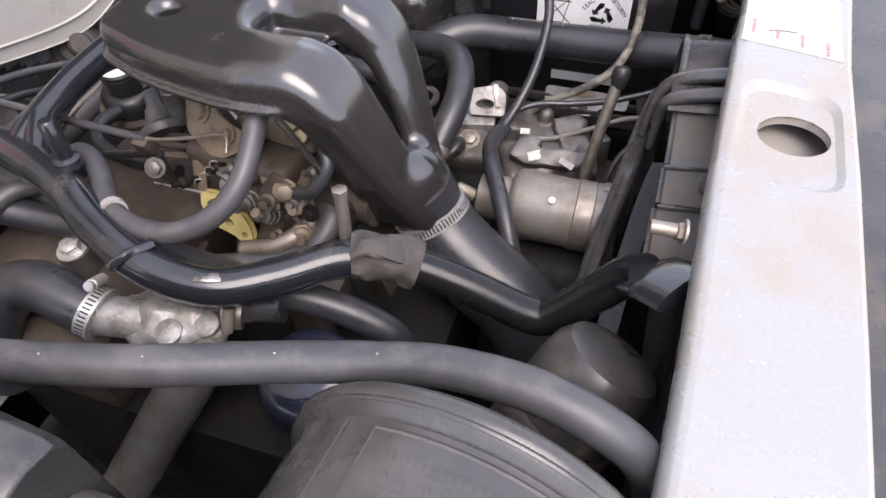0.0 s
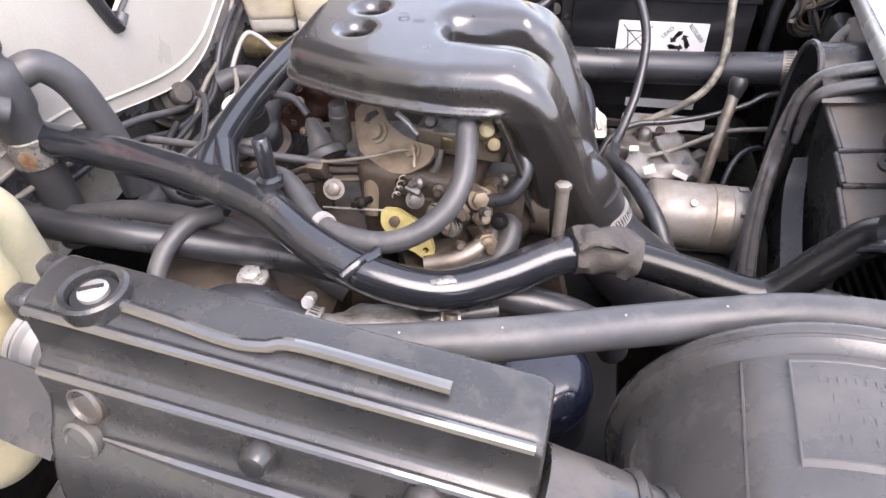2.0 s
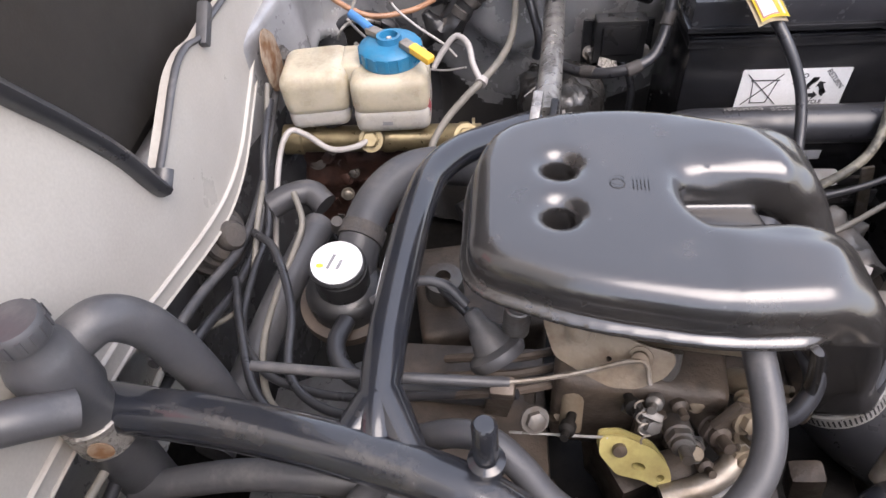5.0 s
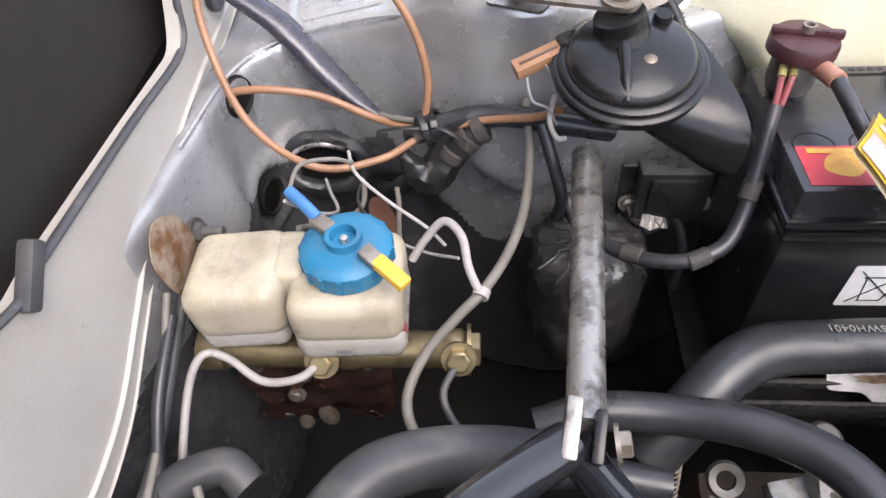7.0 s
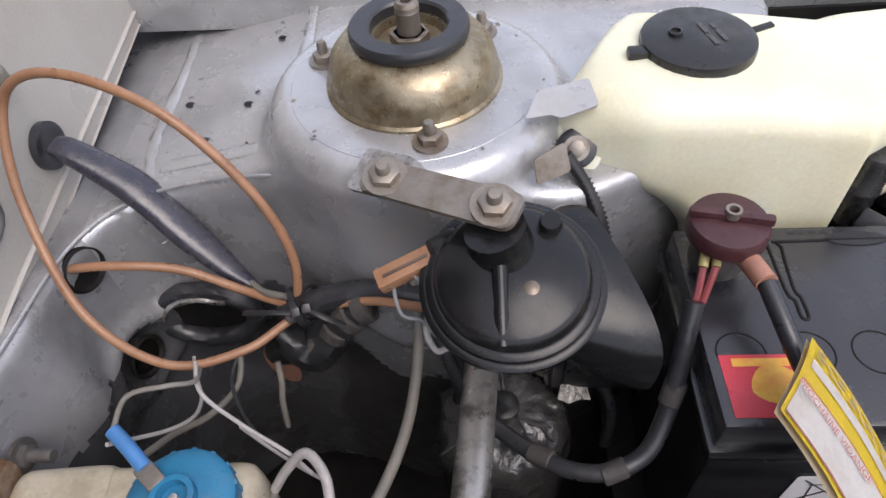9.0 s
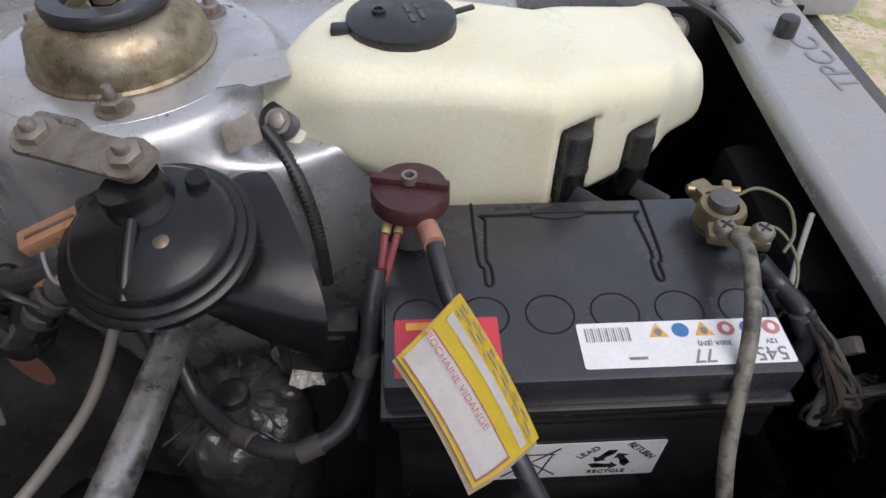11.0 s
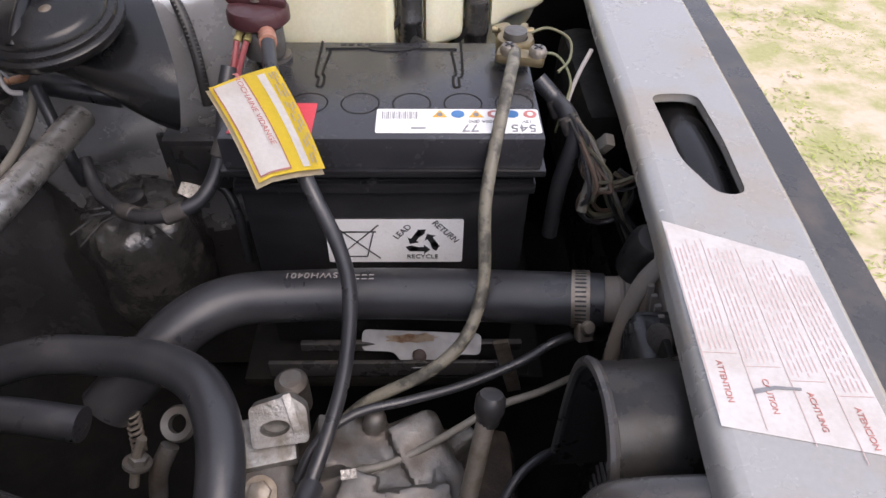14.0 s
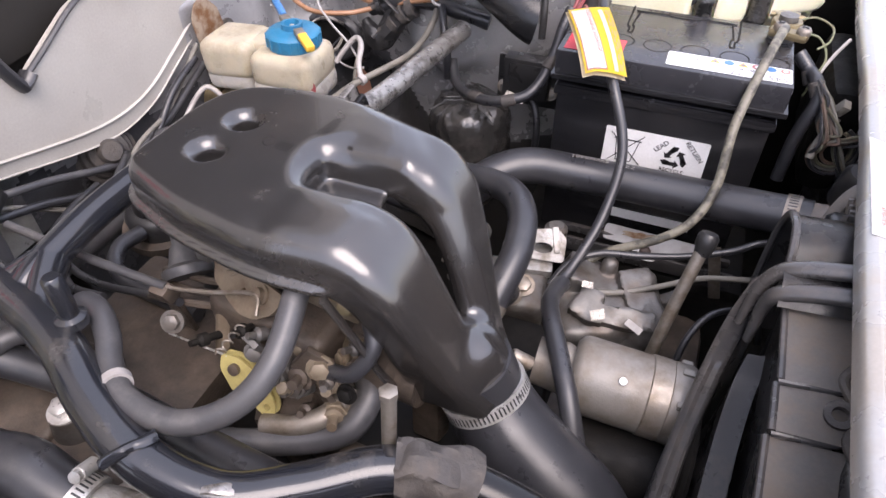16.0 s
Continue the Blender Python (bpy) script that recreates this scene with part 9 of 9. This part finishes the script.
def gearbox():
    ob = thing("gearbox_casting", (0.06, -0.16, 0.45), "dirty cast aluminium gearbox top with lugs", "gearbox")
    part("case", rbox((0.09, -0.19, 0.52), (0.24, 0.24, 0.20), 0.02), M_BLOCK, ob)
    def field(p):
        p = p - np.array((0.006, 0.022, 0.0))
        d = d_box(p, (0.105, -0.165, 0.655), (0.050, 0.036, 0.030), 0.010, (12, -8, 20))
        for at, half, turn in (((0.075, -0.150, 0.680), (0.022, 0.020, 0.016), (0, 20, 10)), ((0.128, -0.155, 0.682), (0.016, 0.026, 0.012), (20, 0, 30)), ((0.118, -0.188, 0.680), (0.030, 0.010, 0.012), (30, 0, 8)), ((0.085, -0.185, 0.684), (0.012, 0.016, 0.012), (25, 10, -15)), ((0.140, -0.180, 0.668), (0.012, 0.018, 0.020), (0, 30, 10)), ((0.150, -0.145, 0.660), (0.020, 0.006, 0.020), (0, 0, 40))):
            d = smin(d, d_box(p, at, half, 0.0025, turn), 0.002)
        for at, top in (((0.095, -0.140, 0.66), (0.096, -0.136, 0.698)), ((0.132, -0.142, 0.66), (0.134, -0.138, 0.692))):
            d = smin(d, d_tube(p, [at, top], [0.010, 0.008]), 0.003)
        return d + 0.0010 * np.sin(p[:, 0] * 190) * np.sin(p[:, 1] * 170 + 1) * np.sin(p[:, 2] * 210)

    part("pump_casting", net(field, (0.041, -0.203, 0.61), (0.196, -0.093, 0.715), 0.0030), M_ALU_GREY, ob, "rough grey casting with torn labels", angle=38)
    part("bright_boss", rbox((0.022, -0.128, 0.690), (0.052, 0.036, 0.012), 0.003, (8, 0, 12)), M_ALU, ob, "bright machined ledge")
    part("side_case", rbox((0.018, -0.150, 0.660), (0.062, 0.060, 0.050), 0.010, (14, 0, 10), 3), M_ALU_GREY, ob, "dirty tan-grey side casting")
    clamp = slab(rounded([(-0.019, -0.016), (0.019, -0.016), (0.019, 0.008), (0.008, 0.017), (-0.019, 0.012)], 0.004, 3), [oval(-0.003, -0.004, 0.010, 0.0055, 0, 16)], -0.008, 0.008, plane_m((0.038, -0.118, 0.706), (1, 0.15, 0), (-0.05, 0.7, 0.7)))
    part("lift_eye", clamp, M_ALU, ob, "bright cast clamp with a slot")
    part("clamp_wedge", rbox((0.046, -0.116, 0.712), (0.006, 0.026, 0.012), 0.001, (40, 0, 25)), M_ALU, ob)
    part("ring_lug", lathe([(0.0065, -0.003), (0.0115, -0.004), (0.0130, 0.0), (0.0115, 0.004), (0.0065, 0.003), (0.0065, -0.003)], (-0.033, -0.116, 0.698), (-0.1, -0.5, 0.8), 24), M_ALU_GREY, ob)
    part("lug_stem", tube([(-0.038, -0.128, 0.690), (-0.046, -0.140, 0.676), (-0.050, -0.148, 0.655)], 0.0065, 10), M_ALU_GREY, ob)
    part("return_spring", tube([(-0.066 + 0.0045 * math.cos(i * 0.8), -0.122 + 0.0008 * i * 0.3 + 0.0045 * math.sin(i * 0.8), 0.672 + 0.00055 * i) for i in range(56)], 0.0011, 6, 1), M_STEEL_DULL, ob, "dark coil spring")
    part("link_rod", tube([(-0.048, -0.135, 0.712), (-0.054, -0.142, 0.698), (-0.058, -0.152, 0.680)], 0.0032, 8), M_STEEL_DULL, ob)
    part("link_nut", hexhead((-0.055, -0.143, 0.692), (0.3, 0.4, 0.9), 0.0065, 0.008), M_ALU_GREY, ob)
    part("post", lathe([(0.012, 0), (0.012, 0.03), (0.008, 0.034), (0, 0.034)], (0.040, -0.085, 0.672), (0, 0, 1), 18), M_ALU_GREY, ob)
    part("stub_bolt", lathe([(0.006, -0.01), (0.006, 0.006), (0.0045, 0.008), (0, 0.008)], (0.057, -0.278, 0.724), (-0.8, -0.2, 0.5), 16), M_STEEL_DULL, ob)
    part("foil_label", patch(rect(-0.0065, -0.0045, 0.0065, 0.0045), plane_m((0.104, -0.186, 0.700), (0.8, 0.4, 0.1), (-0.3, 0.7, 0.6)), 0.0006), M_FOIL, ob, "shiny foil label scrap")
    part("foil_label", patch(rect(-0.008, -0.0032, 0.008, 0.0032), plane_m((0.137, -0.183, 0.694), (0.8, -0.3, -0.2), (0.3, 0.7, 0.6)), 0.0006), M_WIRE_PALE, ob, "pale label scrap")
    part("foil_label", patch(rect(-0.005, -0.003, 0.005, 0.003), plane_m((0.088, -0.158, 0.706), (0.8, 0.1, 0), (-0.1, 0.7, 0.6)), 0.0006), M_FOIL, ob, "shiny foil label scrap")
    part("union", lathe([(0.010, 0), (0.010, 0.012), (0.007, 0.014), (0.007, 0.024), (0, 0.024)], (0.020, -0.168, 0.672), (0.1, -0.5, 0.8), 16), M_STEEL_DULL, ob)
    part("union", hexhead((0.028, -0.160, 0.684), (0.1, -0.4, 0.9), 0.008, 0.008), M_STEEL_DULL, ob)
    part("elbow", tube([(0.022, -0.178, 0.692), (0.022, -0.190, 0.696), (0.012, -0.200, 0.690), (-0.004, -0.203, 0.684)], 0.0075, 12), M_PLASTIC, ob, "black elbow connector")
    return ob


gearbox()


def dipstick():
    ob = thing("dipstick", (0.160, -0.20, 0.68), "brown steel dipstick tube with dark cap", "dipstick")
    part("tube", tube([(0.172, -0.163, 0.785), (0.166, -0.178, 0.752), (0.160, -0.192, 0.715), (0.156, -0.20, 0.68)], 0.0055, 14), M_STEEL_DULL, ob)
    part("cap", lathe([(0.0065, -0.010), (0.0075, -0.004), (0.0085, -0.002), (0.0085, 0.006), (0.0065, 0.009), (0, 0.0095)], (0.173, -0.161, 0.788), (0.1, 0.4, 1), 18), M_PLASTIC, ob)
    return ob


dipstick()

cable("sensor_wire", [(0.052, -0.155, 0.690), (0.065, -0.135, 0.705), (0.090, -0.118, 0.712), (0.125, -0.108, 0.712), (0.165, -0.098, 0.716), (0.205, -0.085, 0.725), (0.228, -0.076, 0.735), (0.250, -0.066, 0.730), (0.280, -0.050, 0.70), (0.29, -0.04, 0.66)], 0.0034, M_RUBBER, "black sensor wire across the gearbox", 8, 10)
cable("sensor_wire", [(0.085, -0.150, 0.690), (0.115, -0.142, 0.690), (0.150, -0.128, 0.698), (0.185, -0.110, 0.705), (0.22, -0.095, 0.702), (0.248, -0.075, 0.690), (0.262, -0.055, 0.66)], 0.0028, M_WIRE_GREY, "thin grey wire across the gearbox", 8, 10)
cable("sensor_wire", [(0.175, -0.21, 0.66), (0.182, -0.185, 0.70), (0.196, -0.165, 0.715), (0.218, -0.148, 0.712), (0.240, -0.135, 0.690), (0.250, -0.128, 0.66)], 0.0030, M_RUBBER, "thin black wire behind the dipstick", 8, 10)


def fan_shroud():
    ob = thing("fan_shroud", (0.23, -0.30, 0.50), "dusty grey-black plastic fan shroud against the radiator", "fan shroud")

    def sheet(path, x0, x1, thick=0.003, fall=0.004):
        """A moulded sheet bent along a path in y and z."""
        bm = bmesh.new()
        pts = spline([(0, y, z) for y, z in path], 5)
        g = [[bm.verts.new((x0 + (x1 - x0) * k / 4, p.y, p.z + fall * k / 4)) for k in range(5)] for p in pts]
        for a, b in zip(g, g[1:]):
            for k in range(4):
                bm.faces.new((a[k], a[k + 1], b[k + 1], b[k]))
        bmesh.ops.solidify(bm, geom=bm.faces[:], thickness=thick)
        return bm

    # stepped dusty deck between the fan opening and the front panel
    tiers = ([(-0.244, 0.829), (-0.270, 0.8265), (-0.312, 0.8220)], [(-0.3125, 0.8185), (-0.328, 0.8155), (-0.343, 0.8125)], [(-0.3435, 0.8075), (-0.365, 0.8015), (-0.395, 0.792)])
    for k, path in enumerate(tiers):
        part("deck", sheet(path, 0.2205 - 0.0015 * k, 0.266), M_SHROUD_DUSTY, ob, "dusty grey-brown deck of the shroud")
        part("deck_lip", tube([(0.2205 - 0.0015 * k, y, z - 0.001) for y, z in path], 0.0024, 8, 5), M_SHROUD, ob, "rounded lip of the deck")
    for y, z in ((-0.3125, 0.820), (-0.3432, 0.8095)):
        part("step", tube([(0.219, y, z), (0.235, y + 0.001, z + 0.001), (0.252, y + 0.003, z + 0.002), (0.264, y + 0.010, z + 0.003)], 0.0022, 8, 5), M_SHROUD, ob, "raised moulded rib of the deck")
    side = bmesh.new()
    line = spline([(0.221, -0.244, 0.828), (0.220, -0.312, 0.820), (0.218, -0.343, 0.809), (0.2175, -0.37, 0.800), (0.217, -0.395, 0.791)], 6)
    rows = [[side.verts.new(p + Vector((0.004 * k, 0, -0.05 * k))) for k in range(4)] for p in line]
    for a, b in zip(rows, rows[1:]):
        for k in range(3):
            side.faces.new((a[k], a[k + 1], b[k + 1], b[k]))
    bmesh.ops.solidify(side, geom=side.faces[:], thickness=0.003)
    part("deck_side", side, M_SHROUD, ob, "side wall of the deck towards the fan")
    # inner ring that shows in the opening
    inner = bmesh.new()
    line = spline([(0.214, -0.250, 0.770), (0.209, -0.268, 0.752), (0.204, -0.305, 0.738), (0.199, -0.36, 0.722), (0.193, -0.44, 0.70)], 6)
    rows = [[inner.verts.new(p + Vector((dx, 0, dz))) for dx, dz in ((0.016, 0.004), (0.008, 0.0015), (0.0, 0.0), (-0.001, -0.12))] for p in line]
    for a, b in zip(rows, rows[1:]):
        for k in range(3):
            inner.faces.new((a[k], a[k + 1], b[k + 1], b[k]))
    bmesh.ops.solidify(inner, geom=inner.faces[:], thickness=0.003)
    part("inner_ring", inner, M_SHROUD, ob, "curved inner ring of the fan opening")
    # broad arm of the ring, which bends over into the two rails on top
    wall = bmesh.new()
    top = spline([(0.204, -0.236, 0.832), (0.197, -0.243, 0.800), (0.190, -0.263, 0.757), (0.181, -0.306, 0.724), (0.174, -0.36, 0.70), (0.166, -0.43, 0.68)], 6)
    shape = ((-0.004, -0.16), (-0.004, -0.005), (-0.002, -0.001), (0.001, 0.001), (0.004, -0.001), (0.008, 0.002), (0.010, 0.001), (0.0115, -0.003), (0.0115, -0.16))
    rows = [[wall.verts.new(p + Vector((dx, 0.0, dz))) for dx, dz in shape] for p in top]
    for a, b in zip(rows, rows[1:]):
        for k in range(len(shape) - 1):
            wall.faces.new((a[k], a[k + 1], b[k + 1], b[k]))
    wall.faces.new(rows[0])
    wall.faces.new(rows[-1][::-1])
    part("ring_wall", wall, M_SHROUD, ob, "broad curved arm of the fan ring")
    for dy, dz in ((0.0, 0.0), (-0.016, -0.006)):
        part("rail", tube([(0.266, -0.242 + dy, 0.858 + dz), (0.244, -0.240 + dy, 0.853 + dz), (0.226, -0.238 + dy, 0.847 + dz), (0.213, -0.236 + dy, 0.838 + dz), (0.205 - dy * 0.3, -0.238 + dy * 0.7, 0.822 + dz), (0.200 - dy * 0.5, -0.247 + dy * 0.5, 0.795 + dz)], 0.0068, 14, 6, radii=[1, 1, 1, 1, 0.9, 0.6], flat=0.75), M_SHROUD, ob, "rounded rail of the shroud")
    part("rail_web", sheet([(-0.234, 0.846), (-0.250, 0.842), (-0.262, 0.832)], 0.214, 0.266), M_SHROUD, ob)
    # near-black block stands in for the shade inside the fan opening
    part("opening", rbox((0.206, -0.33, 0.64), (0.020, 0.16, 0.02), 0.002, (-18, 0, 0)), M_DARK, ob, "near-black block placed as the fan opening's shade")
    # upper scoop with its open side
    part("scoop", sheet([(-0.150, 0.70), (-0.149, 0.785), (-0.154, 0.818), (-0.170, 0.840), (-0.194, 0.849), (-0.214, 0.843), (-0.227, 0.825), (-0.231, 0.795)], 0.220, 0.268), M_SHROUD, ob, "bent scoop above the shroud")
    part("scoop_edge", tube([(0.220, -0.150, 0.72), (0.220, -0.149, 0.785), (0.220, -0.154, 0.818), (0.220, -0.170, 0.840), (0.220, -0.194, 0.849), (0.220, -0.214, 0.843), (0.220, -0.227, 0.825), (0.220, -0.231, 0.800)], 0.0030, 8), M_SHROUD, ob, "thick rim of the scoop")
    # the scoop's inner shade is put into this sheet's colour
    part("scoop_back", rbox((0.262, -0.19, 0.76), (0.004, 0.08, 0.15), 0.001), M_DARK, ob, "near-black sheet painted as the scoop's shaded inside")
    fan = lathe([(0, -0.004), (0.034, -0.004), (0.036, 0.0), (0.036, 0.03), (0, 0.03)], (0.215, -0.36, 0.60), (-1, 0, 0), 28)
    part("fan_motor", fan, M_DARK, ob)
    part("ring_wire", tube([(0.264, -0.285, 0.842), (0.258, -0.297, 0.834), (0.252, -0.306, 0.829), (0.256, -0.316, 0.826), (0.262, -0.330, 0.824), (0.256, -0.340, 0.818), (0.263, -0.352, 0.812)], 0.003, 8, 6), M_TAPE, ob, "dusty wire looped at the shroud clip")
    part("clip", lathe([(0.0045, -0.003), (0.0085, -0.003), (0.0085, 0.003), (0.0045, 0.003), (0.0045, -0.003)], (0.252, -0.326, 0.8205), (-0.2, -0.3, 0.9), 18), M_TAPE, ob, "dusty clip ring")
    return ob


fan_shroud()


def pulley():
    ob = thing("belt_pulley", (0.195, -0.30, 0.60), "black pulley wheel behind the starter", "pulley")
    part("wheel", lathe([(0.010, -0.006), (0.052, -0.006), (0.054, -0.003), (0.050, 0.0), (0.054, 0.003), (0.052, 0.006), (0.010, 0.006)], (0.192, -0.290, 0.670), (1, 0, 0), 36), M_DARK, ob)
    part("hub_bolt", hexhead((0.198, -0.290, 0.670), (1, 0, 0), 0.009, 0.008), M_STEEL_DULL, ob)
    return ob


pulley()


def loose_loom():
    rnd = random.Random(14)
    def jit(s=0.004):
        return Vector((rnd.uniform(-s, s), rnd.uniform(-s, s), rnd.uniform(-s, s)))

    for k in range(24):
        pts = [Vector((0.244, 0.044, 0.842)) + jit(0.003), Vector((0.254, 0.034, 0.828)) + jit()]
        if k % 3 == 0:
            # hangs in a shallow bow under the panel
            pts += [Vector((0.256, 0.026, 0.808)) + jit(), Vector((0.268, 0.020, 0.798)) + jit(0.005), Vector((0.284, 0.016, 0.804)) + jit(0.005), Vector((0.302, 0.014, 0.818)) + jit(0.004)]
        elif k % 3 == 1:
            # a full loop
            c, r, ph = Vector((0.276, 0.020, 0.788)) + jit(0.004), rnd.uniform(0.013, 0.023), rnd.uniform(-0.4, 0.4)
            for i in range(8):
                a = 2.2 + ph + i * 0.72
                pts.append(c + Vector((r * math.cos(a), 0.0022 * i - 0.008, r * 1.1 * math.sin(a))))
        else:
            # runs straight down to the lamp
            pts += [Vector((0.266, 0.026, 0.806)) + jit(), Vector((0.280, 0.018, 0.782)) + jit(0.005), Vector((0.298, 0.012, 0.752)) + jit(0.006), Vector((0.305, 0.010, 0.735)) + jit(0.004)]
        cable("loom_wire", [tuple(p) for p in pts], rnd.uniform(0.0012, 0.0019), rnd.choice((M_WIRE_OLIVE, M_WIRE_OLIVE, M_WIRE_GREY, M_RUBBER, M_WIRE_DULL, M_PLASTIC)), "tangled thin loom wire beside the battery", 6, 6, "wire", "tangled wires")
    plug = thing("wire_connector", (0.268, 0.030, 0.80), "dusty pale wire connector hanging by the front panel", "connector")
    part("body", rbox((0.268, 0.034, 0.826), (0.008, 0.010, 0.014), 0.0015, (25, 20, 10)), M_WIRE_GREY, plug)
    part("lead", tube([(0.266, 0.028, 0.818), (0.258, 0.018, 0.800), (0.254, 0.010, 0.782)], 0.0040, 10), M_WIRE_GREY, plug)


loose_loom()
cable("clamp_wire", [(0.215, 0.118, 0.868), (0.232, 0.122, 0.872), (0.248, 0.112, 0.868), (0.246, 0.092, 0.862), (0.236, 0.080, 0.858)], 0.0011, M_WIRE_GREEN, "thin wire curling off the clamp", 6, 6, "wire")
cable("clamp_wire", [(0.215, 0.092, 0.866), (0.236, 0.094, 0.864), (0.246, 0.078, 0.852), (0.240, 0.060, 0.84), (0.236, 0.058, 0.82)], 0.0011, M_WIRE_GREEN, "thin wire curling off the clamp", 6, 6, "wire")
cable("tie_wire", [(0.266, 0.110, 0.860), (0.254, 0.090, 0.850), (0.245, 0.072, 0.838), (0.243, 0.060, 0.825)], 0.0018, M_WIRE_PALE, "pale plastic tie at the front panel", 6, 8, "cable tie")
cable("loom_branch", [(0.222, 0.080, 0.852), (0.236, 0.070, 0.840), (0.243, 0.050, 0.838), (0.247, 0.040, 0.825), (0.240, 0.034, 0.79), (0.238, 0.03, 0.74)], 0.0065, M_RUBBER, "black wiring branch beside the battery", 8, 12)
cable("wing_cable", [(-0.05, 0.40, 0.915), (0.05, 0.385, 0.914), (0.15, 0.365, 0.908), (0.22, 0.345, 0.900), (0.27, 0.315, 0.885), (0.30, 0.285, 0.86)], 0.0030, M_RUBBER, "thin black cable along the wing rail", 8, 10)
solo("headlamp_back", rbox((0.285, 0.16, 0.76), (0.04, 0.16, 0.12), 0.015), M_DARK, "dark headlamp housing behind the front panel", "headlamp")
for q in ((0.238, 0.068, 0.835), (0.2440, 0.047, 0.834)):
    part("tape_band", lathe([(0.0066, -0.007), (0.0076, -0.006), (0.0076, 0.006), (0.0066, 0.007)], q, (0.4, -0.5, -0.8), 14), M_TAPE, bpy.data.objects["loom_branch"], "band of cloth tape")


# ---- clutter along the bulkhead ----
def steering_boot():
    c, ax = Vector(BOOT), Vector((0.8, -0.35, 0.45)).normalized()
    ob = thing("bulkhead_boot", tuple(c), "dusty brown ringed rubber boot on the bulkhead", "rubber boot")
    prof = [(0.0, 0.034), (0.010, 0.034), (0.013, 0.030), (0.013, 0.022), (0.020, 0.020), (0.022, 0.016), (0.020, 0.012), (0.026, 0.010), (0.028, 0.006), (0.026, 0.002), (0.033, 0.0), (0.034, -0.006), (0.030, -0.010), (0, -0.010)]
    part("bellows", lathe(prof, c, ax, 32), M_TAPE, ob)
    return ob


BOOT = (-0.432, -0.193, 0.747)
steering_boot()
cable("bulkhead_wire", [(-0.400, -0.06, 0.800), (-0.398, -0.11, 0.782), (-0.396, -0.17, 0.742), (-0.400, -0.24, 0.738), (-0.398, -0.31, 0.768), (-0.402, -0.38, 0.784), (-0.405, -0.50, 0.79)], 0.0040, M_RUBBER, "black wire in the bundle under the hood edge", 8, 10, "wire", "wires under the hood edge")
cable("bulkhead_wire", [(-0.402, -0.05, 0.812), (-0.399, -0.12, 0.768), (-0.392, -0.18, 0.760), (-0.394, -0.25, 0.728), (-0.404, -0.33, 0.780), (-0.398, -0.39, 0.800), (-0.408, -0.50, 0.812)], 0.0026, M_WIRE_GREY, "grey wire in the bundle under the hood edge", 8, 10, "wire", "wires under the hood edge")
for k, pts in enumerate(([(-0.39, -0.20, 0.76), (-0.36, -0.235, 0.775), (-0.335, -0.29, 0.772), (-0.325, -0.345, 0.765), (-0.29, -0.375, 0.77), (-0.24, -0.385, 0.785)], [(-0.40, -0.24, 0.745), (-0.375, -0.30, 0.758), (-0.345, -0.36, 0.762), (-0.30, -0.392, 0.768), (-0.25, -0.395, 0.78)])):
    cable("bulkhead_cable", pts, 0.0034, M_RUBBER, "black bowden cable curving to the pump", 8, 10)
